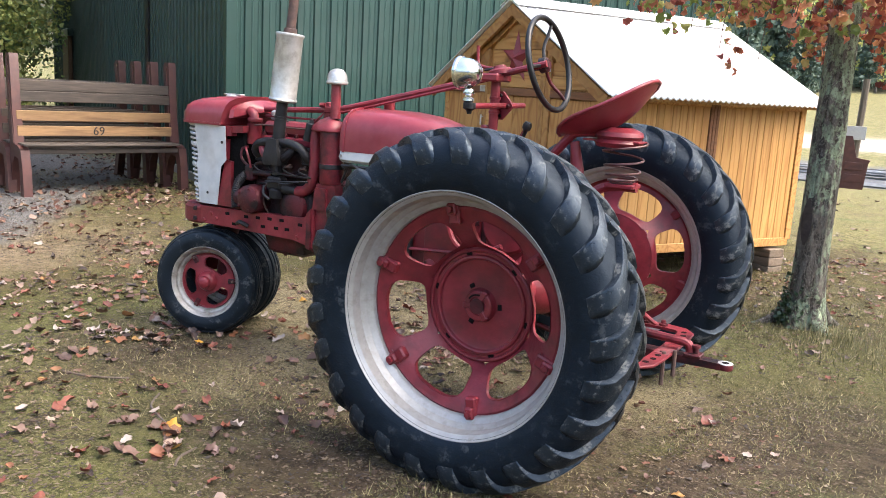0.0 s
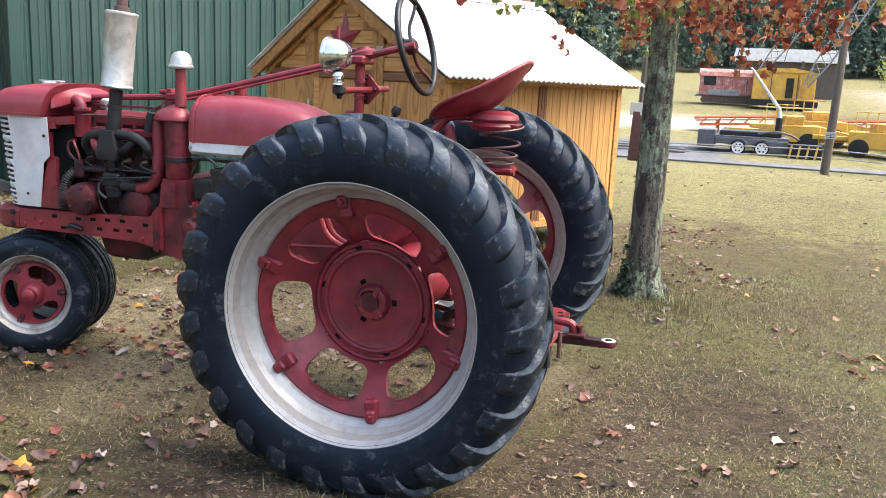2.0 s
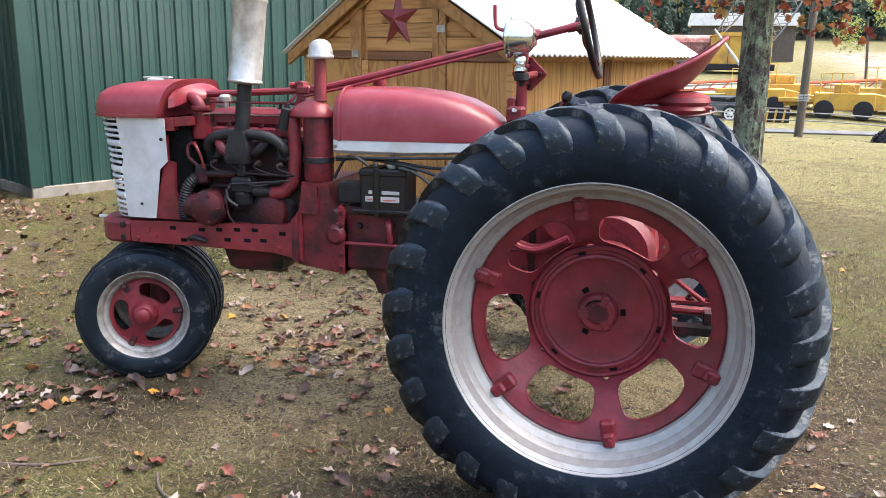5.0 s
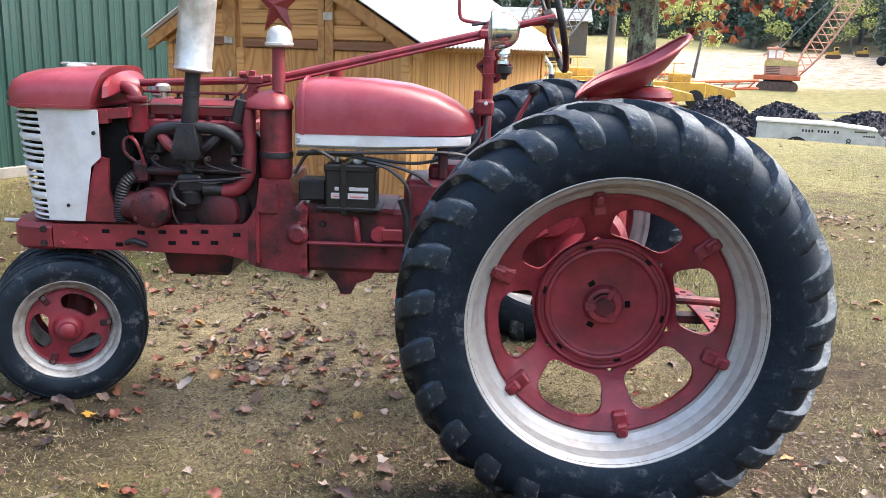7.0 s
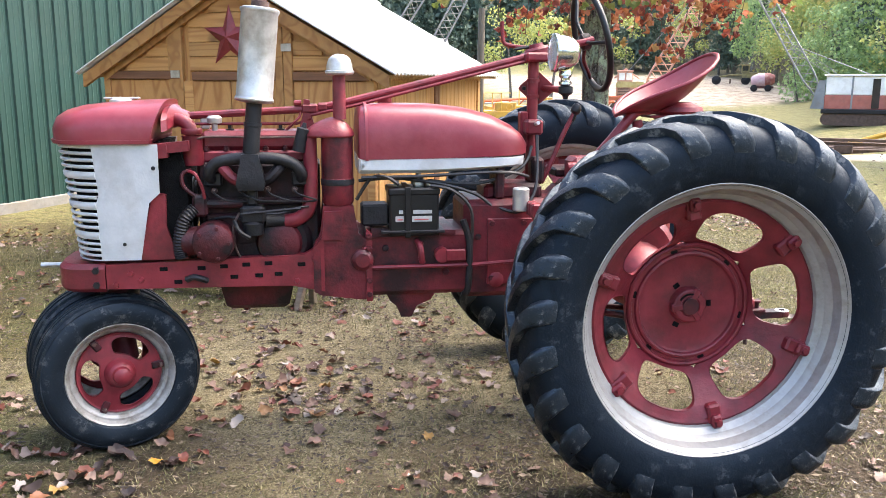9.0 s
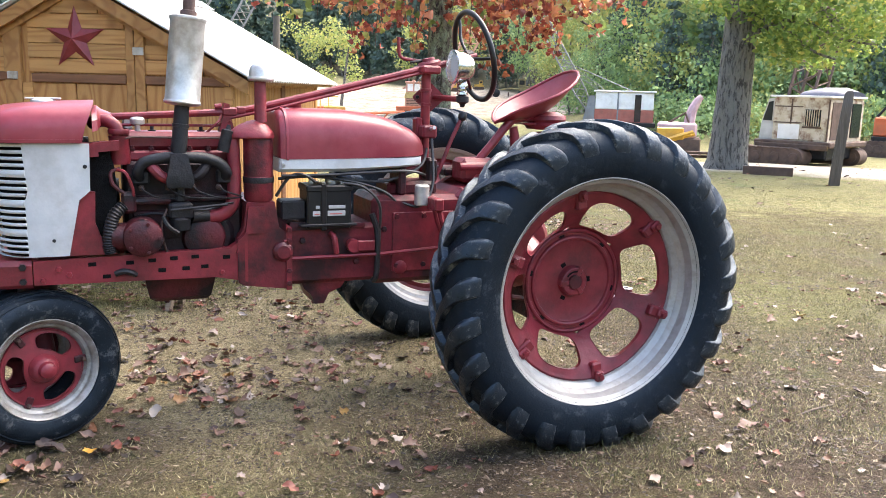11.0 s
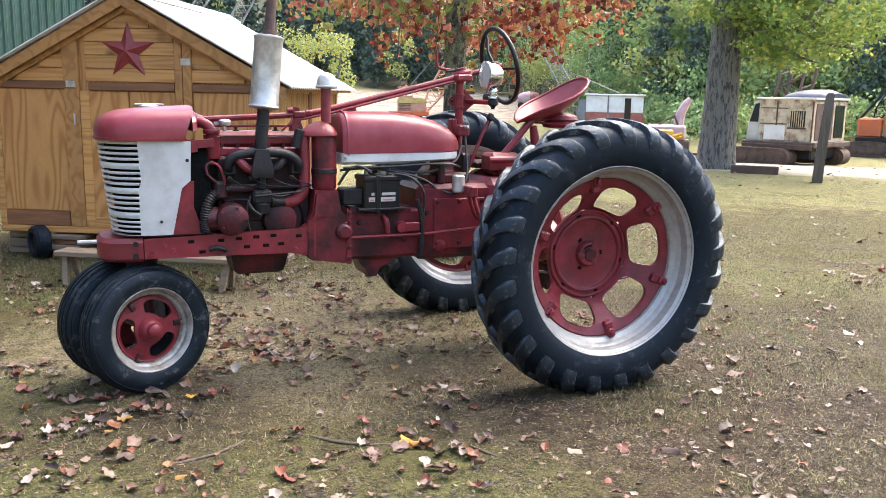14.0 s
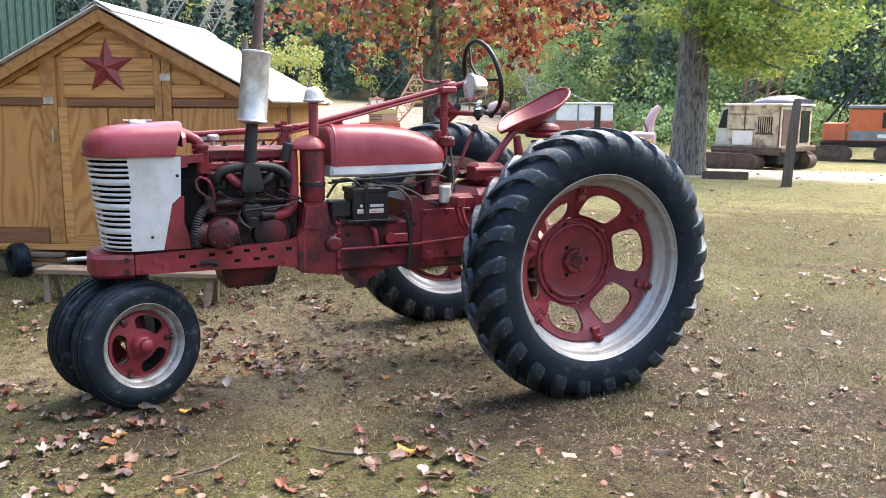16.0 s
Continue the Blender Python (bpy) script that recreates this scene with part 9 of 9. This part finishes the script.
part("post", Build().box((1.5, -0.3, 0), (1.8, 0.0, 4.2), 0.02), OLD_POST, t)

# low mine car, coal
t = yard("mine_car", "low pale grey mine locomotive with painted figure", "mine car", 12.55, 27.3, -20.0, -0.1)
part("body", Build().prism([(-2.3, 0.18), (2.0, 0.12), (2.0, 0.55), (1.7, 0.82), (0.2, 0.95), (-2.3, 0.98)], -0.05, 1.3), PALE_GREY, t)
part("deck", Build().prism([(-2.35, 1.0), (0.2, 0.97), (1.7, 0.84), (1.7, 0.90), (0.2, 1.04), (-2.35, 1.07)], -0.12, 1.35), WHITE_CAB, t)
part("wheel_arch", Build().prism([(-0.9 + 0.42 * math.cos(a), 0.1 + 0.42 * math.sin(a)) for a in [math.pi * k / 10 for k in range(11)]], -0.065, -0.045), BLACK, t)
part("coupler", Build().box((2.0, 0.1, 0.15), (2.6, 0.9, 0.6), 0.04).tube([(1.9, 0.0, 0.65), (2.5, -0.05, 0.35), (2.8, 0.1, 0.6)], 0.06, 6), GREY_STEEL, t)
for k in range(11):
    part("rivet", Build().lathe([(0, 0.02), (0.03, 0.015), (0.035, 0)], pose(1.0 + 0.07 * k if k < 6 else 1.3 + 0.08 * (k - 6), -0.05, 0.8 if k < 6 else 0.66, 90, 0, 0), 6), BLACK, t)
for k in range(12):
    if k not in (4, 9):
        part("lettering_bar", Build().box((-0.75 + 0.105 * k, -0.058, 0.70), (-0.69 + 0.105 * k, -0.05, 0.79), 0.002), BLACK, t)
fc = bpy.data.curves.new("figure", "FONT")
fc.body, fc.size, fc.extrude = "8", 0.38, 0.004
fo = new("figure", fc)
fo.parent, fo.matrix_basis = t, Matrix.Translation((0.72, -0.055, 0.28)) @ pose(0, 0, 0, 90, 0, 0)
fc.materials.append(BLACK)


def heap_z(r, a, h, seed):
    c, d = r * math.cos(a), r * math.sin(a)
    return h * (1 - r ** 1.7) * (1 + 0.18 * noise.noise((2 * c, 2 * d, seed))) + 0.08 * noise.noise((7 * c, 7 * d, seed + 3)) - 0.1 * r


def heap(name, label, x, y, rx, ry, h, seed, rz=0):
    b = Build()
    n, m = 34, 14
    b.loft([[(rx * i / m * math.cos(a), ry * i / m * math.sin(a), heap_z(i / m, a, h, seed)) for a in (2 * math.pi * j / n for j in range(n))] for i in range(m + 1)], caps=False)
    return tagged(part(name, b, COAL, None, "", 20, pose(x, y, height(x, y) - 0.05, 0, 0, rz)), label, "coal pile", "coal piles")


HEAPS = ((10.0, 31.6, 2.3, 2.0, 1.8, 1, -14), (12.4, 31.0, 2.7, 2.1, 1.65, 2, -20), (15.2, 29.8, 2.6, 2.1, 1.5, 3, -26))
for x, y, rx, ry, h, seed, rz in HEAPS:
    heap("coal_pile", "broad pile of broken black coal behind the mine car", x, y, rx, ry, h, seed, rz)
vs, fs = [], []
q = random.Random(14)
for k in range(16000):
    hx, hy, rx, ry, hh, seed, rz = HEAPS[k % 3]
    a, r = q.uniform(0, 6.3), math.sqrt(q.random())
    ca, sa = rx * r * math.cos(a), ry * r * math.sin(a)
    x, y = hx + ca * math.cos(radians(rz)) - sa * math.sin(radians(rz)), hy + ca * math.sin(radians(rz)) + sa * math.cos(radians(rz))
    s = q.uniform(0.04, 0.11)
    z = height(hx, hy) - 0.03 + heap_z(r, a, hh, seed)
    k = len(vs)
    vs += [(x + q.uniform(-s, s), y + q.uniform(-s, s), z + q.uniform(-s, s)) for _ in range(4)]
    fs += [(k, k + 1, k + 2), (k, k + 2, k + 3), (k, k + 3, k + 1), (k + 1, k + 3, k + 2)]
me = bpy.data.meshes.new("coal_lumps")
me.from_pydata(vs, [], fs)
me.materials.append(COAL)
tagged(new("coal_lumps", me), "loose lumps of coal on the heap", "coal", kind="stuff")
t = yard("timber_stack", "long brown beams stacked behind the coal", "beams", 18.5, 27.5, -30)
for k in range(6):
    part("beam", Build().box((-3.5 + 0.1 * k, 0.25 * k, 0.1 + 0.02 * k), (4.0 + 0.1 * k, 0.25 * k + 0.2, 0.3 + 0.05 * k), 0.02), RUST_BROWN, t)


# cranes
def crane(name, label, x, y, rz, body, lower, boom_to, boom_mat, w=4.0, dz=0.0):
    t = yard(name, label, "crane", x, y, rz, dz, "cranes")
    track(t, -w * 0.42, w * 0.42, -1.3, -0.8, 0.75)
    track(t, -w * 0.42, w * 0.42, 0.8, 1.3, 0.75)
    part("turntable", Build().box((-1.0, -0.9, 0.5), (1.0, 0.9, 0.95), 0.05), BLACK, t)
    part("deck", Build().box((-w * 0.5, -1.2, 0.9), (w * 0.45, 1.2, 1.25), 0.04), lower, t)
    part("house", Build().box((-w * 0.30, -1.1, 1.25), (w * 0.38, 1.1, 1.95), 0.06), body, t)
    part("hood_cover", Build().prism([(-w * 0.31, 1.9), (w * 0.39, 1.9), (w * 0.37, 2.15), (w * 0.30, 2.32), (-w * 0.26, 2.36), (-w * 0.30, 2.2)], -1.14, 1.14), FADED_YELLOW, t, "faded yellow bonnet")
    cabp = part("cab", Build().box((-w * 0.28, -0.2, 1.3), (w * 0.06, 0.95, 3.15), 0.05).box((-w * 0.30, -0.26, 3.1), (w * 0.08, 1.0, 3.2), 0.03), body, t)
    for k in (0, 1):
        part("window", Build().box((-w * 0.24 + 0.55 * k, -0.24, 2.45), (-w * 0.24 + 0.42 + 0.55 * k, -0.19, 3.0), 0.02), WHITE_CAB, cabp)
    for k in range(5):
        part("louvre", Build().box((-w * 0.26, -1.13, 1.34 + 0.12 * k), (w * 0.02, -1.09, 1.39 + 0.12 * k), 0.01), RUST_BROWN, t)
    lattice(t, (w * 0.35, 0, 1.3), boom_to, 1.15, 20, boom_mat)
    for dy in (-0.3, 0.0, 0.3):
        part("cable", Build().tube([(-w * 0.1, dy, 2.9), (boom_to[0] * 0.97, dy * 0.5, boom_to[2] * 0.97)], 0.025, 4), GREY_STEEL, t)
    part("gantry", Build().tube([(-w * 0.35, 0, 2.6), (-w * 0.1, 0, 3.3), (w * 0.2, 0, 2.6)], 0.07, 6), boom_mat, t)
    return t


crane("crawler_crane", "faded orange crawler crane with lattice boom on the sand", 22.83, 60.94, -20.6, SALMON_PAINT, ORANGE_PAINT, (7.2, 0, 11.8), SALMON_PAINT, 3.4, -0.2)
# white and red crane house turned the other way, boom up to the left
t = yard("dragline", "white and brick-red dragline house with lattice boom", "crane", 29.05, 41.43, -32.8, 0.0, s=0.96)
track(t, -1.9, 1.7, -1.2, -0.7, 0.7)
track(t, -1.9, 1.7, 0.7, 1.2, 0.7)
part("deck", Build().box((-1.9, -1.3, 0.68), (2.1, 1.3, 0.95), 0.04), BLACK, t)
part("lower_house", Build().box((-1.75, -1.15, 0.95), (1.95, 1.2, 1.75), 0.03), BRICK_RED, t)
part("upper_house", Build().box((-1.72, -1.13, 1.76), (1.93, 1.18, 2.85), 0.04), WHITE_CAB, t)
part("roof", Build().box((-1.85, -1.25, 2.85), (2.05, 1.3, 2.95), 0.04), WHITE_CAB, t)
# Shade of the open doorway drawn as a dark panel.
part("doorway", Build().box((0.75, -1.18, 1.0), (1.15, -1.12, 2.7), 0.02), WINDOW_DARK, t)
part("corner_strip", Build().box((-0.35, -1.17, 0.95), (-0.25, -1.13, 2.85), 0.01), GREY_STEEL, t)
part("cab", Build().prism([(-2.5, 0.95), (-1.75, 0.95), (-1.75, 2.6), (-2.1, 2.6)], -1.1, -0.3), GREY_STEEL, t)
lattice(t, (-1.9, 0, 1.4), (-8.4, 0, 12.4), 0.75, 24, BOOM_FAR)
lattice(t, (-1.2, 0.2, 2.9), (-3.9, 0.2, 4.6), 0.3, 8, BOOM_FAR, "gantry")
for dy in (-0.25, 0.25):
    part("cable", Build().tube([(0.6, dy, 2.95), (-3.8, dy, 4.7), (-8.2, dy, 12.2)], 0.025, 4), GREY_STEEL, t)

# rust-eaten cream excavator house on crawlers
t = yard("excavator", "rust-eaten cream excavator house on crawler tracks", "excavator", 18.25, 15.66, -70.0)
track(t, -1.75, 0.5, -1.5, -0.85, 0.52)
track(t, -0.9, 1.2, 0.85, 1.4, 0.52)
part("carriage", Build().box((-0.7, -0.85, 0.2), (0.9, 0.9, 0.6), 0.05), BLACK, t)
part("deck", Build().box((-1.2, -1.15, 0.58), (1.12, 1.45, 0.74), 0.03).box((-1.15, -1.2, 0.5), (1.05, -1.1, 0.66), 0.02), RUST_BROWN, t)
part("house", Build().prism([(-0.72, 0.74), (0.95, 0.74), (0.95, 1.92), (0.88, 2.0), (-0.62, 2.02), (-0.72, 1.95)], -0.98, 1.35), CREAM_RUST, t)
cabp = part("cab", Build().prism([(-1.15, 0.74), (-0.735, 0.74), (-0.735, 1.98), (-0.92, 1.94), (-1.1, 1.3)], -0.95, 0.2), PALE_GREY, t)
part("cab_window", Build().prism([(-1.06, 1.3), (-0.78, 1.3), (-0.77, 1.88), (-0.9, 1.85)], -0.975, -0.945), WINDOW_DARK, cabp)
gr = part("radiator_grille", Build().box((0.22, -1.01, 1.18), (0.70, -0.975, 1.66), 0.01), WINDOW_DARK, t)
for k in range(7):
    part("bar", Build().box((0.235 + 0.067 * k, -1.03, 1.19), (0.262 + 0.067 * k, -1.0, 1.65), 0.006), CREAM_RUST, gr)
part("grille_surround", Build().box((0.18, -1.0, 1.12), (0.74, -0.982, 1.17), 0.006), RUST_BROWN, t)
part("patch_panel", Build().box((-0.55, -1.005, 0.78), (0.10, -0.978, 1.22), 0.01), WHITE_CAB, t)
part("lower_panel", Build().box((0.14, -1.0, 0.78), (0.86, -0.978, 1.08), 0.01), CREAM_RUST, t)
for z in (1.25, 1.72):
    part("seam_strip", Build().box((-0.7, -0.995, z), (0.16, -0.978, z + 0.03), 0.004), RUST_BROWN, t)
for x in (-0.2, 0.9):
    part("corner_strip", Build().box((x, -0.998, 0.76), (x + 0.04, -0.976, 1.95), 0.004), RUST_BROWN, t)
# Brown of the side is rust and shade together; the opening a dark panel.
part("side_panel", Build().box((0.945, -0.85, 0.8), (0.972, 0.35, 1.88), 0.01), RUST_BROWN, t)
part("side_opening", Build().box((0.945, 0.5, 0.85), (0.98, 1.15, 1.85), 0.01), WINDOW_DARK, t)
part("roof", Build().box((-0.85, -1.05, 2.0), (1.02, 1.4, 2.06), 0.02), WHITE_CAB, t)
part("engine_hood", Build().loft([[(x, y, 2.06 + h * math.sin(math.pi * k / 8)) for k, y in ((k, 0.55 - 0.75 * math.cos(math.pi * k / 8)) for k in range(9))] for x, h in ((-0.35, 0.16), (0.1, 0.26), (0.7, 0.26), (1.0, 0.15))]), HOOD_BLUE, t, "dark blue curved engine hood")
lattice(t, (-0.9, 1.0, 0.8), (-0.9, 2.6, 5.0), 0.8, 9, RUST_BROWN)
# orange excavator further on
t = yard("excavator", "orange excavator house with dark lower band", "excavator", 30.76, 22.08, -50.8, s=1.015)
track(t, -2.0, -0.3, -1.5, -0.9, 0.65)
track(t, 0.5, 2.2, -1.5, -0.9, 0.65)
part("deck", Build().box((-1.6, -1.3, 0.62), (2.4, 1.3, 0.85), 0.03), BLACK, t)
part("house", Build().box((-0.55, -1.25, 0.85), (2.3, 1.2, 2.25), 0.06), ORANGE_PAINT, t)
part("side_house", Build().box((-1.55, -1.2, 0.85), (-0.6, 1.1, 1.65), 0.06), ORANGE_PAINT, t)
part("roof", Build().box((-0.6, -1.3, 2.25), (2.35, 1.25, 2.42), 0.06), GREY_STEEL, t)
part("window", Build().box((0.75, -1.28, 1.45), (1.75, -1.24, 2.1), 0.02), WINDOW_DARK, t)
part("lower_band", Build().box((-0.5, -1.29, 0.9), (2.28, -1.24, 1.32), 0.01), GREY_STEEL, t)
part("lettering_bar", Build().box((0.6, -1.30, 1.02), (1.6, -1.285, 1.18), 0.004), WHITE_CAB, t)
lattice(t, (-0.9, 0, 1.6), (0.6, 0, 4.4), 0.5, 8, BLACK)
part("stay", Build().tube([(-1.5, -0.6, 1.6), (-0.2, -0.6, 3.4)], 0.06, 6), BLACK, t)

# yellow frame, pale pink crane and beams nearer the green tree
t = yard("conveyor_frame", "yellow steel conveyor frame on the ground", "conveyor", 19.78, 25.24, -35.1, s=1.195)
part("chord", Build().tube([(-1.6, 0, 0.1), (1.2, 0, 1.05)], 0.07, 6), YELLOW_PAINT, t)
part("chord", Build().tube([(-1.5, 0.7, 0.1), (1.3, 0.7, 0.95)], 0.07, 6), YELLOW_PAINT, t)
for k in range(6):
    part("brace", Build().tube([(-1.2 + 0.42 * k, 0, 0.22 + 0.14 * k), (-0.9 + 0.42 * k, 0.7, 0.28 + 0.13 * k)], 0.04, 5), YELLOW_PAINT, t)
part("frame_box", Build().box((0.0, 0.1, 0.75), (0.9, 0.9, 1.15), 0.03), YELLOW_PAINT, t)
t = yard("derelict_crane", "pale pink derelict crane body with bent arm", "crane", 24.09, 29.42, -37.0, s=1.305)
part("body", Build().box((-0.75, -0.5, 0.6), (0.65, 0.6, 1.15), 0.08), PINK, t)
part("arm", Build().tube(bez([(0.35, 0, 0.8), (0.42, 0, 1.5), (0.62, 0, 1.95), (0.75, 0, 2.1)], 4), [0.22, 0.2, 0.2, 0.19, 0.18, 0.17, 0.16, 0.15, 0.14, 0.12, 0.11, 0.1, 0.09], 8), PINK, t)
part("rod", Build().tube([(-0.4, -0.2, 1.1), (0.2, -0.2, 1.5), (0.55, -0.2, 0.7)], 0.05, 6), RUST_BROWN, t)
part("base", Build().box((-0.9, -0.5, 0.0), (0.8, 0.6, 0.62), 0.05), RUST_BROWN, t)
t = yard("steel_beams", "brown steel beams lying on short blocks", "beams", 15.33, 18.72, -35.7)
for k, z in enumerate((0.30, 0.18)):
    part("beam", Build().box((-2.6, 0.1 * k, z), (2.6, 0.1 * k + 0.16, z + 0.09), 0.01), RUST_BROWN, t)
for x in (-1.8, 0.2, 1.7):
    part("block", Build().box((x, 0, -0.05), (x + 0.5, 0.3, 0.19), 0.02), RUST_BROWN, t)

# small far machines on the sand
for x, y, rz, s, m, lab in ((42.6, 99.0, -20, 0.62, YELLOW_PAINT, "small far yellow dozer on the sand bank"), (48.0, 103.4, -27, 0.55, YELLOW_PAINT, "small far yellow dozer on the sand bank")):
    t = yard("far_dozer", lab, "machine", x, y, rz, 0.0, "far dozers")
    part("body", Build().prism([(-1.2 * s, 0.5 * s), (1.3 * s, 0.5 * s), (1.25 * s, 1.15 * s), (0.2 * s, 1.3 * s), (-1.2 * s, 1.2 * s)], -0.5 * s, 0.5 * s), m, t)
    part("blade", Build().prism([(-1.9 * s, 0.15 * s), (-1.75 * s, 0.15 * s), (-1.7 * s, 0.9 * s), (-1.82 * s, 0.95 * s)], -0.9 * s, 0.9 * s), m, t)
    cb = part("cab", Build().box((0.1 * s, -0.45 * s, 1.2 * s), (0.9 * s, 0.45 * s, 2.2 * s), 0.05), m, t)
    part("window", Build().box((0.2 * s, -0.47 * s, 1.55 * s), (0.8 * s, -0.44 * s, 2.05 * s), 0.01), WINDOW_DARK, cb)
    track(t, -1.4 * s, 1.4 * s, -0.9 * s, -0.5 * s, 0.7 * s)
t = yard("road_grader", "dull olive road grader parked by the far trees", "grader", 45.6, 87.0, -27, 0.0)
part("frame", Build().tube([(-2.9, 0, 0.75), (-1.2, 0, 1.05), (0.2, 0, 1.0)], 0.11, 6).box((0.0, -0.45, 0.7), (2.0, 0.45, 1.35), 0.06), OLIVE_PAINT, t)
gcab = part("cab", Build().box((-0.1, -0.5, 1.2), (0.75, 0.5, 2.1), 0.04).box((-0.2, -0.58, 2.08), (0.85, 0.58, 2.18), 0.03), OLIVE_PAINT, t)
part("window", Build().box((0.02, -0.53, 1.5), (0.62, -0.49, 2.0), 0.01), WINDOW_DARK, gcab)
part("blade", Build().box((-1.3, -0.8, 0.1), (-1.15, 0.8, 0.6), 0.02), RUST_BROWN, t)
for x in (-2.7, 0.4, 1.5):
    part("wheel", Build().lathe([(0, 0.06), (0.2, 0.06), (0.26, 0.02), (0.46, 0.02), (0.5, -0.06), (0.46, -0.26), (0, -0.26)], pose(x, -0.42, 0.48, 90, 0, 0), 18), BLACK, t)
t = yard("tank_drum", "white and maroon drum on a far vehicle", "drum", 41.8, 75.6, -28.5, 0.0)
part("drum", Build().tube([(-1.0, 0, 0.98), (-0.85, 0, 1.0), (-0.3, 0, 1.06), (0.25, 0, 1.1)], [0.30, 0.5, 0.68, 0.7], 18), PINK, t)
part("drum_end", Build().tube([(0.26, 0, 1.1), (0.8, 0, 1.16), (1.1, 0, 1.2), (1.2, 0, 1.2)], [0.7, 0.6, 0.45, 0.3], 18), MAROON_CAR, t)
for x in (-0.7, 0.6):
    part("wheel", Build().lathe([(0, 0.04), (0.15, 0.04), (0.32, 0.0), (0.34, -0.2), (0, -0.2)], pose(x, -0.42, 0.32, 90, 0, 0), 16), BLACK, t)
part("chassis", Build().box((-1.0, -0.4, 0.3), (1.1, 0.4, 0.52), 0.04), MAROON, t)
